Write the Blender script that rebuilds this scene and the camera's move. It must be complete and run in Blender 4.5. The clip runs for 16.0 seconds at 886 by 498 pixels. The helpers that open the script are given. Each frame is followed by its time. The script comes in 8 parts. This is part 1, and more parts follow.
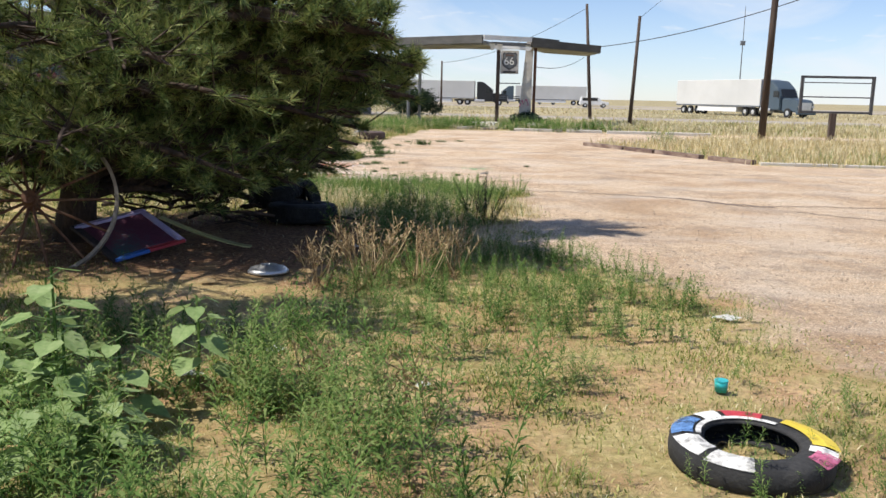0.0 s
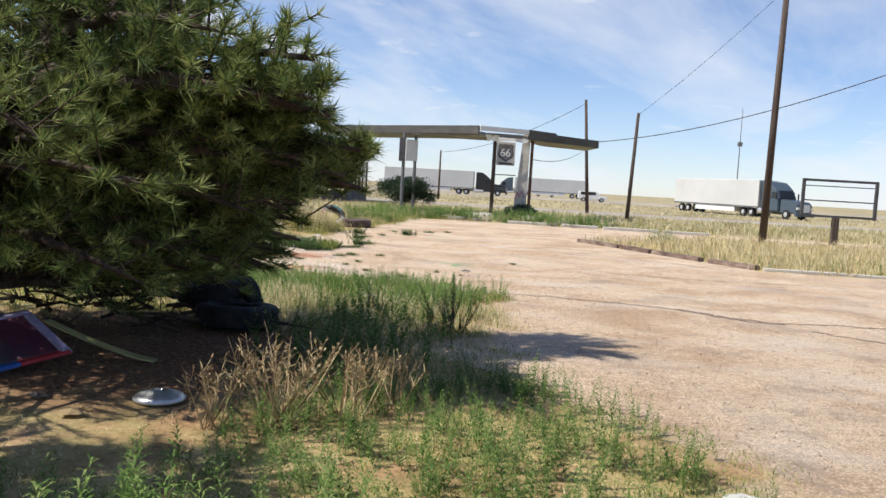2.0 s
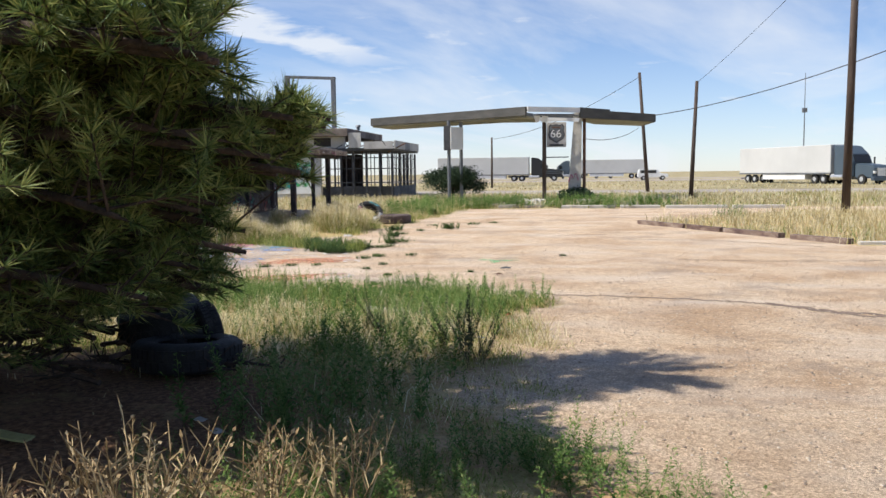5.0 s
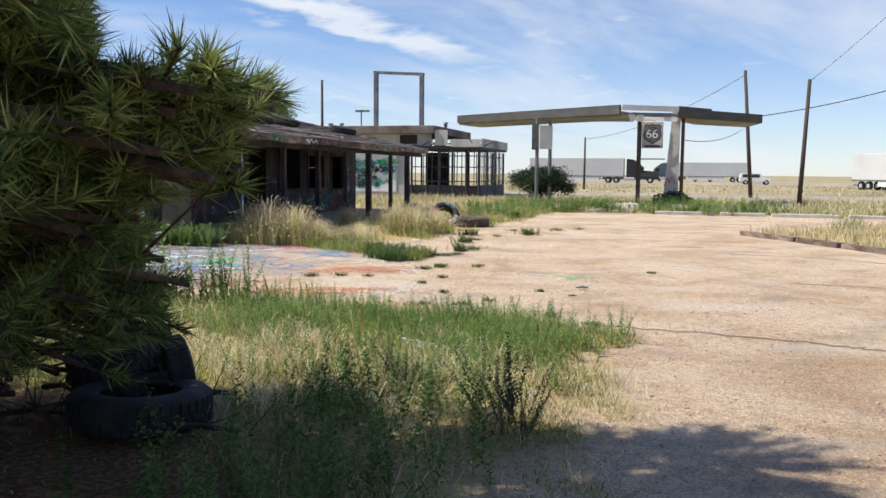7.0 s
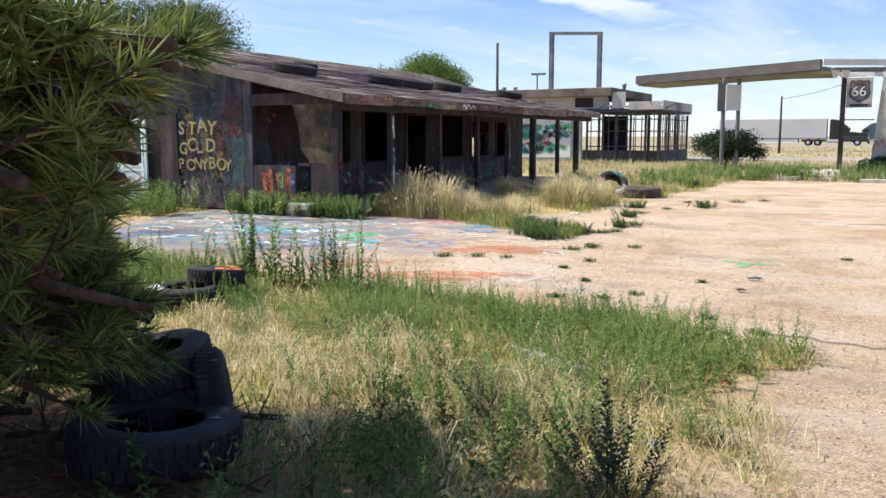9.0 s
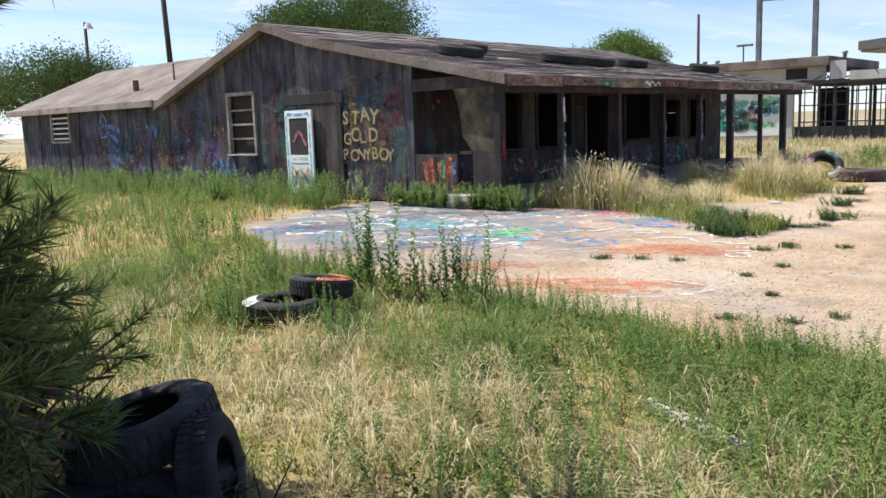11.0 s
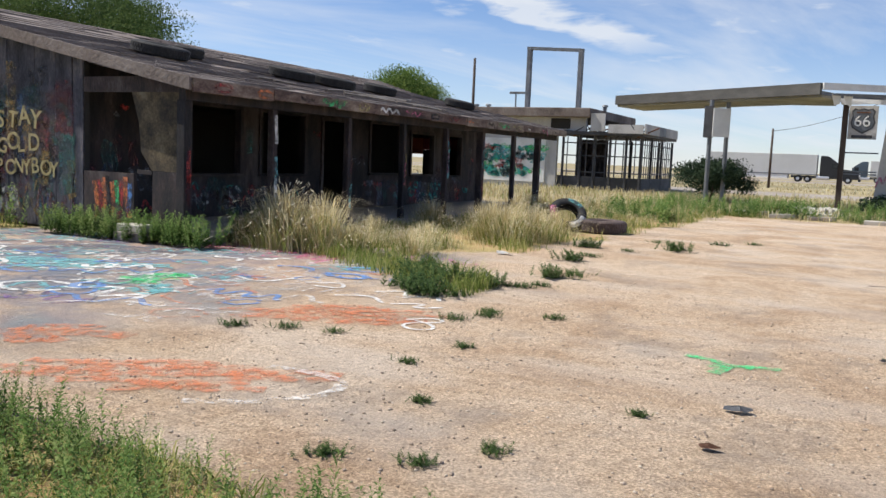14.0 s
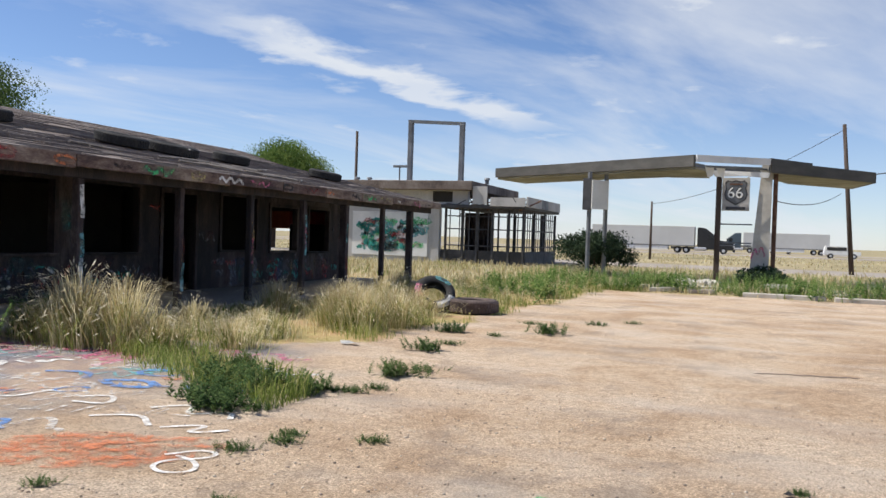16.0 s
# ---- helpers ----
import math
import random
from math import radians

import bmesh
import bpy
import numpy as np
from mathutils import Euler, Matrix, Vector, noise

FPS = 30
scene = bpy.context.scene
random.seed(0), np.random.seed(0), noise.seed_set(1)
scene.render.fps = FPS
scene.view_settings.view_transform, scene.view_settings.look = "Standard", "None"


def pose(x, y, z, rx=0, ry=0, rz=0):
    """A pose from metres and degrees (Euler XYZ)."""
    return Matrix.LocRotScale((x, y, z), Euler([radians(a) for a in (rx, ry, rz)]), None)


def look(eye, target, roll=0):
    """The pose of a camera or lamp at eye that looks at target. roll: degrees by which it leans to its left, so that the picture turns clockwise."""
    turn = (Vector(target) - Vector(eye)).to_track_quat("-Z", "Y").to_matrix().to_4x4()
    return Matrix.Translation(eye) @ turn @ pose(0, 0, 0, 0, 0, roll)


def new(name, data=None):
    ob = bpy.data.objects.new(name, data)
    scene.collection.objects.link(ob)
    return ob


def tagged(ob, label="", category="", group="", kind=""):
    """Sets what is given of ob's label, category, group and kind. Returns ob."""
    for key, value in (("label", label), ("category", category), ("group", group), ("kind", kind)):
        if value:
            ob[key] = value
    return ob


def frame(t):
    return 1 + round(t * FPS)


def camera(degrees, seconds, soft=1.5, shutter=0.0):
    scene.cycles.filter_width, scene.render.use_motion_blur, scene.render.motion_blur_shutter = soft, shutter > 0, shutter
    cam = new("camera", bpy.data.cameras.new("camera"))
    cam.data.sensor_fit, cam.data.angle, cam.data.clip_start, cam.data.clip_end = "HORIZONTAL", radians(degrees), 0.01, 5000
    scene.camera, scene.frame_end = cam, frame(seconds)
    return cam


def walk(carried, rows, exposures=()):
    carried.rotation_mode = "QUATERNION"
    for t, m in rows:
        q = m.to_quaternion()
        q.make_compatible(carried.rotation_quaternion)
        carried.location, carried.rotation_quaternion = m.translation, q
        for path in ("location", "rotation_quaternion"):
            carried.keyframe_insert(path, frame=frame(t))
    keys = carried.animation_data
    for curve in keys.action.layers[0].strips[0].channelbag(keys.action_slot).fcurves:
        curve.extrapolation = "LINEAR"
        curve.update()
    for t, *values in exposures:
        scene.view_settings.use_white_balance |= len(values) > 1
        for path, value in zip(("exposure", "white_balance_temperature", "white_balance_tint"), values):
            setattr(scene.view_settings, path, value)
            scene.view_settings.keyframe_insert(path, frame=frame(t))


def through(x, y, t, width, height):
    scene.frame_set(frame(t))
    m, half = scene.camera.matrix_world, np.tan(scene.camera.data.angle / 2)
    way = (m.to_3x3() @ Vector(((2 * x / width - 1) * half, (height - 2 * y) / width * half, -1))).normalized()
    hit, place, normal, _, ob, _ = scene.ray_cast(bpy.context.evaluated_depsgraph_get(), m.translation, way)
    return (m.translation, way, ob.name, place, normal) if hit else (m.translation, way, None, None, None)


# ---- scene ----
cam = camera(55.7, 16.0)
PATH = [
    (0, (1.252, 1.213, 1.522), (1.081, 3.173, 1.163), 1.2),
    (0.5, (1.349, 1.583, 1.548), (1.183, 3.557, 1.274), 2.1),
    (1, (1.422, 1.952, 1.558), (1.286, 3.934, 1.326), 1.7),
    (1.5, (1.454, 2.331, 1.562), (1.346, 4.32, 1.374), 2.5),
    (2, (1.498, 2.694, 1.569), (1.323, 4.68, 1.416), 3.3),
    (2.5, (1.562, 3.124, 1.529), (1.401, 5.106, 1.312), 2.8),
    (3, (1.603, 3.48, 1.541), (1.335, 5.453, 1.352), 2.0),
    (3.2, (1.629, 3.638, 1.549), (1.313, 5.607, 1.4), 1.2),
    (5.3, (1.727, 5.144, 1.49), (1.393, 7.107, 1.301), -1.2),
    (5.5, (1.731, 5.306, 1.495), (1.322, 7.254, 1.298), -1.5),
    (6, (1.711, 5.731, 1.507), (1.223, 7.663, 1.339), -1.2),
    (6.5, (1.739, 6.194, 1.537), (1.274, 8.135, 1.404), -0.3),
    (7, (1.765, 6.698, 1.534), (1.233, 8.618, 1.353), 0.5),
    (7.5, (1.786, 7.142, 1.56), (1.235, 9.054, 1.359), 0.6),
    (8, (1.82, 7.536, 1.58), (1.122, 9.399, 1.372), -0.4),
    (8.5, (1.824, 7.827, 1.595), (1.009, 9.636, 1.341), -1.2),
    (9, (1.833, 8.106, 1.602), (0.906, 9.859, 1.336), -0.1),
    (9.5, (1.836, 8.406, 1.617), (0.795, 10.092, 1.342), 0.4),
    (10, (1.777, 8.712, 1.625), (0.642, 10.328, 1.309), 0.3),
    (10.2, (1.74, 8.872, 1.623), (0.541, 10.438, 1.287), -0.5),
    (12.3, (1.317, 10.996, 1.551), (-0.06, 12.425, 1.298), -1.8),
    (12.5, (1.284, 11.188, 1.539), (-0.108, 12.599, 1.277), -1.6),
    (13, (1.233, 11.677, 1.497), (-0.133, 13.119, 1.262), 0.6),
    (13.5, (1.213, 12.177, 1.464), (0.069, 13.806, 1.272), 1.6),
    (14, (1.21, 12.716, 1.446), (0.307, 14.487, 1.23), 2.4),
    (14.5, (1.157, 13.269, 1.421), (0.473, 15.13, 1.16), 3.6),
    (15, (1.135, 13.745, 1.438), (0.462, 15.618, 1.246), 2.8),
    (15.5, (1.109, 14.201, 1.446), (0.478, 16.094, 1.307), 2.7),
    (16, (1.105, 14.641, 1.475), (0.421, 16.52, 1.444), 1.9),
]
walk(cam, [(t, look(eye, target, roll)) for t, eye, target, roll in PATH], [(0.0, 0.40), (7.0, 0.38), (9.0, 0.60), (10.2, 0.66), (12.5, 0.44), (14.5, 0.26), (16.0, 0.24)])

# ---- light ----
SUN_FROM = Vector((-0.957, -0.288, 0.0)).normalized()      # the sun stands over the left
SUN_UP = 53.5
sun = new("sun", bpy.data.lights.new("sun", "SUN"))
sun.data.energy, sun.data.angle, sun.data.color = 5.0, radians(0.55), (1.0, 0.945, 0.855)
sun_at = Vector((SUN_FROM.x * math.cos(radians(SUN_UP)), SUN_FROM.y * math.cos(radians(SUN_UP)), math.sin(radians(SUN_UP))))
sun.matrix_world = look(sun_at * 60, (0, 0, 0))

world = bpy.data.worlds.new("sky")
scene.world = world
world.use_nodes = True
wt = world.node_tree
wt.nodes.clear()


def wnode(kind, **values):
    n = wt.nodes.new(kind)
    for key, value in values.items():
        n.inputs[key].default_value = value
    return n


sky = wt.nodes.new("ShaderNodeTexSky")
sky.sky_type, sky.sun_disc = "NISHITA", False
sky.sun_elevation, sky.sun_rotation = radians(SUN_UP), math.atan2(SUN_FROM.x, SUN_FROM.y)
sky.air_density, sky.dust_density, sky.ozone_density, sky.altitude = 1.0, 0.25, 3.2, 1200
coord = wt.nodes.new("ShaderNodeTexCoord")
apart = wt.nodes.new("ShaderNodeSeparateXYZ")
wt.links.new(coord.outputs["Generated"], apart.inputs[0])


def wmath(op, a, b):
    n = wt.nodes.new("ShaderNodeMath")
    n.operation = op
    for i, v in enumerate((a, b)):
        if isinstance(v, (int, float)):
            n.inputs[i].default_value = v
        else:
            wt.links.new(v, n.inputs[i])
    return n.outputs[0]


up = wmath("MAXIMUM", apart.outputs[2], 0.02)
dome = wmath("ADD", up, 0.10)
joined = wt.nodes.new("ShaderNodeCombineXYZ")
wt.links.new(wmath("DIVIDE", apart.outputs[0], dome), joined.inputs[0])
wt.links.new(wmath("DIVIDE", apart.outputs[1], dome), joined.inputs[1])
turned = wt.nodes.new("ShaderNodeMapping")                  # the clouds run along one wind direction
turned.inputs["Rotation"].default_value = (0, 0, radians(-68.8))
wt.links.new(joined.outputs[0], turned.inputs[0])
drawn = wt.nodes.new("ShaderNodeMapping")
drawn.inputs["Scale"].default_value = (0.36, 1.0, 1.0)
drawn.inputs["Location"].default_value = (0.55, 2.6, 0.0)
wt.links.new(turned.outputs[0], drawn.inputs[0])
streak = wnode("ShaderNodeTexNoise", Scale=0.9, Detail=9.0, Roughness=0.58, Distortion=0.55)
wt.links.new(drawn.outputs[0], streak.inputs["Vector"])
band = wt.nodes.new("ShaderNodeMapRange")
band.inputs["From Min"].default_value, band.inputs["From Max"].default_value = 0.45, 0.72
wt.links.new(streak.outputs[0], band.inputs[0])
puff = wnode("ShaderNodeTexNoise", Scale=2.6, Detail=7.0, Roughness=0.55, Distortion=0.2)
wt.links.new(joined.outputs[0], puff.inputs["Vector"])
puffs = wt.nodes.new("ShaderNodeMapRange")
puffs.inputs["From Min"].default_value, puffs.inputs["From Max"].default_value = 0.62, 0.74
wt.links.new(puff.outputs[0], puffs.inputs[0])
along = wt.nodes.new("ShaderNodeSeparateXYZ")
wt.links.new(turned.outputs[0], along.inputs[0])
ragged = wmath("ADD", wmath("SUBTRACT", along.outputs[1], 2.46), wmath("MULTIPLY", wmath("SUBTRACT", puff.outputs[0], 0.5), 0.75))
plume_y = wmath("SUBTRACT", 1.0, wmath("DIVIDE", wmath("ABSOLUTE", ragged, 0.0), 0.17))
plume_x = wmath("SUBTRACT", 1.0, wmath("DIVIDE", wmath("ABSOLUTE", wmath("SUBTRACT", along.outputs[0], 2.55), 0.0), 1.15))
plume = wmath("MULTIPLY", wmath("MINIMUM", wmath("MAXIMUM", wmath("MULTIPLY", plume_y, 1.4), 0.0), 1.0), wmath("MINIMUM", wmath("MAXIMUM", wmath("MULTIPLY", plume_x, 2.2), 0.0), 1.0))
cover = wmath("ADD", wmath("MULTIPLY", band.outputs[0], 0.7), wmath("MULTIPLY", puffs.outputs[0], 0.45))
cover = wmath("ADD", cover, wmath("MULTIPLY", plume, 0.8))
low = wt.nodes.new("ShaderNodeMapRange")
low.inputs["From Min"].default_value, low.inputs["From Max"].default_value = 0.0, 0.17
low.inputs["To Min"].default_value, low.inputs["To Max"].default_value = 0.30, 0.0
wt.links.new(apart.outputs[2], low.inputs[0])
cover = wmath("MINIMUM", wmath("ADD", cover, low.outputs[0]), 0.92)
blend = wt.nodes.new("ShaderNodeMix")
blend.data_type = "RGBA"
wt.links.new(cover, blend.inputs[0])
deep = wt.nodes.new("ShaderNodeMix")
deep.data_type, deep.blend_type = "RGBA", "MULTIPLY"
deep.inputs[0].default_value, deep.inputs[7].default_value = 1.0, (1.16, 1.2, 1.36, 1)
wt.links.new(sky.outputs[0], deep.inputs[6])
wt.links.new(deep.outputs[2], blend.inputs[6])
blend.inputs[7].default_value = (8.3, 8.7, 9.3, 1)
back = wnode("ShaderNodeBackground", Strength=0.080)
wt.links.new(blend.outputs[2], back.inputs[0])
wout = wt.nodes.new("ShaderNodeOutputWorld")
wt.links.new(back.outputs[0], wout.inputs[0])

# ---- materials ----


def material(name, colours, scale=4.0, rough=0.85, metal=0.0, bump=0.3, fine=40.0, stretch=(1, 1, 1), spread=0.0, island=False, through=0.0, where="Object", gloss=0.5):
    """A surface of two to four colours mixed by coarse and fine noise. spread: how far pieces differ from one another."""
    m = bpy.data.materials.new(name)
    m.use_nodes = True
    t = m.node_tree
    shader = t.nodes["Principled BSDF"]
    c = t.nodes.new("ShaderNodeTexCoord")
    mp = t.nodes.new("ShaderNodeMapping")
    mp.inputs["Scale"].default_value = stretch
    t.links.new(c.outputs[where], mp.inputs[0])
    big, small = t.nodes.new("ShaderNodeTexNoise"), t.nodes.new("ShaderNodeTexNoise")
    for n, s, d in ((big, scale, 5.0), (small, fine, 3.0)):
        n.inputs["Scale"].default_value, n.inputs["Detail"].default_value = s, d
        n.inputs["Roughness"].default_value = 0.62
        t.links.new(mp.outputs[0], n.inputs["Vector"])
    summed = t.nodes.new("ShaderNodeMath")
    summed.operation = "MULTIPLY_ADD"
    t.links.new(small.outputs[0], summed.inputs[0])
    summed.inputs[1].default_value = 0.45
    t.links.new(big.outputs[0], summed.inputs[2])
    value = summed.outputs[0]
    if spread:
        if island:
            r = t.nodes.new("ShaderNodeNewGeometry").outputs["Random Per Island"]
        else:
            r = t.nodes.new("ShaderNodeObjectInfo").outputs["Random"]
        vary = t.nodes.new("ShaderNodeMath")
        vary.operation = "MULTIPLY_ADD"
        t.links.new(r, vary.inputs[0])
        vary.inputs[1].default_value = spread
        t.links.new(value, vary.inputs[2])
        low_end = t.nodes.new("ShaderNodeMath")
        low_end.operation = "SUBTRACT"
        t.links.new(vary.outputs[0], low_end.inputs[0])
        low_end.inputs[1].default_value = spread / 2
        value = low_end.outputs[0]
    ramp = t.nodes.new("ShaderNodeValToRGB")
    t.links.new(value, ramp.inputs[0])
    e = ramp.color_ramp.elements
    while len(e) < len(colours):
        e.new(0.5)
    for i, col in enumerate(colours):
        e[i].position = 0.48 + 0.48 * i / max(1, len(colours) - 1)
        e[i].color = (*col, 1)
    t.links.new(ramp.outputs[0], shader.inputs["Base Color"])
    shader.inputs["Roughness"].default_value, shader.inputs["Metallic"].default_value = rough, metal
    shader.inputs["Specular IOR Level"].default_value = gloss
    if bump:
        b = t.nodes.new("ShaderNodeBump")
        b.inputs["Strength"].default_value, b.inputs["Distance"].default_value = bump, 0.02
        t.links.new(small.outputs[0], b.inputs["Height"])
        t.links.new(b.outputs[0], shader.inputs["Normal"])
    if through:
        clear = t.nodes.new("ShaderNodeBsdfTranslucent")
        t.links.new(ramp.outputs[0], clear.inputs[0])
        both = t.nodes.new("ShaderNodeMixShader")
        both.inputs[0].default_value = through
        t.links.new(shader.outputs[0], both.inputs[1])
        t.links.new(clear.outputs[0], both.inputs[2])
        t.links.new(both.outputs[0], t.nodes["Material Output"].inputs[0])
    return m


def stroke(name, colour, worn=0.35):
    """Spray paint, broken up where the rough ground shows through."""
    m = bpy.data.materials.new(name)
    m.use_nodes = True
    t = m.node_tree
    shader = t.nodes["Principled BSDF"]
    shader.inputs["Base Color"].default_value, shader.inputs["Roughness"].default_value = (*colour, 1), 0.6
    c = t.nodes.new("ShaderNodeTexCoord")
    n = t.nodes.new("ShaderNodeTexNoise")
    n.inputs["Scale"].default_value, n.inputs["Detail"].default_value = 7.0, 12.0
    n.inputs["Roughness"].default_value = 0.78
    t.links.new(c.outputs["Object"], n.inputs["Vector"])
    r = t.nodes.new("ShaderNodeMapRange")
    r.inputs["From Min"].default_value, r.inputs["From Max"].default_value = worn, worn + 0.22
    t.links.new(n.outputs[0], r.inputs[0])
    hole = t.nodes.new("ShaderNodeBsdfTransparent")
    both = t.nodes.new("ShaderNodeMixShader")
    t.links.new(r.outputs[0], both.inputs[0])
    t.links.new(hole.outputs[0], both.inputs[1])
    t.links.new(shader.outputs[0], both.inputs[2])
    t.links.new(both.outputs[0], t.nodes["Material Output"].inputs[0])
    return m


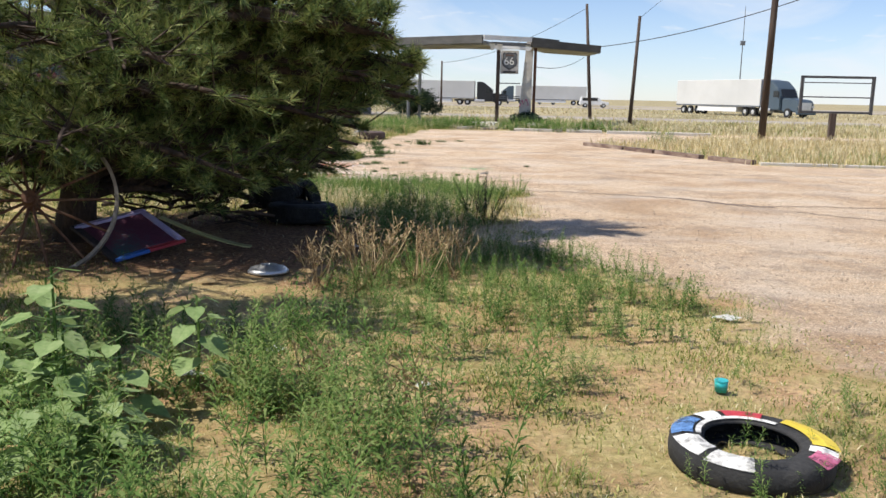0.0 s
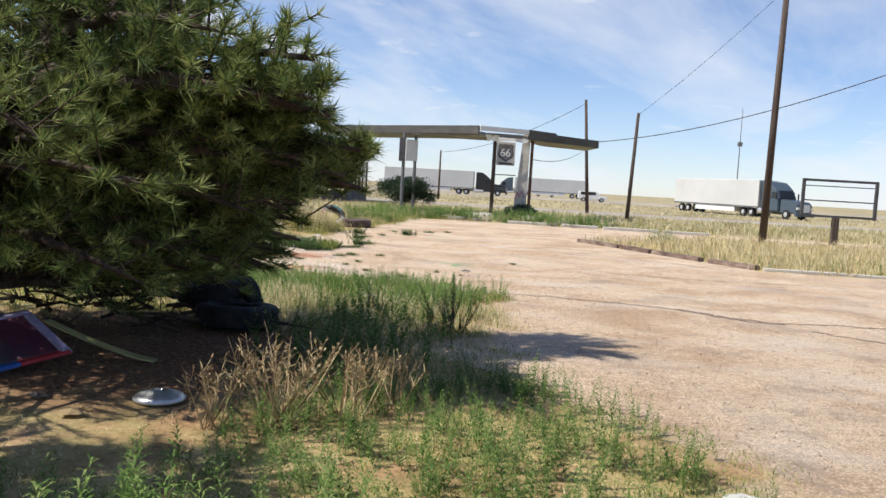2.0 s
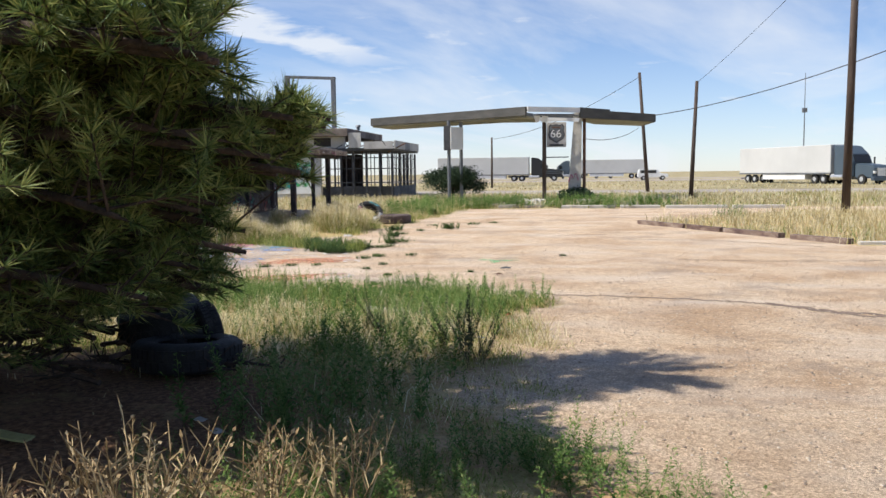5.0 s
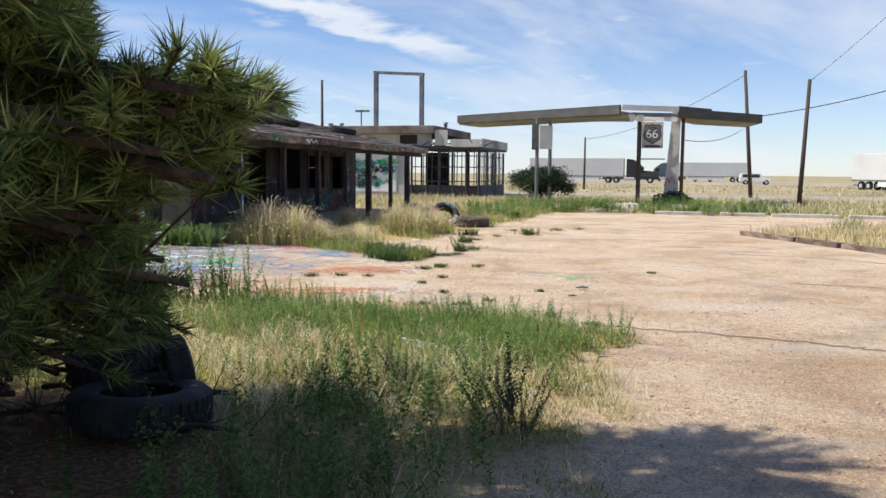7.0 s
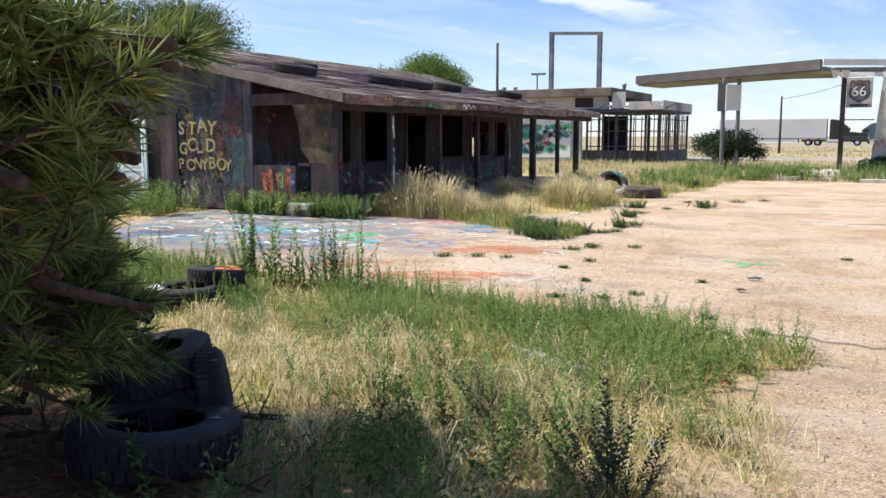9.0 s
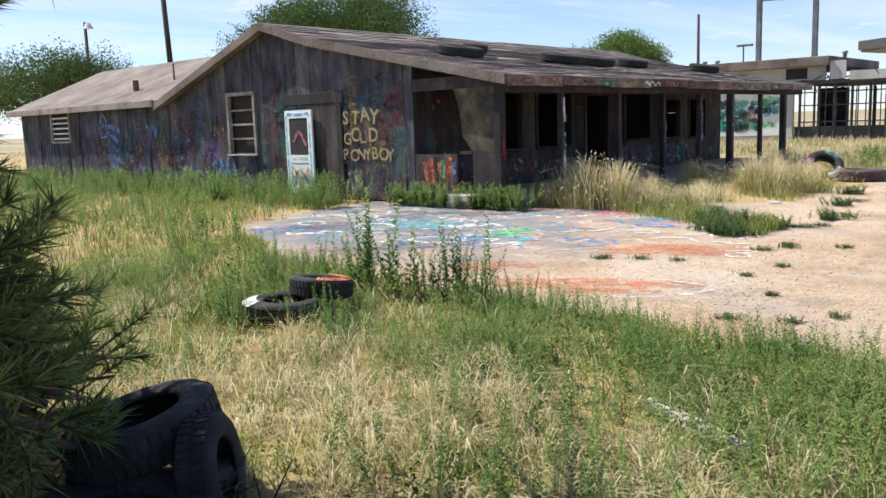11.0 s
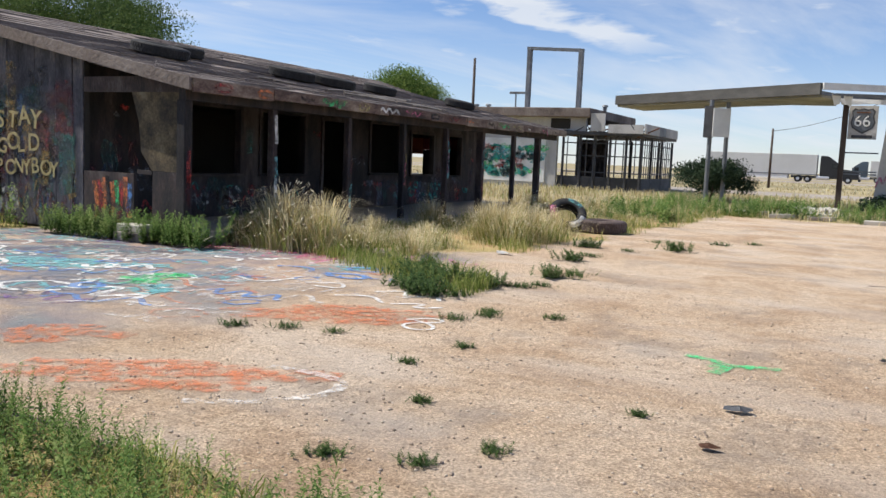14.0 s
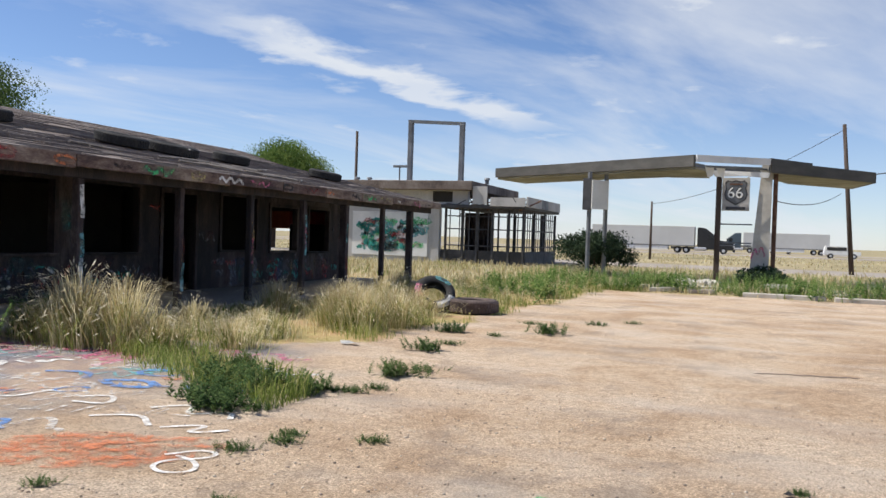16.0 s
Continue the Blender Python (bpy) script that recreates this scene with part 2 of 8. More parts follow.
M = dict(
    board=material("weathered_board", [(0.012, 0.012, 0.017), (0.042, 0.042, 0.055), (0.078, 0.076, 0.093), (0.15, 0.135, 0.145)], 2.1, 0.9, bump=0.4, fine=16, stretch=(2.0, 2.0, 0.8), spread=0.22),
    # darker than the front boards: the porch roof's shade is mixed into the colour
    porch=material("shaded_porch_wood", [(0.008, 0.007, 0.009), (0.022, 0.019, 0.020), (0.052, 0.034, 0.033), (0.095, 0.080, 0.074)], 1.8, 0.85, bump=0.5, fine=22, stretch=(2, 2, 0.6), spread=0.25),
    fascia=material("painted_fascia", [(0.035, 0.024, 0.022), (0.10, 0.06, 0.05), (0.19, 0.135, 0.105), (0.32, 0.26, 0.21)], 3.2, 0.8, bump=0.4, fine=24, stretch=(1, 0.7, 2), spread=0.3),
    shingle=material("worn_shingle", [(0.07, 0.055, 0.05), (0.145, 0.115, 0.10), (0.21, 0.175, 0.155), (0.27, 0.235, 0.21)], 0.9, 0.95, bump=0.8, fine=14, stretch=(1.0, 1.0, 1.0)),
    trim=material("grey_trim", [(0.12, 0.10, 0.09), (0.28, 0.24, 0.20), (0.42, 0.37, 0.31)], 2.0, 0.85, bump=0.4, fine=30),
    frame=material("old_window_frame", [(0.14, 0.11, 0.09), (0.30, 0.25, 0.21), (0.42, 0.38, 0.33)], 3.0, 0.8, bump=0.3, spread=0.2),
    door=material("white_door_paint", [(0.50, 0.68, 0.76), (0.74, 0.80, 0.84), (0.86, 0.87, 0.87)], 3.0, 0.6, bump=0.2),
    # near-black, so the shade of unlit rooms is in the colour
    dark=material("dark_interior_shade", [(0.02, 0.018, 0.018), (0.05, 0.045, 0.042)], 1.0, 0.95),
    bark=material("pine_bark", [(0.02, 0.014, 0.011), (0.055, 0.036, 0.027), (0.115, 0.075, 0.056)], 6.0, 0.95, bump=1.0, fine=30, stretch=(1, 1, 0.4)),
    needle=material("pine_needle", [(0.06, 0.10, 0.032), (0.12, 0.175, 0.052), (0.21, 0.26, 0.078), (0.35, 0.36, 0.125)], 1.4, 0.6, bump=0, spread=0.5, island=True, through=0.26, gloss=0.25),
    # yellower copy of needle, with the small pine's sunlight put into the colour
    sunlit_needle=material("sunlit_pine_needle", [(0.06, 0.095, 0.025), (0.12, 0.175, 0.042), (0.23, 0.27, 0.065), (0.42, 0.40, 0.12)], 1.4, 0.6, bump=0, spread=0.5, island=True, through=0.40, gloss=0.25),
    leaf=material("tree_leaf", [(0.06, 0.115, 0.022), (0.12, 0.195, 0.045), (0.22, 0.29, 0.08)], 0.8, 0.7, bump=0, spread=0.5, island=True, through=0.35, gloss=0.2),
    darkleaf=material("dark_bush_leaf", [(0.015, 0.03, 0.018), (0.03, 0.055, 0.028), (0.06, 0.09, 0.045)], 1.0, 0.7, bump=0, spread=0.4, island=True, through=0.15, gloss=0.2),
    grass=material("green_grass", [(0.11, 0.155, 0.033), (0.21, 0.265, 0.06), (0.33, 0.365, 0.11), (0.50, 0.46, 0.20)], 0.7, 0.8, bump=0, spread=0.55, island=True, through=0.4, gloss=0.15),
    straw=material("dry_grass", [(0.36, 0.29, 0.145), (0.53, 0.445, 0.24), (0.67, 0.585, 0.36), (0.79, 0.72, 0.50)], 0.8, 0.8, bump=0, spread=0.55, island=True, through=0.4, gloss=0.15),
    weed=material("leafy_weed", [(0.055, 0.115, 0.026), (0.105, 0.185, 0.045), (0.175, 0.265, 0.075), (0.28, 0.34, 0.125)], 1.2, 0.8, bump=0, spread=0.45, island=True, through=0.4, gloss=0.15),
    plume=material("pale_seed_plume", [(0.58, 0.50, 0.36), (0.72, 0.65, 0.50), (0.84, 0.79, 0.66)], 2.0, 0.8, bump=0, spread=0.4, island=True, through=0.4, gloss=0.15),
    lotweed=material("dark_low_weed", [(0.035, 0.07, 0.022), (0.07, 0.12, 0.036), (0.13, 0.18, 0.06)], 2.0, 0.8, bump=0, spread=0.4, island=True, through=0.3, gloss=0.15),
    darkweed=material("dark_seed_weed", [(0.045, 0.06, 0.03), (0.085, 0.10, 0.05), (0.15, 0.15, 0.085)], 2.0, 0.8, bump=0, spread=0.4, island=True, through=0.15, gloss=0.15),
    broadleaf=material("broad_leaf", [(0.17, 0.26, 0.09), (0.26, 0.36, 0.14), (0.36, 0.44, 0.21)], 5.0, 0.7, bump=0.2, spread=0.4, island=True, through=0.35, gloss=0.25),
    twig=material("dead_stem", [(0.18, 0.115, 0.055), (0.34, 0.24, 0.12), (0.48, 0.37, 0.21)], 4.0, 0.85, bump=0, spread=0.5, island=True),
    rubber=material("old_rubber", [(0.012, 0.012, 0.013), (0.025, 0.025, 0.026), (0.05, 0.048, 0.046)], 5.0, 0.85, bump=0.3, fine=50, gloss=0.35),
    dusty=material("dusty_rubber", [(0.03, 0.022, 0.02), (0.07, 0.05, 0.045), (0.15, 0.11, 0.10)], 3.0, 0.9, bump=0.3, fine=40),
    concrete=material("pale_concrete", [(0.34, 0.31, 0.27), (0.46, 0.43, 0.38), (0.58, 0.55, 0.50)], 1.6, 0.9, bump=0.4, fine=40),
    stucco=material("dirty_white_stucco", [(0.26, 0.25, 0.24), (0.44, 0.43, 0.42), (0.56, 0.55, 0.53)], 0.8, 0.9, bump=0.3, fine=30, stretch=(1, 1, 0.5)),
    steel=material("grey_steel", [(0.07, 0.075, 0.085), (0.14, 0.15, 0.165), (0.22, 0.23, 0.24)], 1.5, 0.6, 0.2, bump=0.2),
    stained=material("stained_ochre_board", [(0.02, 0.017, 0.014), (0.055, 0.042, 0.027), (0.12, 0.09, 0.05), (0.19, 0.155, 0.10)], 3.0, 0.9, bump=0.3, fine=26),
    dark_steel=material("dark_weathered_steel", [(0.03, 0.03, 0.033), (0.06, 0.06, 0.065), (0.11, 0.11, 0.115)], 1.5, 0.7, 0.1, bump=0.2),
    canopy_edge=material("grey_canopy_fascia", [(0.035, 0.033, 0.03), (0.065, 0.062, 0.057), (0.11, 0.105, 0.095)], 0.7, 0.7, bump=0.2, stretch=(1, 1, 3)),
    trailer=material("trailer_panel", [(0.46, 0.46, 0.45), (0.56, 0.56, 0.55)], 0.3, 0.5, bump=0),
    soffit=material("cream_soffit", [(0.16, 0.155, 0.125), (0.27, 0.26, 0.215), (0.40, 0.39, 0.34)], 0.9, 0.8, bump=0.1),
    white=material("white_panel", [(0.50, 0.50, 0.49), (0.68, 0.68, 0.67), (0.78, 0.78, 0.77)], 0.8, 0.6, bump=0.1),
    signface=material("faded_sign_face", [(0.24, 0.22, 0.20), (0.40, 0.38, 0.36), (0.52, 0.51, 0.50)], 2.0, 0.7, bump=0.15),
    ink=material("dark_sign_ink", [(0.03, 0.03, 0.035), (0.06, 0.06, 0.065)], 6.0, 0.7, bump=0.1),
    pole=material("creosote_pole", [(0.03, 0.02, 0.015), (0.065, 0.045, 0.035), (0.11, 0.085, 0.07)], 2.0, 0.9, bump=0.6, fine=20, stretch=(4, 4, 0.3)),
    rust=material("rusty_metal", [(0.06, 0.03, 0.02), (0.16, 0.08, 0.05), (0.26, 0.16, 0.11)], 4.0, 0.8, 0.3, bump=0.4),
    chrome=material("dull_aluminium", [(0.45, 0.45, 0.46), (0.62, 0.62, 0.62), (0.74, 0.74, 0.73)], 6.0, 0.4, 0.7, bump=0.1),
    asphalt=material("old_asphalt", [(0.22, 0.19, 0.16), (0.31, 0.27, 0.23), (0.38, 0.34, 0.30)], 0.15, 0.9, bump=0.3, fine=12),
    stone=material("gravel_stone", [(0.24, 0.185, 0.14), (0.38, 0.30, 0.23), (0.54, 0.46, 0.37)], 6.0, 0.9, bump=0, spread=0.5, island=True),
    soil=material("crack_soil", [(0.10, 0.07, 0.05), (0.18, 0.13, 0.10), (0.26, 0.20, 0.15)], 5.0, 0.95, bump=0.5),
    truckblue=material("slate_blue_paint", [(0.06, 0.085, 0.11), (0.08, 0.11, 0.14)], 1.0, 0.35, 0.2, bump=0),
    truckblack=material("black_paint", [(0.012, 0.012, 0.014), (0.02, 0.02, 0.022)], 1.0, 0.3, bump=0),
    glass=material("dark_glass", [(0.01, 0.012, 0.015), (0.02, 0.022, 0.025)], 1.0, 0.08, bump=0),
    blue=material("blue_paint", [(0.02, 0.09, 0.35), (0.03, 0.14, 0.48)], 5.0, 0.5, bump=0.1),
    red=material("red_paint", [(0.30, 0.02, 0.03), (0.50, 0.05, 0.06)], 5.0, 0.5, bump=0.1),
    yellow=material("yellow_paint", [(0.50, 0.36, 0.02), (0.68, 0.52, 0.05)], 5.0, 0.5, bump=0.1),
    strap=material("pale_yellow_board", [(0.28, 0.26, 0.10), (0.42, 0.40, 0.18)], 5.0, 0.7, bump=0.1),
    teal=material("teal_plastic", [(0.02, 0.32, 0.34), (0.03, 0.44, 0.46)], 5.0, 0.35, bump=0.05),
    plum=material("plum_paint", [(0.05, 0.015, 0.03), (0.10, 0.025, 0.05), (0.03, 0.09, 0.09)], 1.6, 0.6, bump=0.1),
    tarp=material("dark_blue_tarp", [(0.012, 0.014, 0.022), (0.025, 0.03, 0.045), (0.05, 0.055, 0.075)], 4.0, 0.7, bump=0.3, fine=18),
    lilac=material("lilac_paint", [(0.30, 0.24, 0.42), (0.48, 0.42, 0.58)], 5.0, 0.6, bump=0.1),
    orange=material("orange_paint", [(0.45, 0.10, 0.04), (0.62, 0.18, 0.08)], 4.0, 0.6, bump=0.2),
)
PAINT = dict(
    white=stroke("white_spray", (0.78, 0.77, 0.74), 0.36), pink=stroke("pink_spray", (0.62, 0.16, 0.28), 0.40), blue=stroke("blue_spray", (0.12, 0.26, 0.55), 0.38),
    aqua=stroke("aqua_spray", (0.18, 0.46, 0.48), 0.40), orange=stroke("orange_spray", (0.66, 0.21, 0.08), 0.40), green=stroke("green_spray", (0.07, 0.56, 0.20), 0.41),
    grey=stroke("grey_spray", (0.16, 0.16, 0.19), 0.40), yellow=stroke("yellow_spray", (0.60, 0.50, 0.22), 0.41), red=stroke("red_spray", (0.45, 0.05, 0.05), 0.42),
    chalk=stroke("worn_white_spray", (0.74, 0.72, 0.68), 0.46), rubbed=stroke("worn_orange_spray", (0.62, 0.22, 0.10), 0.44),
    maroon=stroke("old_maroon_paint", (0.15, 0.035, 0.04), 0.43), navy=stroke("old_navy_paint", (0.04, 0.07, 0.17), 0.43), pine=stroke("old_green_paint", (0.04, 0.13, 0.12), 0.43), ochre=stroke("old_ochre_paint", (0.26, 0.17, 0.06), 0.43), soot=stroke("soot", (0.015, 0.015, 0.018), 0.46),
    lettering=stroke("pale_yellow_spray", (0.40, 0.33, 0.16), 0.30),
    teal=stroke("teal_spray", (0.03, 0.30, 0.26), 0.36), black=stroke("black_spray", (0.02, 0.02, 0.025), 0.38), purple=stroke("purple_spray", (0.20, 0.10, 0.30), 0.42),
)

# ---- builders ----
BASE = {}


def thing(name, at, label, category, group="", kind=""):
    ob = new(name)
    ob.location = at
    BASE[ob.name] = Vector(at)
    return tagged(ob, label, category, group, kind)


def part(name, bm, mat, parent=None, label="", smooth=False):
    """Links a bmesh, built in world places, as one mesh under a thing or a part."""
    me = bpy.data.meshes.new(name)
    bm.normal_update()
    bm.to_mesh(me)
    bm.free()
    return link(name, me, mat, parent, label, smooth)


def link(name, me, mat, parent=None, label="", smooth=False):
    for one in mat if isinstance(mat, (list, tuple)) else (mat,):
        me.materials.append(one)
    if smooth:
        me.polygons.foreach_set("use_smooth", [True] * len(me.polygons))
    ob = new(name, me)
    if parent is not None:
        ob.parent = parent
        top = parent
        while top.parent is not None:
            top = top.parent
        if parent.parent is None:
            ob.matrix_parent_inverse = Matrix.Translation(-BASE.get(parent.name, Vector()))
    if label:
        ob["label"] = label
    return ob


def box(bm, a, b, bevel=0.0, m=None):
    """An upright box between two corners, its edges broken by bevel."""
    a, b = Vector(a), Vector(b)
    made = bmesh.ops.create_cube(bm, size=1.0)["verts"]
    for v in made:
        v.co = Vector(((a.x + b.x) / 2 + v.co.x * (b.x - a.x), (a.y + b.y) / 2 + v.co.y * (b.y - a.y), (a.z + b.z) / 2 + v.co.z * (b.z - a.z)))
    if bevel:
        edges = {e for v in made for e in v.link_edges}
        out = bmesh.ops.bevel(bm, geom=list(edges), offset=bevel, segments=1, affect="EDGES")
        made = list({v for f in out["faces"] for v in f.verts} | {v for v in made if v.is_valid})
    if m is not None:
        bmesh.ops.transform(bm, matrix=m, verts=[v for v in made if v.is_valid])
    return bm


def boxed(*boxes, bevel=0.0):
    bm = bmesh.new()
    for a, b in boxes:
        box(bm, a, b, bevel)
    return bm


def rod(bm, a, b, r0, r1=None, sides=8):
    """A tapered round bar from a to b."""
    a, b = Vector(a), Vector(b)
    r1 = r0 if r1 is None else r1
    q = (b - a).to_track_quat("Z", "Y").to_matrix()
    rings = []
    for p, r in ((a, r0), (b, r1)):
        rings.append([bm.verts.new(p + q @ Vector((r * math.cos(2 * math.pi * i / sides), r * math.sin(2 * math.pi * i / sides), 0))) for i in range(sides)])
    for i in range(sides):
        bm.faces.new((rings[0][i], rings[0][(i + 1) % sides], rings[1][(i + 1) % sides], rings[1][i]))
    bm.faces.new(rings[0][::-1])
    bm.faces.new(rings[1])
    return bm


def tube(bm, points, radii, sides=7):
    """A bent, tapered bar through points."""
    pts = [Vector(p) for p in points]
    rings = []
    for i, p in enumerate(pts):
        way = (pts[min(i + 1, len(pts) - 1)] - pts[max(i - 1, 0)]).normalized()
        q = way.to_track_quat("Z", "Y").to_matrix()
        rings.append([bm.verts.new(p + q @ Vector((radii[i] * math.cos(2 * math.pi * k / sides), radii[i] * math.sin(2 * math.pi * k / sides), 0))) for k in range(sides)])
    for r0, r1 in zip(rings, rings[1:]):
        for k in range(sides):
            bm.faces.new((r0[k], r0[(k + 1) % sides], r1[(k + 1) % sides], r1[k]))
    bm.faces.new(rings[0][::-1])
    bm.faces.new(rings[-1])
    return bm


def lathe(bm, profile, sides=32, closed=True):
    """Turns a profile of (radius, height) round z."""
    rings = [[bm.verts.new((r * math.cos(2 * math.pi * i / sides), r * math.sin(2 * math.pi * i / sides), z)) for i in range(sides)] for r, z in profile]
    pairs = list(zip(rings, rings[1:])) + ([(rings[-1], rings[0])] if closed else [])
    for r0, r1 in pairs:
        for i in range(sides):
            bm.faces.new((r0[i], r0[(i + 1) % sides], r1[(i + 1) % sides], r1[i]))
    return bm


def prism(bm, outline, way):
    """A flat outline drawn out along a vector."""
    way = Vector(way)
    lo = [bm.verts.new(Vector(p)) for p in outline]
    hi = [bm.verts.new(Vector(p) + way) for p in outline]
    n = len(lo)
    bm.faces.new(lo[::-1])
    bm.faces.new(hi)
    for i in range(n):
        bm.faces.new((lo[i], lo[(i + 1) % n], hi[(i + 1) % n], hi[i]))
    bmesh.ops.recalc_face_normals(bm, faces=bm.faces)
    return bm


def mesh_from(name, verts, tris):
    """A mesh from arrays of places and triangles."""
    me = bpy.data.meshes.new(name)
    verts, tris = np.asarray(verts, np.float32), np.asarray(tris, np.int32)
    me.vertices.add(len(verts))
    me.vertices.foreach_set("co", verts.ravel())
    me.loops.add(tris.size)
    me.loops.foreach_set("vertex_index", tris.ravel())
    me.polygons.add(len(tris))
    me.polygons.foreach_set("loop_start", np.arange(0, tris.size, 3, dtype=np.int32))
    me.update(calc_edges=True)
    return me


def template(bm):
    bmesh.ops.triangulate(bm, faces=bm.faces)
    bm.verts.index_update()
    v = np.array([tuple(p.co) for p in bm.verts])
    f = np.array([[p.index for p in face.verts] for face in bm.faces])
    bm.free()
    return v, f


def scattered(shapes, places, turns, sizes, leans, rng):
    """Many copies of a few shapes as one set of arrays."""
    vs, fs, start = [], [], 0
    pick = rng.integers(0, len(shapes), len(places))
    for k, (v, f) in enumerate(shapes):
        idx = np.nonzero(pick == k)[0]
        if not len(idx):
            continue
        c, s = np.cos(turns[idx]), np.sin(turns[idx])
        p = v[None] * sizes[idx][:, None, None]
        x = p[..., 0] * c[:, None] - p[..., 1] * s[:, None] + p[..., 2] * leans[idx, 0][:, None]
        y = p[..., 0] * s[:, None] + p[..., 1] * c[:, None] + p[..., 2] * leans[idx, 1][:, None]
        out = np.stack([x, y, p[..., 2]], -1) + places[idx][:, None]
        vs.append(out.reshape(-1, 3))
        fs.append((f[None] + (np.arange(len(idx)) * len(v))[:, None, None]).reshape(-1, 3) + start)
        start += len(idx) * len(v)
    return np.concatenate(vs), np.concatenate(fs)


def blades(places, heights, widths, bend, rng):
    """Grass blades, each a bent strip that ends in a point."""
    n = len(places)
    a = rng.uniform(0, 2 * np.pi, n)
    side = np.stack([np.cos(a), np.sin(a), np.zeros(n)], 1) * widths[:, None] / 2
    b = rng.uniform(0, 2 * np.pi, n)
    lean = np.stack([np.cos(b), np.sin(b), np.zeros(n)], 1) * (heights * bend * rng.uniform(0.2, 1.0, n))[:, None]
    upw = np.stack([np.zeros(n), np.zeros(n), heights], 1)
    mid = places + lean * 0.35 + upw * 0.6
    tip = places + lean + upw * (1 - 0.25 * bend)
    v = np.stack([places - side, places + side, mid + side * 0.8, mid - side * 0.8, tip], 1).reshape(-1, 3)
    f = np.array([[0, 1, 2], [0, 2, 3], [3, 2, 4]])
    return v, (f[None] + (np.arange(n) * 5)[:, None, None]).reshape(-1, 3)


def lettering(name, words, height, m, mat, parent, depth=0.004, bold=0.0):
    """Words in the built-in font as a flat mesh."""
    cu = bpy.data.curves.new(name, "FONT")
    cu.body, cu.size, cu.extrude, cu.align_x = words, height, depth, "LEFT"
    cu.offset = bold
    tmp = bpy.data.objects.new(name, cu)
    me = bpy.data.meshes.new_from_object(tmp)
    bpy.data.objects.remove(tmp)
    me.transform(m)
    return link(name, me, mat, parent)


def wiggle(rng, size, kind):
    """A few spray-painted strokes in a flat square of that size."""
    pts = []
    n = int(rng.integers(5, 9))
    if kind == 0:
        for i in range(n * 3):
            u = i / (n * 3 - 1)
            pts.append((u * size - size / 2, size * 0.16 * math.sin(u * n * 2.2 + rng.uniform(-0.6, 0.6))))
    elif kind == 1:
        for i in range(15):
            q = i / 14 * 2 * math.pi * 0.93
            pts.append((size * 0.26 * math.cos(q) * rng.uniform(0.85, 1.1), size * 0.2 * math.sin(q) * rng.uniform(0.85, 1.1)))
    else:
        x, y = rng.uniform(-size / 2, 0), rng.uniform(-size * 0.15, size * 0.15)
        for i in range(n):
            pts.append((x, y))
            x, y = x + rng.uniform(-0.05, 0.35) * size * 0.6, -y + rng.uniform(-0.1, 0.1) * size
    return pts


def ribbon(pts, width, lift, put):
    """A flat stroke of paint along points of a plane; put() sets a plane's point into the world."""
    for _ in range(2):
        if 3 <= len(pts) < 40:
            soft = [pts[0]]
            for p, q in zip(pts, pts[1:]):
                soft += [(p[0] * 0.75 + q[0] * 0.25, p[1] * 0.75 + q[1] * 0.25), (p[0] * 0.25 + q[0] * 0.75, p[1] * 0.25 + q[1] * 0.75)]
            pts = soft + [pts[-1]]
    bm = bmesh.new()
    left, right = [], []
    for i, p in enumerate(pts):
        a, b = Vector(pts[max(i - 1, 0)]), Vector(pts[min(i + 1, len(pts) - 1)])
        d = (b - a)
        d = d.normalized() if d.length > 1e-6 else Vector((1, 0))
        nrm = Vector((-d.y, d.x)) * width / 2
        left.append(bm.verts.new(put(p[0] + nrm.x, p[1] + nrm.y, lift)))
        right.append(bm.verts.new(put(p[0] - nrm.x, p[1] - nrm.y, lift)))
    for i in range(len(pts) - 1):
        bm.faces.new((left[i], right[i], right[i + 1], left[i + 1]))
    return bm

# ---- ground ----
EDGE_Y = [-5, 3, 5, 6.7, 7.8, 8.5, 9.4, 10.2, 11, 12, 13, 14.3, 14.9, 15.25, 15.5, 15.7, 16.1, 17.5, 18.1, 20, 22.4, 23.3, 23.6, 24.6, 27, 30, 36, 40]
EDGE_X = [4.4, 4.0, 3.75, 3.2, 2.65, 2.2, 1.7, 1.3, 1.1, 1.05, 1.15, 1.4, 1.3, 0.4, -2.0, -4.5, -7.2, -9.3, -10.4, -11.2, -11.6, -9.0, -6.0, -4.0, -3.7, -3.5, -3.0, -3.0]


def uneven(x, y, size, seed=0.0):
    """A cheap smooth field between -1 and 1."""
    s = 1 / size
    return (np.sin(x * s * 1.7 + seed + 1.3 * np.sin(y * s * 1.1 + seed)) + np.sin(y * s * 2.1 - seed * 2 + 1.7 * np.sin(x * s * 1.3)) + np.sin((x + y) * s * 3.1 + seed * 3)) / 3


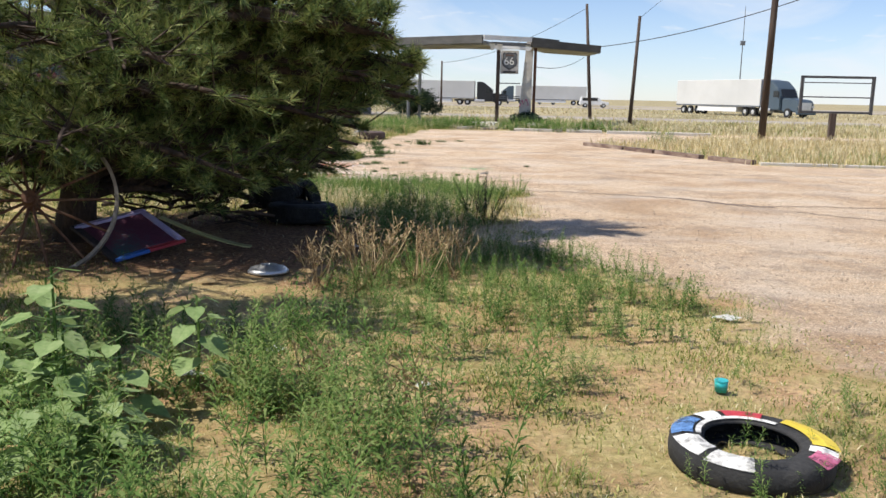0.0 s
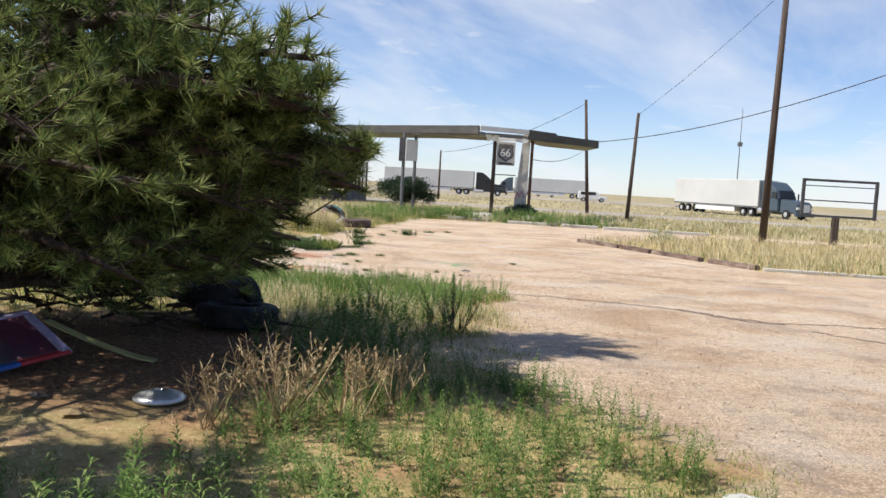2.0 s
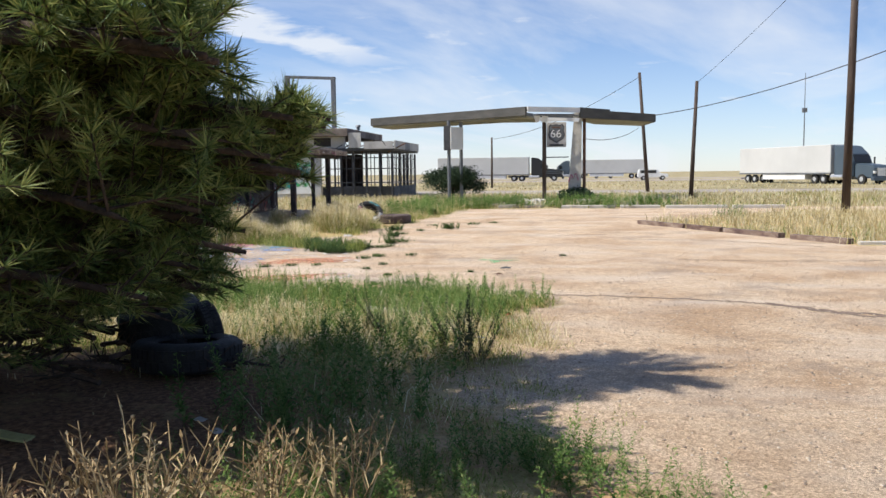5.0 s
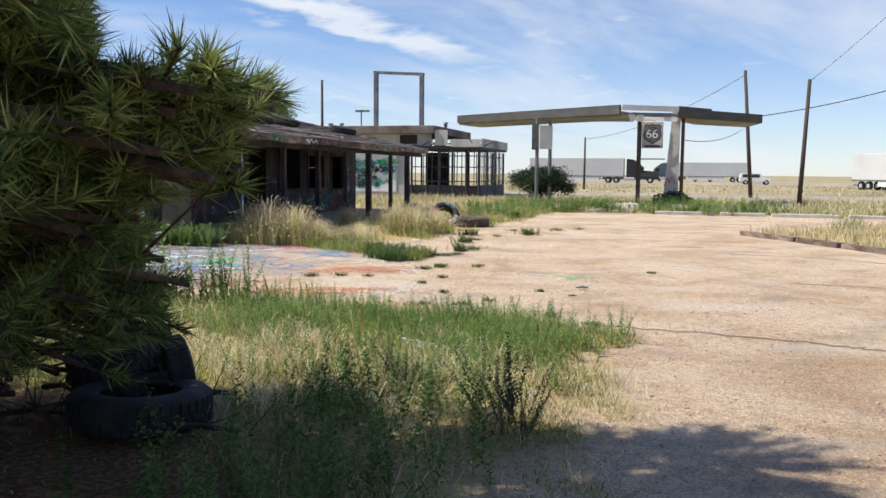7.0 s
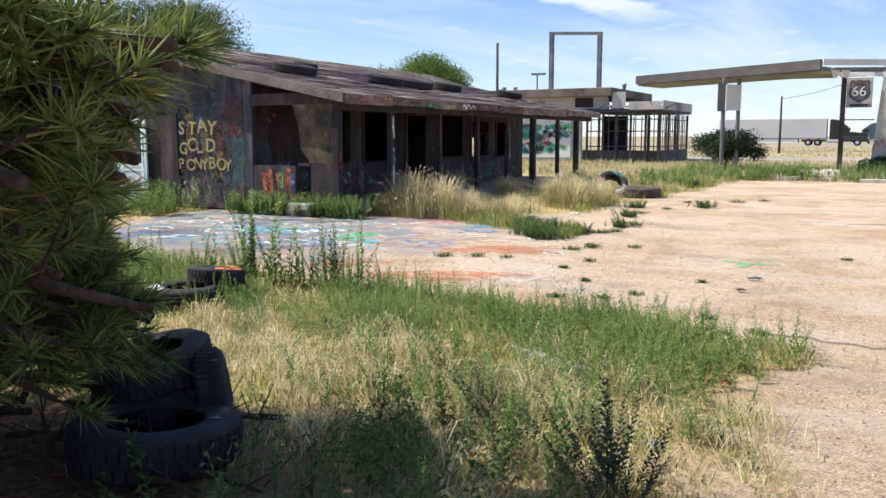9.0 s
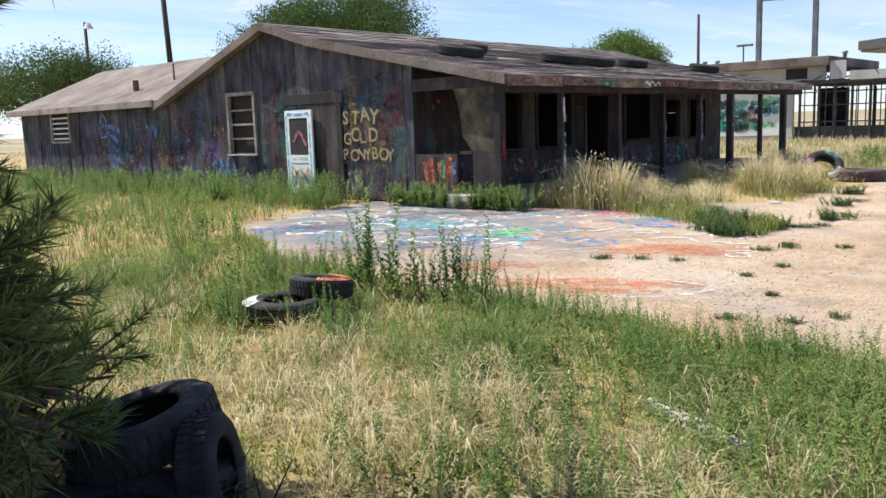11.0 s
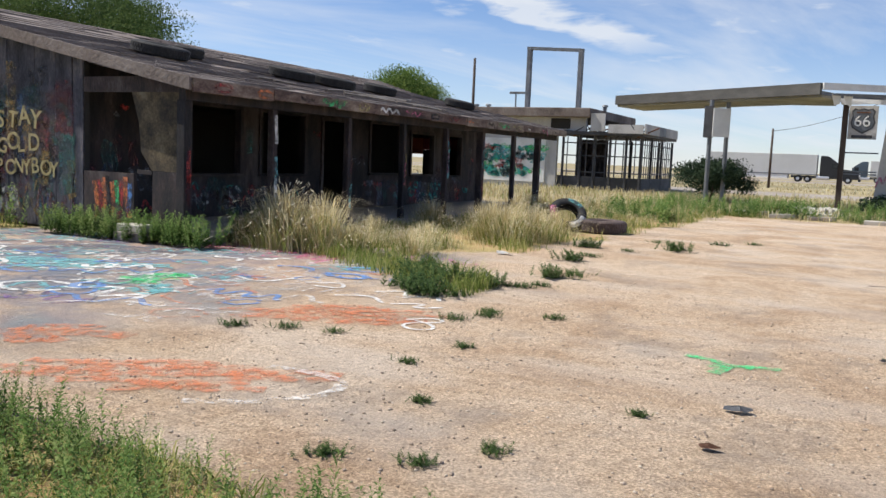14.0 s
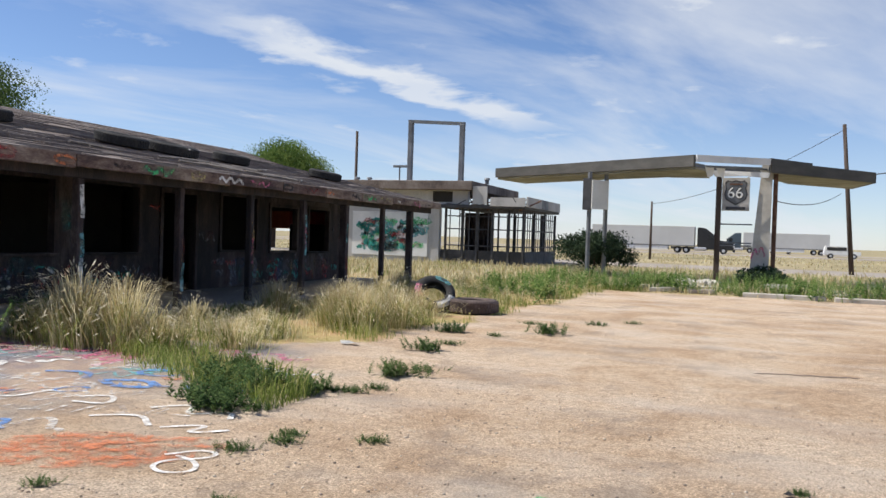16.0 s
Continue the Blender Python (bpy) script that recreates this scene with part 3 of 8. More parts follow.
def lot_at(x, y):
    """How much a place belongs to the bare gravel lot, 0 to 1."""
    left = np.interp(y, EDGE_Y, EDGE_X)
    wob = 0.35 * uneven(x, y, 0.9) + 0.2 * uneven(x, y, 0.25, 2.0)
    soft = np.interp(y, [0, 12, 16], [1.6, 0.9, 0.45])
    m = np.clip((x - left + wob) / soft + 0.5, 0, 1)
    m = m * np.clip((40.2 + 0.05 * x + 0.8 * wob - y) / 0.8 + 0.5, 0, 1)
    tip = np.where(y < 29.6, 3.5 + (29.6 - y) * 0.52, 3.5 + (y - 29.6) * 0.75)
    isle = np.clip((x - tip + 0.3 * wob) / 0.4 + 0.5, 0, 1) * np.clip((y - 22.6 + 0.5 * wob + 0.02 * x) / 0.4 + 0.5, 0, 1) * np.clip((37.0 - y + wob) / 0.6 + 0.5, 0, 1)
    return m * (1 - isle)


def slab_at(x, y):
    """How much the lot is covered with old paint."""
    c = np.clip((-4.4 - x + 0.6 * uneven(x, y, 0.8, 5.0)) / 2.2 + 0.5, 0, 1) * np.clip((y - 16.6 + 0.4 * uneven(x, y, 0.6, 7.0)) / 1.6 + 0.5, 0, 1) * np.clip((24.0 - y) / 1.0 + 0.5, 0, 1)
    return c * lot_at(x, y)


def height_at(x, y):
    lot = lot_at(x, y)
    return (0.012 * uneven(x, y, 0.5, 1.0) + 0.008 * uneven(x, y, 0.17, 4.0)) * (1 - 0.75 * lot)


xs = np.concatenate([[-3500, -1200, -400, -150, -80], np.arange(-34, -12, 0.5), np.arange(-12, 9, 0.14), np.arange(9, 24, 0.5), [40, 80, 160, 400, 1200, 3500]])
ys = np.concatenate([[-1500, -300, -60, -15], np.arange(-4, 1, 0.5), np.arange(1, 25, 0.14), np.arange(25, 48, 0.35), [52, 58, 66, 80, 110, 160, 260, 500, 1200, 4000]])
gx, gy = np.meshgrid(xs, ys, indexing="ij")
gz = height_at(gx, gy)
gz[(np.abs(gx) > 40) | (gy > 50) | (gy < -5)] = 0
nv = len(ys)
ii, jj = np.meshgrid(np.arange(len(xs) - 1), np.arange(nv - 1), indexing="ij")
a = (ii * nv + jj).ravel()
ground_tris = np.concatenate([np.stack([a, a + nv, a + nv + 1], 1), np.stack([a, a + nv + 1, a + 1], 1)])
gme = mesh_from("ground", np.stack([gx, gy, gz], -1).reshape(-1, 3), ground_tris)
# the last mask marks needle litter plus painted shade under the pine
for key, vals in (("lot", lot_at(gx, gy)), ("slab", slab_at(gx, gy)), ("field", np.clip((gy - 38) / 6, 0, 1)), ("duff_shade", np.clip(1.7 - (((gx + 1.9) / 2.0) ** 2 + ((gy - 9.6) / 1.8) ** 2), 0, 1))):
    att = gme.attributes.new(key, "FLOAT", "POINT")
    att.data.foreach_set("value", vals.astype(np.float32).ravel())


def ground_material():
    m = bpy.data.materials.new("ground_soil_and_gravel")
    m.use_nodes = True
    t = m.node_tree
    shader = t.nodes["Principled BSDF"]
    shader.inputs["Roughness"].default_value, shader.inputs["Specular IOR Level"].default_value = 0.95, 0.2
    c = t.nodes.new("ShaderNodeTexCoord").outputs["Object"]

    def noisy(scale, detail=5.0, rough=0.6, warp=0.0):
        n = t.nodes.new("ShaderNodeTexNoise")
        n.inputs["Scale"].default_value, n.inputs["Detail"].default_value, n.inputs["Roughness"].default_value, n.inputs["Distortion"].default_value = scale, detail, rough, warp
        t.links.new(c, n.inputs["Vector"])
        return n.outputs[0]

    def ramp(value, stops):
        r = t.nodes.new("ShaderNodeValToRGB")
        t.links.new(value, r.inputs[0])
        e = r.color_ramp.elements
        while len(e) < len(stops):
            e.new(0.5)
        for i, (p, col) in enumerate(stops):
            e[i].position, e[i].color = p, (*col, 1)
        return r.outputs[0]

    def mix(f, one, two, how="MIX"):
        n = t.nodes.new("ShaderNodeMix")
        n.data_type, n.blend_type = "RGBA", how
        if isinstance(f, float):
            n.inputs[0].default_value = f
        else:
            t.links.new(f, n.inputs[0])
        t.links.new(one, n.inputs[6])
        t.links.new(two, n.inputs[7])
        return n.outputs[2]

    def layer(name):
        n = t.nodes.new("ShaderNodeAttribute")
        n.attribute_name = name
        return n.outputs["Fac"]

    def reach(value, lo, hi):
        n = t.nodes.new("ShaderNodeMapRange")
        t.links.new(value, n.inputs[0])
        n.inputs["From Min"].default_value, n.inputs["From Max"].default_value = lo, hi
        return n.outputs[0]

    def times(p, q):
        n = t.nodes.new("ShaderNodeMath")
        n.operation = "MULTIPLY"
        t.links.new(p, n.inputs[0])
        if isinstance(q, float):
            n.inputs[1].default_value = q
        else:
            t.links.new(q, n.inputs[1])
        return n.outputs[0]

    grit = noisy(62.0, 9.0, 0.85)
    gravel = ramp(noisy(0.55, 9.0, 0.68, 0.6), [(0.28, (0.38, 0.265, 0.17)), (0.42, (0.46, 0.34, 0.235)), (0.50, (0.53, 0.41, 0.295)), (0.60, (0.57, 0.46, 0.35)), (0.74, (0.63, 0.53, 0.415))])
    speck = ramp(grit, [(0.34, (0.22, 0.18, 0.15)), (0.44, (0.70, 0.67, 0.64)), (0.52, (1.06, 1.05, 1.03)), (0.64, (1.60, 1.58, 1.55))])
    gravel = mix(0.9, gravel, speck, "MULTIPLY")
    cell = t.nodes.new("ShaderNodeTexVoronoi")
    cell.inputs["Scale"].default_value = 72.0
    t.links.new(c, cell.inputs["Vector"])
    gravel = mix(0.55, gravel, ramp(cell.outputs["Color"], [(0.15, (0.52, 0.47, 0.43)), (0.5, (0.98, 0.97, 0.96)), (0.85, (1.36, 1.35, 1.33))]), "MULTIPLY")
    gravel = mix(0.75, gravel, ramp(noisy(11.0, 8.0, 0.8), [(0.34, (0.55, 0.52, 0.49)), (0.47, (0.93, 0.92, 0.91)), (0.56, (1.08, 1.08, 1.07)), (0.68, (1.35, 1.34, 1.32))]), "MULTIPLY")
    rutted = noisy(0.8, 9.0, 0.72, 0.3)
    gravel = mix(times(reach(rutted, 0.52, 0.64), 0.55), gravel, ramp(grit, [(0.3, (0.15, 0.12, 0.10)), (0.7, (0.30, 0.25, 0.21))]))
    tracks = t.nodes.new("ShaderNodeTexNoise")
    tm = t.nodes.new("ShaderNodeMapping")
    tm.inputs["Scale"].default_value, tm.inputs["Rotation"].default_value = (0.45, 1.1, 1.0), (0, 0, radians(24))
    t.links.new(c, tm.inputs[0])
    t.links.new(tm.outputs[0], tracks.inputs["Vector"])
    tracks.inputs["Scale"].default_value, tracks.inputs["Detail"].default_value = 1.0, 6.0
    gravel = mix(times(reach(tracks.outputs[0], 0.48, 0.70), 0.42), gravel, ramp(grit, [(0.35, (0.42, 0.36, 0.31)), (0.65, (0.72, 0.66, 0.58))]))
    soil = ramp(noisy(1.1, 6.0, 0.65), [(0.32, (0.23, 0.135, 0.075)), (0.46, (0.43, 0.27, 0.15)), (0.58, (0.55, 0.38, 0.225)), (0.72, (0.60, 0.47, 0.29))])
    litter = ramp(noisy(30.0, 4.0, 0.7), [(0.35, (0.55, 0.5, 0.45)), (0.52, (1, 1, 1)), (0.68, (1.3, 1.25, 1.05))])
    soil = mix(0.8, soil, litter, "MULTIPLY")
    mat_grass = ramp(noisy(14.0, 6.0, 0.75), [(0.34, (0.18, 0.165, 0.06)), (0.48, (0.34, 0.32, 0.12)), (0.60, (0.50, 0.44, 0.20)), (0.72, (0.62, 0.53, 0.30))])
    soil = mix(times(reach(noisy(1.5, 6.0, 0.7), 0.38, 0.58), 0.7), soil, mat_grass)
    # needle litter, darkened to carry some of the crown's shade as well
    needles = ramp(noisy(22.0, 6.0, 0.75), [(0.34, (0.07, 0.038, 0.024)), (0.48, (0.18, 0.10, 0.058)), (0.60, (0.32, 0.185, 0.105)), (0.72, (0.46, 0.29, 0.17))])
    soil = mix(times(layer("duff_shade"), reach(noisy(1.3, 6.0, 0.7), 0.28, 0.46)), soil, needles)
    field = ramp(noisy(0.08, 7.0, 0.7), [(0.30, (0.16, 0.15, 0.075)), (0.5, (0.31, 0.26, 0.15)), (0.70, (0.43, 0.36, 0.22))])
    soil = mix(layer("field"), soil, field)
    wash = noisy(0.55, 3.0, 0.5, 0.8)
    stains = ramp(wash, [(0.30, (0.13, 0.125, 0.165)), (0.42, (0.18, 0.23, 0.27)), (0.50, (0.22, 0.21, 0.235)), (0.58, (0.33, 0.26, 0.235)), (0.70, (0.42, 0.28, 0.20))])
    stains = mix(0.6, stains, speck, "MULTIPLY")
    gravel = mix(times(layer("slab"), reach(noisy(1.6, 6.0, 0.7), 0.30, 0.55)), gravel, stains)
    lot = t.nodes.new("ShaderNodeMath")
    lot.operation = "ADD"
    t.links.new(layer("lot"), lot.inputs[0])
    ragged = t.nodes.new("ShaderNodeMapRange")
    t.links.new(noisy(3.5, 5.0, 0.7), ragged.inputs[0])
    ragged.inputs["To Min"].default_value, ragged.inputs["To Max"].default_value = -0.6, 0.6
    t.links.new(ragged.outputs[0], lot.inputs[1])
    t.links.new(mix(reach(lot.outputs[0], 0.3, 0.75), soil, gravel), shader.inputs["Base Color"])
    b = t.nodes.new("ShaderNodeBump")
    b.inputs["Strength"].default_value, b.inputs["Distance"].default_value = 0.8, 0.02
    t.links.new(grit, b.inputs["Height"])
    t.links.new(b.outputs[0], shader.inputs["Normal"])
    return m


ground = tagged(link("ground", gme, ground_material(), smooth=True), "tan gravel lot and dry reddish soil running out to the plain", "ground", kind="structure")


def strip(name, y0, y1, x0, x1, z, mat, label, skew=0.0):
    bm = bmesh.new()
    n = 24
    rows = []
    for i in range(n + 1):
        x = x0 + (x1 - x0) * i / n
        rows.append([bm.verts.new((x, y + skew * x, h)) for y, h in ((y0 - 0.3, -0.02), (y0, z), (y1, z), (y1 + 0.3, -0.02))])
    for r0, r1 in zip(rows, rows[1:]):
        for k in range(3):
            bm.faces.new((r0[k], r1[k], r1[k + 1], r0[k + 1]))
    return tagged(part(name, bm, mat), label, "road", kind="structure")


strip("road_1", 66, 74, -500, 600, 0.05, M["asphalt"], "pale worn asphalt frontage road", -0.06)
strip("road_2", 142, 154, -1500, 1500, 0.12, M["asphalt"], "pale asphalt highway lane across the plain")
strip("road_3", 185, 197, -1500, 1500, 0.12, M["asphalt"], "far asphalt highway lane across the plain")

# ---- roadhouse ----
house = thing("house", (-15, 26, 0), "abandoned graffiti-covered weathered wooden roadhouse with a long porch", "house")
FRONT, PORCH_X, WALL_X, BACK_X, NORTH = 22.2, -8.0, -10.5, -19.4, 38.0


def roof_under(x):
    """The height of the underside of the main roof over x."""
    return float(np.interp(x, [-19.8, -14.8, -13.2, -7.6], [2.28, 3.92, 3.44, 2.30]))


def board_wall(name, x0, x1, y, top, holes, mat, width, seed, label=""):
    """A wall of upright boards along x with openings through it: thin boards that hang on it one by one."""
    rng = random.Random(seed)
    bm = bmesh.new()
    box(bm, (x0, y + 0.03, 0.06), (x1, y + 0.05, 0.12))
    wall = part(name, bm, mat, house, label)
    x = x0
    while x < x1 - 0.02:
        w = min(width * rng.uniform(0.75, 1.2), x1 - x)
        if x1 - x - w < 0.08:
            w = x1 - x
        cuts = sorted({x, x + w} | {e for h in holes for e in (h[0], h[1]) if x + 0.01 < e < x + w - 0.01})
        for c0, c1 in zip(cuts, cuts[1:]):
            mid = (c0 + c1) / 2
            spans, low = [], 0.0
            for h in sorted(holes, key=lambda q: q[2]):
                if h[0] < mid < h[1]:
                    spans.append((low, h[2]))
                    low = h[3]
            spans.append((low, None))
            for z0, z1 in spans:
                t0, t1 = (top(c0), top(c1)) if z1 is None else (z1, z1)
                if min(t0, t1) - z0 < 0.03:
                    continue
                bm = bmesh.new()
                g, d = 0.006, rng.uniform(-0.012, 0.012)
                z0 = z0 if z0 else rng.uniform(0.0, 0.05)
                prism(bm, [(c0 + g, y + d, z0), (c1 - g, y + d, z0), (c1 - g, y + d, t1), (c0 + g, y + d, t0)], (0, 0.028, 0))
                part("board", bm, mat, wall)
        x += w
    bm = bmesh.new()
    edges = sorted({x0, x1, -14.8, -13.2} | {e for h in holes for e in (h[0], h[1])})
    edges = [e for e in edges if x0 <= e <= x1]
    for c0, c1 in zip(edges, edges[1:]):
        mid, low = (c0 + c1) / 2, 0.0
        for h in sorted(holes, key=lambda q: q[2]):
            if h[0] < mid < h[1]:
                if h[2] - low > 0.02:
                    prism(bm, [(c0, y + 0.045, low), (c1, y + 0.045, low), (c1, y + 0.045, h[2]), (c0, y + 0.045, h[2])], (0, 0.09, 0))
                low = h[3]
        prism(bm, [(c0, y + 0.045, low), (c1, y + 0.045, low), (c1, y + 0.045, top(c1)), (c0, y + 0.045, top(c0))], (0, 0.09, 0))
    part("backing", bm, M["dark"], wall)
    return wall


GABLE_HOLES = [(-16.55, -15.55, 1.05, 2.45)]
gable = board_wall("wall_front", BACK_X, WALL_X + 0.25, FRONT, roof_under, GABLE_HOLES, M["board"], 0.42, 3)
wing = board_wall("wall_wing", -29.0, BACK_X - 0.02, FRONT, lambda x: 2.36, [(-26.6, -25.4, 1.45, 2.3)], M["board"], 0.45, 5)


def plane_wall_x(name, x, y0, y1, top, holes, mat, thick=0.12):
    """A plain wall along y with openings through it."""
    wall = part(name, boxed(((x - thick, y0, 0.0), (x + 0.02, y1, 0.1))), mat, house)
    cuts = sorted({y0, y1} | {e for h in holes for e in (h[0], h[1])})
    for c0, c1 in zip(cuts, cuts[1:]):
        mid, low = (c0 + c1) / 2, 0.0
        for h in sorted(holes, key=lambda q: q[2]):
            if h[0] < mid < h[1]:
                if h[2] - low > 0.02:
                    part("panel", boxed(((x - thick, c0, max(low, 0.1)), (x, c1, h[2]))), mat, wall)
                low = h[3]
        part("panel", boxed(((x - thick, c0, max(low, 0.1)), (x, c1, top))), mat, wall)
    return wall


PORCH_HOLES = [(24.6, 26.25, 0.95, 2.25), (26.95, 28.45, 0.95, 2.25), (29.2, 30.3, 0.05, 2.2), (31.3, 32.75, 0.98, 2.25), (33.45, 34.75, 0.95, 2.08), (35.45, 36.6, 0.92, 2.1)]
# wall and surrounds take the wood colour that has porch shade in it
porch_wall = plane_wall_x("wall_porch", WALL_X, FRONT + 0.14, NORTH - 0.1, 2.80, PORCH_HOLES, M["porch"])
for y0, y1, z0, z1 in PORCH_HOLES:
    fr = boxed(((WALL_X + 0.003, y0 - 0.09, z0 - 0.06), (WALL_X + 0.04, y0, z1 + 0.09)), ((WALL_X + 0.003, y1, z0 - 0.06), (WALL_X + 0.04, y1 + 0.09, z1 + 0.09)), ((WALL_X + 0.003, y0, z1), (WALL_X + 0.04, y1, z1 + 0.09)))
    win = part("window" if z0 > 0.5 else "doorway", fr, M["porch"], house, "dark wooden surround of an empty opening, porch shade in its colour")
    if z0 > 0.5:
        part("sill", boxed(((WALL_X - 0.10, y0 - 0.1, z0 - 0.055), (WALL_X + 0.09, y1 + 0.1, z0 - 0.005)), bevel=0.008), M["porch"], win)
part("wall_back", boxed(((BACK_X - 0.12, FRONT + 0.14, 0), (BACK_X, NORTH, 2.35))), M["board"], house)
# added near-black partitions that keep the rooms behind the openings dark
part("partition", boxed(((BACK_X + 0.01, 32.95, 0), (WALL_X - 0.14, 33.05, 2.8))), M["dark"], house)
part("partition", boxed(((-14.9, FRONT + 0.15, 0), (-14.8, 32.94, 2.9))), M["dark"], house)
bm = bmesh.new()
box(bm, (BACK_X, NORTH, 0), (-16.5, NORTH + 0.12, 2.4))
north_wall = part("wall_north", bm, M["porch"], house)
for x0, x1, z0, z1, mt in ((-16.5, -10.6, 0, 0.8, "porch"), (-16.5, -10.6, 2.1, 2.4, "porch"), (-13.9, -13.5, 0.8, 2.1, "porch"), (-16.5, -13.9, 1.5, 2.1, "orange"), (-13.5, -12.61, 1.55, 2.1, "orange"), (-12.61, -12.2, 1.705, 2.1, "red"), (-12.2, -10.6, 1.7, 2.1, "red"), (-12.6, -10.6, 0.8, 1.7, "porch")):
    part("panel", boxed(((x0, NORTH, z0), (x1, NORTH + 0.12, z1))), M[mt], north_wall)
part("porch_floor", boxed(((WALL_X + 0.01, FRONT + 0.1, 0.0), (PORCH_X + 0.25, NORTH + 0.3, 0.09)), bevel=0.01), M["asphalt"], house)
# floor and ceiling carry the room's shade in their near-black colour
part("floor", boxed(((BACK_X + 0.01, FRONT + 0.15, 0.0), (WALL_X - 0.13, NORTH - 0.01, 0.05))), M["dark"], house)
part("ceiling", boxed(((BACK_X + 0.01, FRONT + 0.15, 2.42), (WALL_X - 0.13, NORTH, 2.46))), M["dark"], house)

# the porch's end wall, half boarded
for a, b in (((-10.22, FRONT, 2.26), (-8.1, FRONT + 0.06, 2.5)), ((-10.22, FRONT, 0.05), (-9.1, FRONT + 0.05, 1.0)), ((-8.72, FRONT, 1.06), (-8.12, FRONT + 0.05, 2.26)), ((-8.7, FRONT, 0.05), (-8.12, FRONT + 0.05, 1.055)), ((-9.02, FRONT, 1.0), (-8.722, FRONT + 0.05, 1.06))):
    part("porch_end_panel", boxed((a, b)), M["stained" if a[0] == -8.72 else "porch"], house, "stained boards closing the porch end")
bm = bmesh.new()
prism(bm, [(-9.15, FRONT + 0.005, 2.26), (-8.72, FRONT + 0.005, 2.26), (-8.72, FRONT + 0.005, 1.06), (-8.95, FRONT + 0.005, 1.35), (-9.0, FRONT + 0.005, 1.8)], (0, 0.045, 0))
part("porch_end_gusset", bm, M["stained"], house)

# roof: main gable with a kinked slope over the porch, and the wing
RX = [(-19.75, 2.40), (-14.8, 4.06), (-13.2, 3.58), (-7.70, 2.44)]
bm = bmesh.new()
prism(bm, [(x, 21.98, z) for x, z in RX] + [(x, 21.98, z - 0.13) for x, z in RX[::-1]], (0, NORTH + 0.45 - 21.98, 0))
roof = part("roof", bm, M["shingle"], house, "sagging brown shingle roof with torn edges")
bm = bmesh.new()
rng_r = random.Random(8)
for (xa, za), (xb, zb) in zip(RX[1:], RX[2:]):
    n = 7 if xa < -14 else 26
    for i in range(n):
        u0 = i / n
        x, z = xa + (xb - xa) * u0, za + (zb - za) * u0
        x1, z1 = xa + (xb - xa) * (u0 + 1 / n), za + (zb - za) * (u0 + 1 / n)
        y = 21.97
        while y < NORTH + 0.4:
            l = rng_r.uniform(0.7, 1.3)
            if rng_r.random() > 0.08:
                prism(bm, [(x, y, z + 0.004), (x1 + 0.02, y, z1 + 0.004), (x1 + 0.02, y, z1 + rng_r.uniform(0.016, 0.03)), (x, y, z + 0.009)], (0, min(l - 0.012, NORTH + 0.44 - y), 0))
            y += l
tagged(part("shingle_layer", bm, M["shingle"], roof), kind="stuff")
for pts in (RX[:2], RX[1:]):
    bm = bmesh.new()
    line = [(x, 21.925, z + 0.02) for x, z in pts] + [(x, 21.925, z - 0.17) for x, z in pts[::-1]]
    prism(bm, line, (0, 0.05, 0))
    part("bargeboard", bm, M["shingle"], roof)
for i in range(9):
    y0, y1 = 21.98 + i * 1.83, 21.98 + (i + 1) * 1.83 - 0.02
    bm = boxed(((-7.70, y0, 2.255 + rng_r.uniform(-0.02, 0.02)), (-7.655, y1, 2.445)), bevel=0.006)
    part("fascia_board", bm, M["fascia"], roof, "graffiti-painted eave board")
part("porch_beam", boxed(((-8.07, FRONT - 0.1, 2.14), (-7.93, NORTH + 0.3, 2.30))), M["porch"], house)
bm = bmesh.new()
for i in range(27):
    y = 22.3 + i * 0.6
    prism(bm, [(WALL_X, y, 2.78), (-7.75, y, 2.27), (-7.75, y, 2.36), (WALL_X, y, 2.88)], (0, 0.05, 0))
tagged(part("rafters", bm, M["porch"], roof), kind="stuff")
WR = [(21.95, 2.5), (25.6, 4.0), (29.6, 2.48)]
bm = bmesh.new()
prism(bm, [(-29.5, y, z) for y, z in WR] + [(-29.5, y, z - 0.12) for y, z in WR[::-1]], (9.9, 0, 0))
WB = [(22.45, 2.74), (25.6, 4.0), (29.6, 2.48)]
prism(bm, [(-19.6, y, z) for y, z in WB] + [(-19.6, y, z - 0.12) for y, z in WB[::-1]], (4.2, 0, 0))
wing_roof = part("wing_roof", bm, M["shingle"], house, "faded brown shingle roof over the wing")
part("eave_board", boxed(((-29.52, 21.9, 2.33), (-19.75, 21.948, 2.52)), bevel=0.006), M["trim"], wing_roof)
part("vent_pipe", rod(bmesh.new(), (-22.3, 22.9, 2.9), (-22.3, 22.9, 3.2), 0.09), M["rust"], wing_roof)
part("vent_pipe", rod(bmesh.new(), (-21.3, 23.6, 3.15), (-21.3, 23.6, 3.65), 0.025), M["rust"], wing_roof)
bm = bmesh.new()
prism(bm, [(-28.95, FRONT + 0.15, 0), (-28.95, 29.2, 0), (-28.95, 29.2, 2.36), (-28.95, 25.6, 3.8), (-28.95, FRONT + 0.15, 2.36)], (0.1, 0, 0))
box(bm, (-28.85, 29.1, 0), (BACK_X - 0.13, 29.2, 2.36))
part("wall_wing_end", bm, M["board"], house)

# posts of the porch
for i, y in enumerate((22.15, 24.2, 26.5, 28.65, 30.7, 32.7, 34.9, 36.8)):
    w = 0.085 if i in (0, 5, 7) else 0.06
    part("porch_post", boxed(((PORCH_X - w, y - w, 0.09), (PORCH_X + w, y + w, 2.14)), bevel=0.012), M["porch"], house)

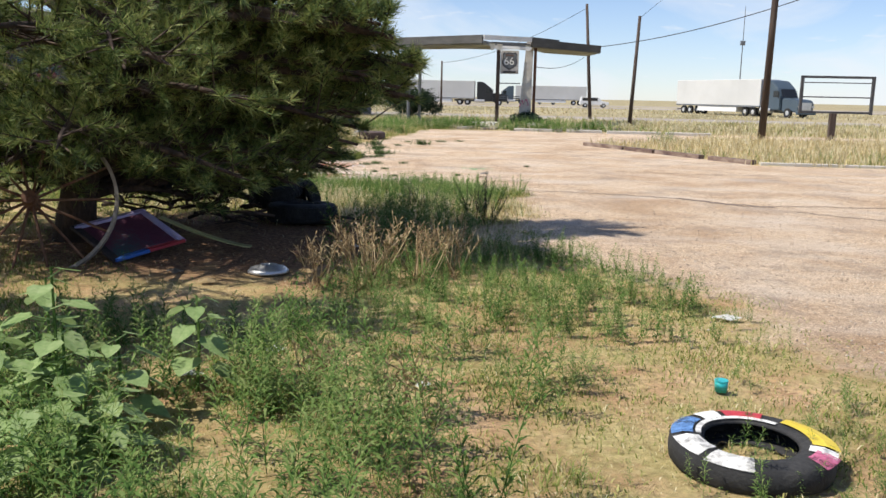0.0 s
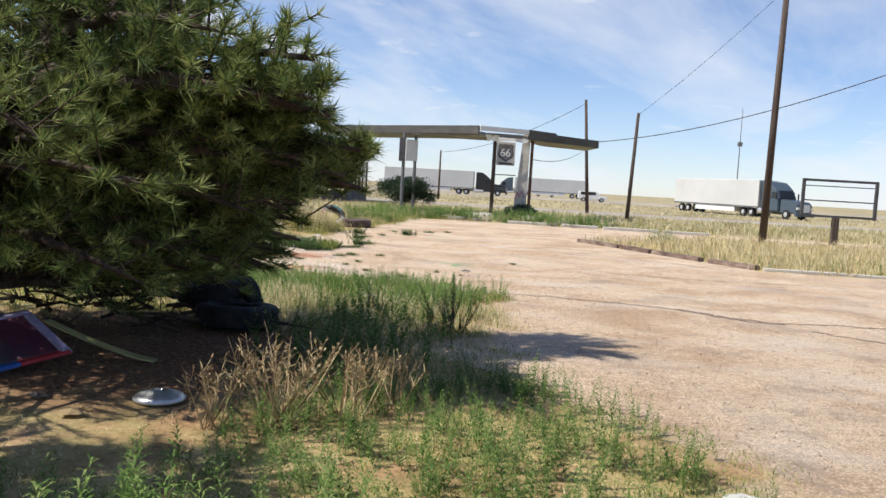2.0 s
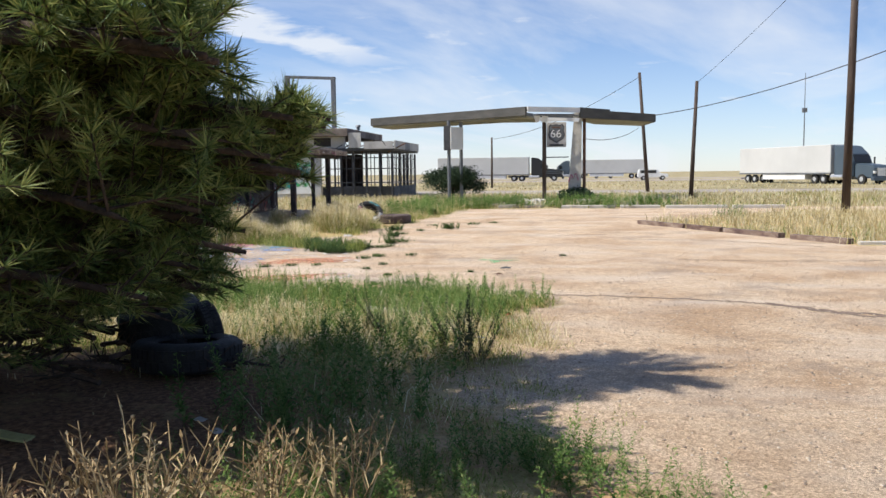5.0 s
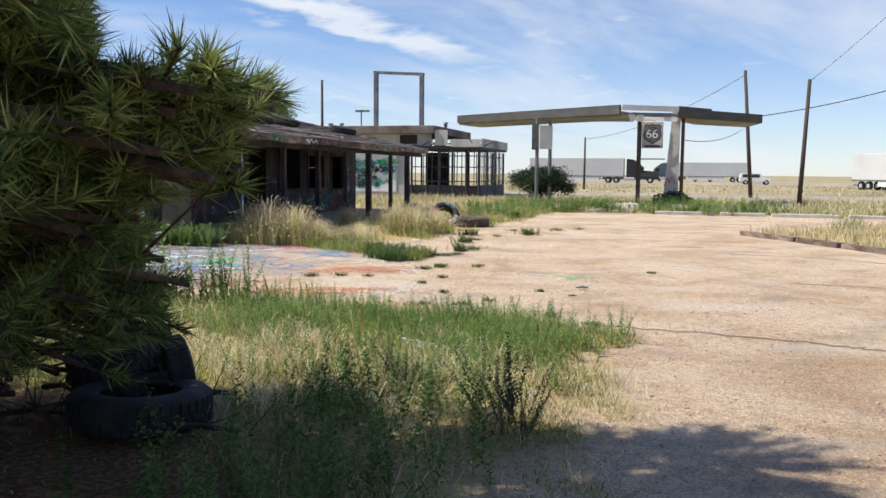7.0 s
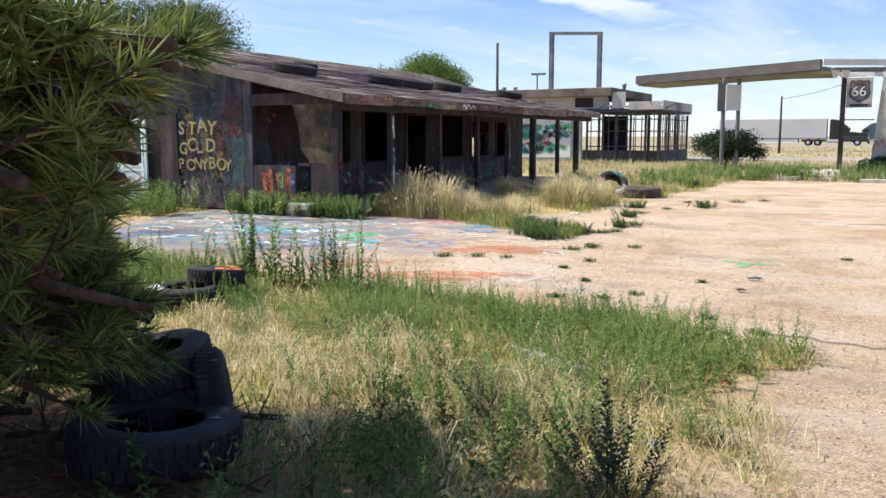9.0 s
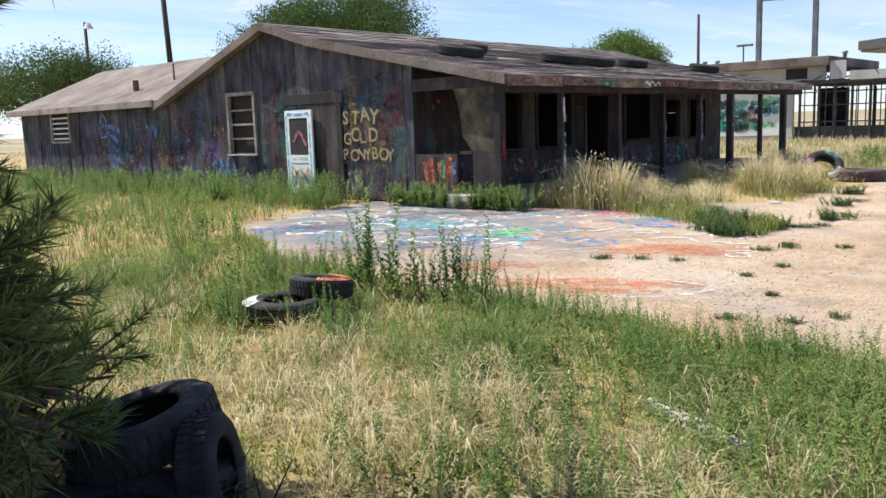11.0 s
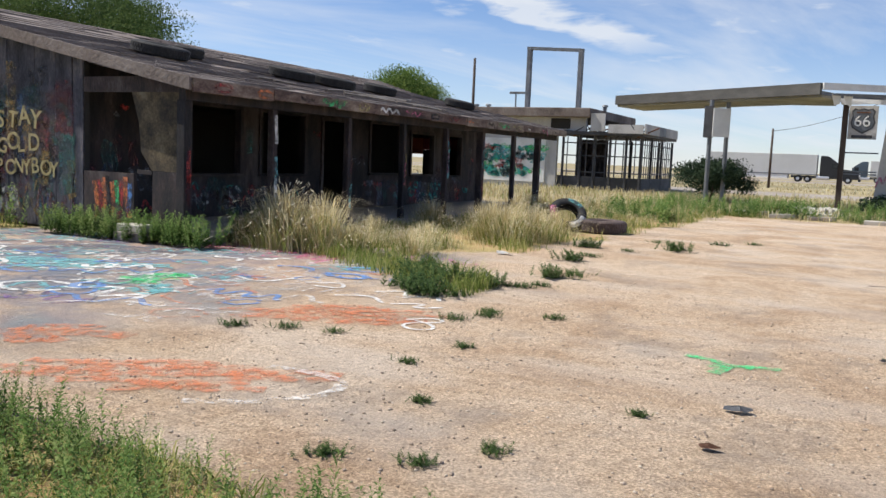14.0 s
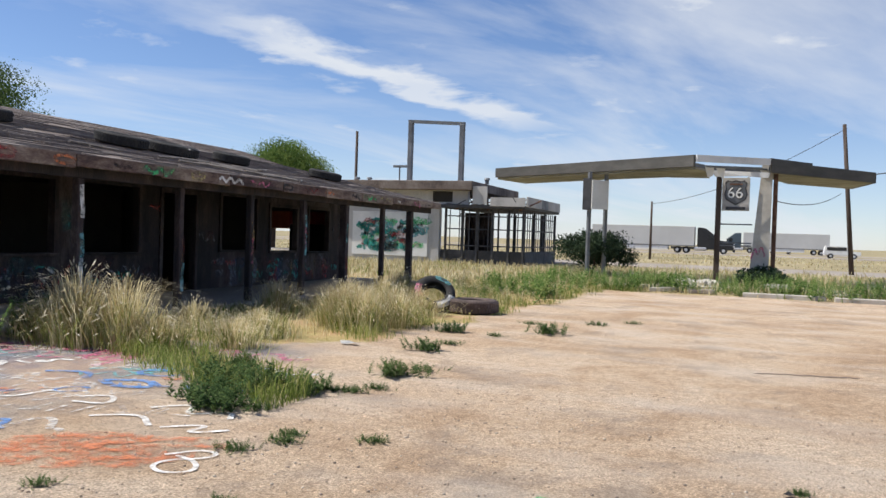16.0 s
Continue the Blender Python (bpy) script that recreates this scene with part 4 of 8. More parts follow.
# windows and doors of the front wall
wx0, wx1, wz0, wz1 = GABLE_HOLES[0]
win = part("window", boxed(((wx0 - 0.09, FRONT - 0.06, wz0 - 0.03), (wx0, FRONT + 0.12, wz1 + 0.09)), ((wx1, FRONT - 0.06, wz0 - 0.03), (wx1 + 0.09, FRONT + 0.12, wz1 + 0.09)), ((wx0, FRONT - 0.06, wz1), (wx1, FRONT + 0.12, wz1 + 0.09)), bevel=0.006), M["frame"], house)
part("sill", boxed(((wx0 - 0.12, FRONT - 0.10, wz0 - 0.075), (wx1 + 0.12, FRONT + 0.12, wz0 - 0.031)), bevel=0.006), M["frame"], win)
for i in range(1, 4):
    z = wz0 + (wz1 - wz0) * i / 4
    part("rail", boxed(((wx0, FRONT + 0.01, z - 0.025), (wx1, FRONT + 0.05, z + 0.025))), M["frame"], win)
# a sheet coloured like deep shade closes the window
part("pane", boxed(((wx0, FRONT + 0.09, wz0), (wx1, FRONT + 0.10, wz1))), M["dark"], win, "near-black blank behind the sash, the room's shade in its colour")
sx0, sx1, sz0, sz1 = -26.6, -25.4, 1.45, 2.3
win = part("window", boxed(((sx0 - 0.07, FRONT - 0.05, sz0 - 0.06), (sx0, FRONT + 0.12, sz1 + 0.05)), ((sx1, FRONT - 0.05, sz0 - 0.06), (sx1 + 0.07, FRONT + 0.12, sz1 + 0.05)), ((sx0, FRONT - 0.05, sz0 - 0.06), (sx1, FRONT + 0.12, sz0))), M["frame"], house)
for i in range(5):
    z = sz0 + 0.06 + i * 0.165
    part("louvre", boxed(((sx0, FRONT, z), (sx1, FRONT + 0.03, z + 0.05))), M["white"], win)
part("pane", boxed(((sx0, FRONT + 0.10, sz0), (sx1, FRONT + 0.11, sz1))), M["dark"], win)
# the boarded doorway and the white door leaning open before it
part("door_surround", boxed(((-14.35, FRONT - 0.05, 2.14), (-12.3, FRONT - 0.014, 2.38)), ((-12.52, FRONT - 0.05, 0.1), (-12.36, FRONT - 0.014, 2.14)), bevel=0.005), M["porch"], house)
part("boarded_doorway", boxed(((-13.55, FRONT - 0.035, 0.1), (-12.53, FRONT - 0.014, 2.13))), M["porch"], house, "dark red boarded-up doorway")
swing = Matrix.Translation((-14.30, FRONT - 0.07, 0.0)) @ Matrix.Rotation(radians(-4), 4, "Z")


def turned_boxes(m, *boxes):
    bm = bmesh.new()
    for a, b in boxes:
        box(bm, a, b, 0.0, m)
    return bm


door = part("door", turned_boxes(swing, ((0, 0, 0.12), (0.16, 0.045, 2.02)), ((0.88, 0, 0.12), (1.04, 0.045, 2.02)), ((0.16, 0, 1.84), (0.88, 0.045, 2.02)), ((0.16, 0, 0.82), (0.88, 0.045, 1.0)), ((0.16, 0, 0.12), (0.88, 0.045, 0.26))), M["door"], house, "white wooden door hung open, sprayed with colours")
for z0, z1, mt in ((0.26, 0.82, "white"), (1.0, 1.84, "dark")):
    part("panel", turned_boxes(swing, ((0.16, 0.012, z0), (0.88, 0.03, z1))), M[mt], door)
for pts, col in (([(0.2, 0.3), (0.5, 0.75), (0.82, 0.32)], "black"), ([(0.22, 0.72), (0.6, 0.4), (0.84, 0.7)], "orange"), ([(0.06, 0.2), (0.07, 1.0), (0.06, 1.9)], "aqua"), ([(0.2, 0.9), (0.5, 0.93), (0.85, 0.9)], "yellow"), ([(0.96, 0.3), (0.95, 1.3), (0.97, 1.9)], "aqua"), ([(0.3, 1.3), (0.55, 1.6), (0.8, 1.2)], "pink"), ([(0.2, 0.5), (0.4, 0.45), (0.85, 0.52)], "blue"), ([(0.1, 1.93), (0.5, 1.91), (0.95, 1.93)], "blue")):
    part("graffiti", ribbon(pts, 0.07, -0.004, lambda u, v, w: swing @ Vector((u, w, v))), PAINT[col], door)

# writing on the front wall
rl = random.Random(4)
for word, x, z, h, step in (("STAY", -12.34, 1.68, 0.43, 0.285), ("GOLD", -12.34, 1.26, 0.39, 0.265), ("PONYBOY", -12.36, 0.88, 0.36, 0.225)):
    for k, letter in enumerate(word):
        lean = Matrix.Rotation(radians(90), 4, "X") @ Matrix.Rotation(rl.uniform(-0.16, 0.1), 4, "Z")
        lettering("letter", letter, h * rl.uniform(0.92, 1.1), Matrix.Translation((x + k * step, FRONT - 0.034, z + rl.uniform(-0.03, 0.03))) @ lean, PAINT["lettering"], gable, 0.002, 0.004)
rng_g = np.random.default_rng(21)
COLS = ["grey", "soot", "navy", "pine", "maroon", "chalk", "purple", "ochre", "navy", "soot", "grey", "maroon", "pine", "blue"]
for i in range(80):
    if i < 58:
        cx, cz, par = rng_g.uniform(-19.2, -10.6), rng_g.uniform(0.3, 2.25), gable
        if -14.4 < cx < -13.2:
            cx += 1.4
        if -12.6 < cx < -10.9 and cz > 0.5:
            cz = rng_g.uniform(0.3, 0.5)
        if any(h[0] - 0.3 < cx < h[1] + 0.3 for h in GABLE_HOLES):
            cx = rng_g.uniform(-19.0, -17.2)
    else:
        cx, cz, par = rng_g.uniform(-24.6, -19.7), rng_g.uniform(0.5, 2.0), wing
    s = rng_g.uniform(0.5, 1.1)
    part("graffiti", ribbon([(cx + p * 0.9, cz + q * 1.8) for p, q in wiggle(rng_g, s, int(rng_g.integers(0, 3)))], rng_g.uniform(0.03, 0.11), -0.016 - 0.0001 * i, lambda u, v, w: Vector((u, FRONT + w, v))), PAINT[COLS[int(rng_g.integers(0, len(COLS)))]], par)
for i in range(170):
    on_wing = i % 3 == 2
    cx, z0, l = (rng_g.uniform(-28.5, -19.8), rng_g.uniform(0.3, 1.2), rng_g.uniform(0.4, 1.1)) if on_wing else (rng_g.uniform(-19.1, -10.5), rng_g.uniform(0.2, 1.7), rng_g.uniform(0.4, 1.2))
    if any(h[0] - 0.3 < cx < h[1] + 0.3 for h in GABLE_HOLES) or -26.9 < cx < -25.1:
        continue
    top_z = min(z0 + l, 2.25 if on_wing else roof_under(cx) - 0.2)
    pts = [(cx + rng_g.uniform(-0.05, 0.05), z0 + (top_z - z0) * k / 4) for k in range(5)]
    part("graffiti", ribbon(pts, rng_g.uniform(0.15, 0.45), -0.0135 - 0.00002 * i, lambda u, v, w: Vector((u, FRONT + w, v))), PAINT[("maroon", "navy", "pine", "soot", "ochre", "soot", "navy", "maroon")[int(rng_g.integers(0, 8))]], wing if on_wing else gable)
for i in range(40):
    cy, z0, l = rng_g.uniform(22.5, 37.4), rng_g.uniform(0.15, 1.4), rng_g.uniform(0.3, 0.7)
    if any(h[0] - 0.25 < cy < h[1] + 0.25 for h in PORCH_HOLES):
        z0, l = 0.15, 0.55
        if 28.9 < cy < 30.6:
            continue
    part("graffiti", ribbon([(cy + rng_g.uniform(-0.05, 0.05), z0 + l * k / 4) for k in range(5)], rng_g.uniform(0.1, 0.35), 0.005 + 0.00005 * i, lambda u, v, w: Vector((WALL_X + w, u, v))), PAINT[("maroon", "red", "navy", "ochre", "pine", "grey", "maroon")[int(rng_g.integers(0, 7))]], porch_wall)
for i, y in enumerate((22.15, 24.2, 26.5, 28.65, 30.7, 32.7)):
    for k in range(3):
        z0 = rng_g.uniform(0.3, 1.6)
        part("graffiti", ribbon([(y + rng_g.uniform(-0.02, 0.02), z0 + 0.12 * q) for q in range(5)], 0.08, 0.09, lambda u, v, w: Vector((PORCH_X + w, u, v))), PAINT[("white", "red", "ochre", "maroon", "aqua", "pink")[int(rng_g.integers(0, 6))]], house)
for i in range(5):
    part("graffiti", ribbon([(-23.2 + 0.12 * i + 0.1 * math.sin(i), 1.9 - 0.3 * i), (-22.6, 1.85 - 0.3 * i), (-22.3 + 0.1 * math.cos(i * 2), 1.7 - 0.3 * i)], 0.13, -0.018, lambda u, v, w: Vector((u, FRONT + w, v))), PAINT["blue"], wing)
for i in range(110):
    cy, cz, s = rng_g.uniform(22.6, 37.5), rng_g.uniform(0.3, 2.1), rng_g.uniform(0.3, 0.7)
    if any(h[0] - 0.3 < cy < h[1] + 0.3 for h in PORCH_HOLES):
        cz = rng_g.uniform(0.3, 0.75)
        if 28.9 < cy < 30.6:
            continue
    part("graffiti", ribbon([(cy + p, cz + q) for p, q in wiggle(rng_g, s, int(rng_g.integers(0, 3)))], rng_g.uniform(0.03, 0.08), 0.008, lambda u, v, w: Vector((WALL_X + w, u, v))), PAINT[("red", "grey", "navy", "teal", "chalk", "maroon", "grey", "pine")[int(rng_g.integers(0, 8))]], porch_wall)
for i in range(16):
    cy = 22.6 + i * 0.98
    part("graffiti", ribbon([(cy + p, 2.345 + q * 0.35) for p, q in wiggle(rng_g, 0.75, int(rng_g.integers(0, 3)))], rng_g.uniform(0.03, 0.07), 0.004, lambda u, v, w: Vector((-7.655 + w, u, v))), PAINT[("red", "orange", "black", "green", "yellow", "white", "pink", "black")[i % 8]], roof)
for i in range(9):
    part("graffiti", ribbon([(-9.95 + 0.1 * i + 0.1 * math.sin(i * 3), 0.2 + 0.1 * (i % 3)), (-9.9 + 0.09 * i, 0.55), (-9.98 + 0.1 * i, 0.85 + 0.03 * (i % 4))], 0.1, -0.008, lambda u, v, w: Vector((u, FRONT + w, v))), PAINT[("orange", "red", "orange", "black", "orange", "green", "red", "orange", "blue")[i]], house)

# broad old colour fields on the front wall
for k, (cx, z0, z1, wide, col) in enumerate(((-12.0, 1.75, 2.3, 0.6, "pine"), (-11.5, 1.7, 2.35, 0.5, "pine"), (-10.9, 1.2, 2.3, 0.45, "maroon"), (-11.2, 0.5, 1.2, 0.5, "pine"), (-14.75, 0.4, 1.9, 0.4, "maroon"), (-12.45, 0.3, 1.4, 0.3, "maroon"), (-12.9, 1.6, 2.1, 0.6, "ochre"), (-10.6, 0.6, 1.6, 0.4, "pine"), (-22.9, 0.5, 2.0, 0.9, "navy"), (-22.7, 0.6, 1.9, 0.5, "blue"), (-19.9, 1.4, 2.0, 0.7, "pine"), (-19.3, 0.6, 1.3, 0.8, "maroon"))):
    part("graffiti", ribbon([(cx + 0.04 * math.sin(3 * q + k), z0 + (z1 - z0) * q / 5) for q in range(6)], wide, -0.0142 - 0.00004 * k, lambda u, v, w: Vector((u, FRONT + w, v))), PAINT[col], wing if cx < BACK_X else gable)

# ---- filling station ----
station = thing("filling_station", (-15, 62, 0), "derelict flat-roofed filling station, glazing gone and frame bare", "building")
part("wall_front", boxed(((-22.0, 58.0, 0), (-14.95, 58.25, 3.15))), M["stucco"], station)
part("parapet", boxed(((-22.0, 57.95, 3.15), (-13.3, 58.2, 3.98)), ((-14.8, 58.3, 3.2), (-14.2, 58.5, 3.9))), M["stucco"], station, "dirty white band over the openings")
# no hole is cut: a near-black sheet stands for its shade
part("opening", boxed(((-15.35, 57.93, 3.35), (-14.2, 57.948, 3.92))), M["dark"], station, "near-black sheet on the band, painted as the shade in a broken-out hole")
part("roof_slab", boxed(((-22.4, 57.3, 3.98), (-12.9, 67.0, 4.48)), bevel=0.03), M["shingle"], station, "brown roof edge")
part("wall_back", boxed(((-22.0, 66.5, 0), (-18.0, 66.7, 3.98)), ((-22.0, 58.26, 0), (-21.8, 66.5, 3.98)), ((-17.9, 58.26, 0), (-17.7, 62.0, 3.98))), M["stucco"], station)
part("low_roof", boxed(((-14.9, 57.6, 3.02), (-10.0, 66.0, 3.22)), bevel=0.02), M["dark_steel"], station)
for i in range(5):
    part("fascia_panel", boxed(((-9.98, 57.7 + i * 1.6, 3.15), (-9.88, 59.25 + i * 1.6, 3.68)), bevel=0.01), M["stucco"] if i != 2 else M["steel"], station)
part("fascia_panel", boxed(((-12.9, 57.5, 3.25), (-12.1, 57.6, 4.2))), M["stucco"], station)
part("fascia_panel", boxed(((-11.9, 57.5, 3.15), (-10.0, 57.6, 3.62))), M["stucco"], station)
for x, y in ((-14.6, 58.1), (-13.6, 58.1), (-12.8, 58.1), (-11.9, 58.1), (-11.0, 58.1), (-10.2, 58.1), (-10.2, 60.5), (-10.2, 63.0), (-10.2, 65.8), (-11.0, 65.8), (-12.8, 65.8), (-14.6, 65.8), (-16.5, 66.5)):
    part("column", boxed(((x - 0.06, y - 0.06, 0), (x + 0.06, y + 0.06, 3.97 if x < -12.3 else 2.95)), bevel=0.01), M["dark_steel"], station)
for z in (1.0, 1.9, 2.6):
    part("glazing_bar", boxed(((-14.6, 58.07, z - 0.03), (-10.2, 58.13, z + 0.03))), M["dark_steel"], station)
    part("glazing_bar", boxed(((-10.23, 58.1, z - 0.03), (-10.17, 65.8, z + 0.03))), M["dark_steel"], station)
for i in range(15):
    y = 58.5 + 0.5 * i
    part("mullion", boxed(((-10.22, y - 0.025, 0.75), (-10.18, y + 0.025, 2.95))), M["dark_steel"], station)
for i in range(8):
    x = -14.35 + 0.55 * i
    part("mullion", boxed(((x - 0.025, 58.08, 0.75), (x + 0.025, 58.12, 2.95))), M["dark_steel"], station)
    part("mullion", boxed(((x - 0.03, 65.78, 0.0), (x + 0.03, 65.84, 2.95))), M["dark_steel"], station)
rs = random.Random(17)
for i in range(16):
    x, y = rs.uniform(-14.0, -10.2), rs.choice((57.55, 57.7, 58.3))
    part("broken_strut", rod(bmesh.new(), (x, y, 3.2), (x + rs.uniform(-0.9, 0.9), y + rs.uniform(-0.1, 0.1), rs.uniform(2.5, 4.1)), 0.035, 0.025, 5), M["dark_steel"], station)
part("inner_wall", boxed(((-14.8, 62.0, 0), (-13.2, 62.2, 2.9))), M["porch"], station, "dark inner wall of the office")
part("knee_wall", boxed(((-14.9, 58.15, 0), (-10.1, 58.3, 0.75)), ((-10.3, 58.3, 0), (-10.15, 65.8, 0.75))), M["dark_steel"], station)
for i in range(7):
    x = -13.4 + i * 0.6
    part("broken_truss", rod(bmesh.new(), (x - 0.6, 57.9, 2.95 + 0.1 * (i % 3)), (x + 0.5, 58.2, 3.5 + 0.12 * (i % 2)), 0.04), M["rust"], station)
bm = bmesh.new()
box(bm, (-20.2, 57.94, 0.3), (-15.6, 57.99, 2.75))
mural = part("mural", bm, M["white"], station, "spray-painted mural on a white wall")
for i in range(58):
    cx, cz = rng_g.uniform(-19.5, -16.3), rng_g.uniform(0.7, 2.35)
    part("graffiti", ribbon([(cx + p, cz + q) for p, q in wiggle(rng_g, 1.2, 2)], rng_g.uniform(0.12, 0.34), -0.006 - 0.0004 * i, lambda u, v, w: Vector((u, 57.94 + w, v))), PAINT[("teal", "teal", "green", "aqua", "black", "red")[i % 6]], mural)
gantry = thing("rooftop_frame", (-16.6, 62, 4.48), "tall bare steel sign frame on the station roof", "frame")
for x, h in ((-18.45, 8.35), (-15.15, 8.15)):
    part("upright", boxed(((x - 0.14, 61.85, 4.48), (x + 0.14, 62.15, h)), bevel=0.02), M["steel"], gantry)
bm = bmesh.new()
prism(bm, [(-18.6, 61.87, 8.30), (-15.0, 61.87, 8.10), (-15.0, 61.87, 8.28), (-18.6, 61.87, 8.48)], (0, 0.26, 0))
part("crossbar", bm, M["steel"], gantry)
for x in (-21.0, -20.2, -12.9):
    vent = thing("roof_vent", (x, 60, 4.48), "small round metal roof vent", "vent", "roof vents")
    part("pipe", rod(bmesh.new(), (x, 60, 4.48), (x, 60, 4.72), 0.12), M["steel"], vent)
    part("cap", rod(bmesh.new(), (x, 60, 4.72), (x, 60, 4.82), 0.2, 0.14), M["steel"], vent)

# ---- canopy ----
canopy = thing("pump_canopy", (-2, 52, 0), "torn wedge-shaped filling station canopy on a pylon", "canopy")
WINGS = ([(-10.0, 52.2), (-0.8, 46.2), (-0.3, 47.6), (-0.5, 50.6), (-2.2, 50.3), (-4.1, 51.4), (-9.4, 55.0)], [(1.7, 47.7), (5.75, 52.6), (5.3, 56.4), (2.6, 53.6), (1.9, 51.0)])


def slab(name, pts, z0, z1, mat, label=""):
    bm = bmesh.new()
    prism(bm, [(x, y, z0) for x, y in pts], (0, 0, z1 - z0))
    return part(name, bm, mat, canopy, label)


for wing_pts in WINGS:
    slab("soffit", [(x, y + 0.06) for x, y in wing_pts], 4.20, 4.28, M["soffit"], "cream soffit boards")
    slab("deck", wing_pts, 4.285, 4.42, M["steel"])
bm = bmesh.new()
prism(bm, [(-0.3, 47.5, 4.26), (1.75, 47.75, 4.2), (1.68, 47.72, 4.0), (0.9, 47.62, 4.06), (-0.15, 47.52, 4.02)], (0.01, 0.03, 0))
part("hanging_sheet", bm, M["white"], canopy, "torn white fascia sheet hanging over the sign")
slab("broken_beam", [(-0.4, 47.7), (1.8, 48.6), (1.8, 48.9), (-0.4, 48.0)], 4.22, 4.46, M["steel"])


def edge_board(p, q, z0, z1, mat, thick=0.12, dz=0.0):
    p, q = Vector((*p, 0)), Vector((*q, 0))
    n = Vector((q.y - p.y, p.x - q.x, 0)).normalized() * thick
    bm = bmesh.new()
    prism(bm, [p + Vector((0, 0, z0)), q + Vector((0, 0, z0 + dz)), q + Vector((0, 0, z1 + dz)), p + Vector((0, 0, z1))], n)
    return part("fascia", bm, mat, canopy)


edge_board((-10.0, 52.2), (-0.8, 46.2), 4.28, 4.70, M["canopy_edge"])
edge_board((1.7, 47.7), (3.2, 49.7), 4.50, 4.72, M["canopy_edge"])
edge_board((1.72, 47.75), (5.75, 52.6), 4.20, 4.62, M["canopy_edge"])
edge_board((-0.8, 46.2), (1.7, 47.7), 4.46, 4.70, M["white"])
edge_board((-0.5, 46.7), (1.6, 48.0), 4.30, 4.36, M["steel"])
edge_board((5.75, 52.6), (5.3, 56.4), 4.20, 4.62, M["canopy_edge"])
bm = bmesh.new()
for i in (0, 1, 5):
    x = -0.5 + i * 0.38
    prism(bm, [(x, 46.9 + i * 0.2, 4.32), (x + 0.3, 47.0 + i * 0.2, 4.34), (x + 0.26, 47.05 + i * 0.2, 4.02 - 0.12 * (i % 3)), (x + 0.1, 47.0 + i * 0.2, 3.96 + 0.1 * (i % 2))], (0.02, 0.03, 0))
tagged(part("torn_sheet", bm, M["white"], canopy), kind="stuff")
bm = bmesh.new()
prism(bm, [(1.12, 48.0, 0), (1.82, 48.0, 0), (1.86, 48.0, 4.5), (1.48, 48.0, 4.5)], (0, 0.55, 0))
pylon = part("pylon", bm, M["concrete"], canopy, "pale tapering sheet-clad pylon")
part("graffiti", ribbon([(1.2, 1.0), (1.35, 1.5), (1.42, 1.05), (1.55, 1.55), (1.68, 1.1)], 0.07, -0.01, lambda u, v, w: Vector((u, 48.0 + w, v))), PAINT["pink"], pylon)
part("post", boxed(((-0.12, 47.9, 0), (0.08, 48.1, 4.25)), bevel=0.015), M["pole"], canopy)
part("post", boxed(((1.9, 48.3, 0), (2.06, 48.46, 4.25)), bevel=0.015), M["rust"], canopy)
for z in (2.25, 1.55, 1.45):
    part("crossbar", boxed(((0.08, 47.97, z), (1.2, 48.03, z + 0.05))), M["steel"], canopy)
sign = thing("roadside_sign", (0.6, 47.9, 2.8), "faded shield-shaped number sign on a square panel", "sign")
part("panel", boxed(((0.1, 47.86, 2.78), (1.08, 47.92, 4.02)), bevel=0.01), M["signface"], sign)
SH = [(0, 0.46), (0.16, 0.42), (0.30, 0.46), (0.40, 0.36), (0.36, 0.16), (0.42, -0.06), (0.36, -0.26), (0.18, -0.38), (0, -0.48)]
shield = [(x, z) for x, z in SH] + [(-x, z) for x, z in SH[-2:0:-1]]
for s, mt, dy in ((1.0, "ink", 0.006), (0.88, "steel", 0.010)):
    bm = bmesh.new()
    prism(bm, [(0.59 + x * s, 47.86, 3.46 + z * s) for x, z in shield], (0, -dy, 0))
    part("shield", bm, M[mt], sign)
lettering("numeral_edge", "66", 0.58, Matrix.Translation((0.275, 47.846, 3.26)) @ Matrix.Rotation(radians(90), 4, "X"), M["ink"], sign, 0.003, 0.022)
lettering("numerals", "66", 0.58, Matrix.Translation((0.275, 47.84, 3.26)) @ Matrix.Rotation(radians(90), 4, "X"), M["white"], sign, 0.003, 0.0)
part("upper_line", boxed(((0.36, 47.838, 3.74), (0.82, 47.848, 3.80))), M["rust"], sign)
part("caption_bar", boxed(((0.24, 47.846, 2.82), (0.94, 47.858, 2.93))), M["ink"], sign)
pump_sign = thing("pump_sign", (-4.7, 48.2, 0), "blank boxed sign on two steel posts", "sign")
for x in (-4.98, -4.42):
    part("post", rod(bmesh.new(), (x, 48.4 if x < -4.6 else 49.0, 0), (x, 48.4 if x < -4.6 else 49.0, 4.25), 0.09), M["steel"], pump_sign)
bm = bmesh.new()
prism(bm, [(-4.86, 48.15, 2.75), (-4.8, 47.95, 2.75), (-4.22, 48.4, 2.75), (-4.3, 48.6, 2.75)], (0, 0, 1.15))
part("box", bm, M["white"], pump_sign)
part("side", boxed(((-5.2, 48.1, 2.72), (-4.88, 48.5, 3.98))), M["dark_steel"], pump_sign)

# ---- pine ----


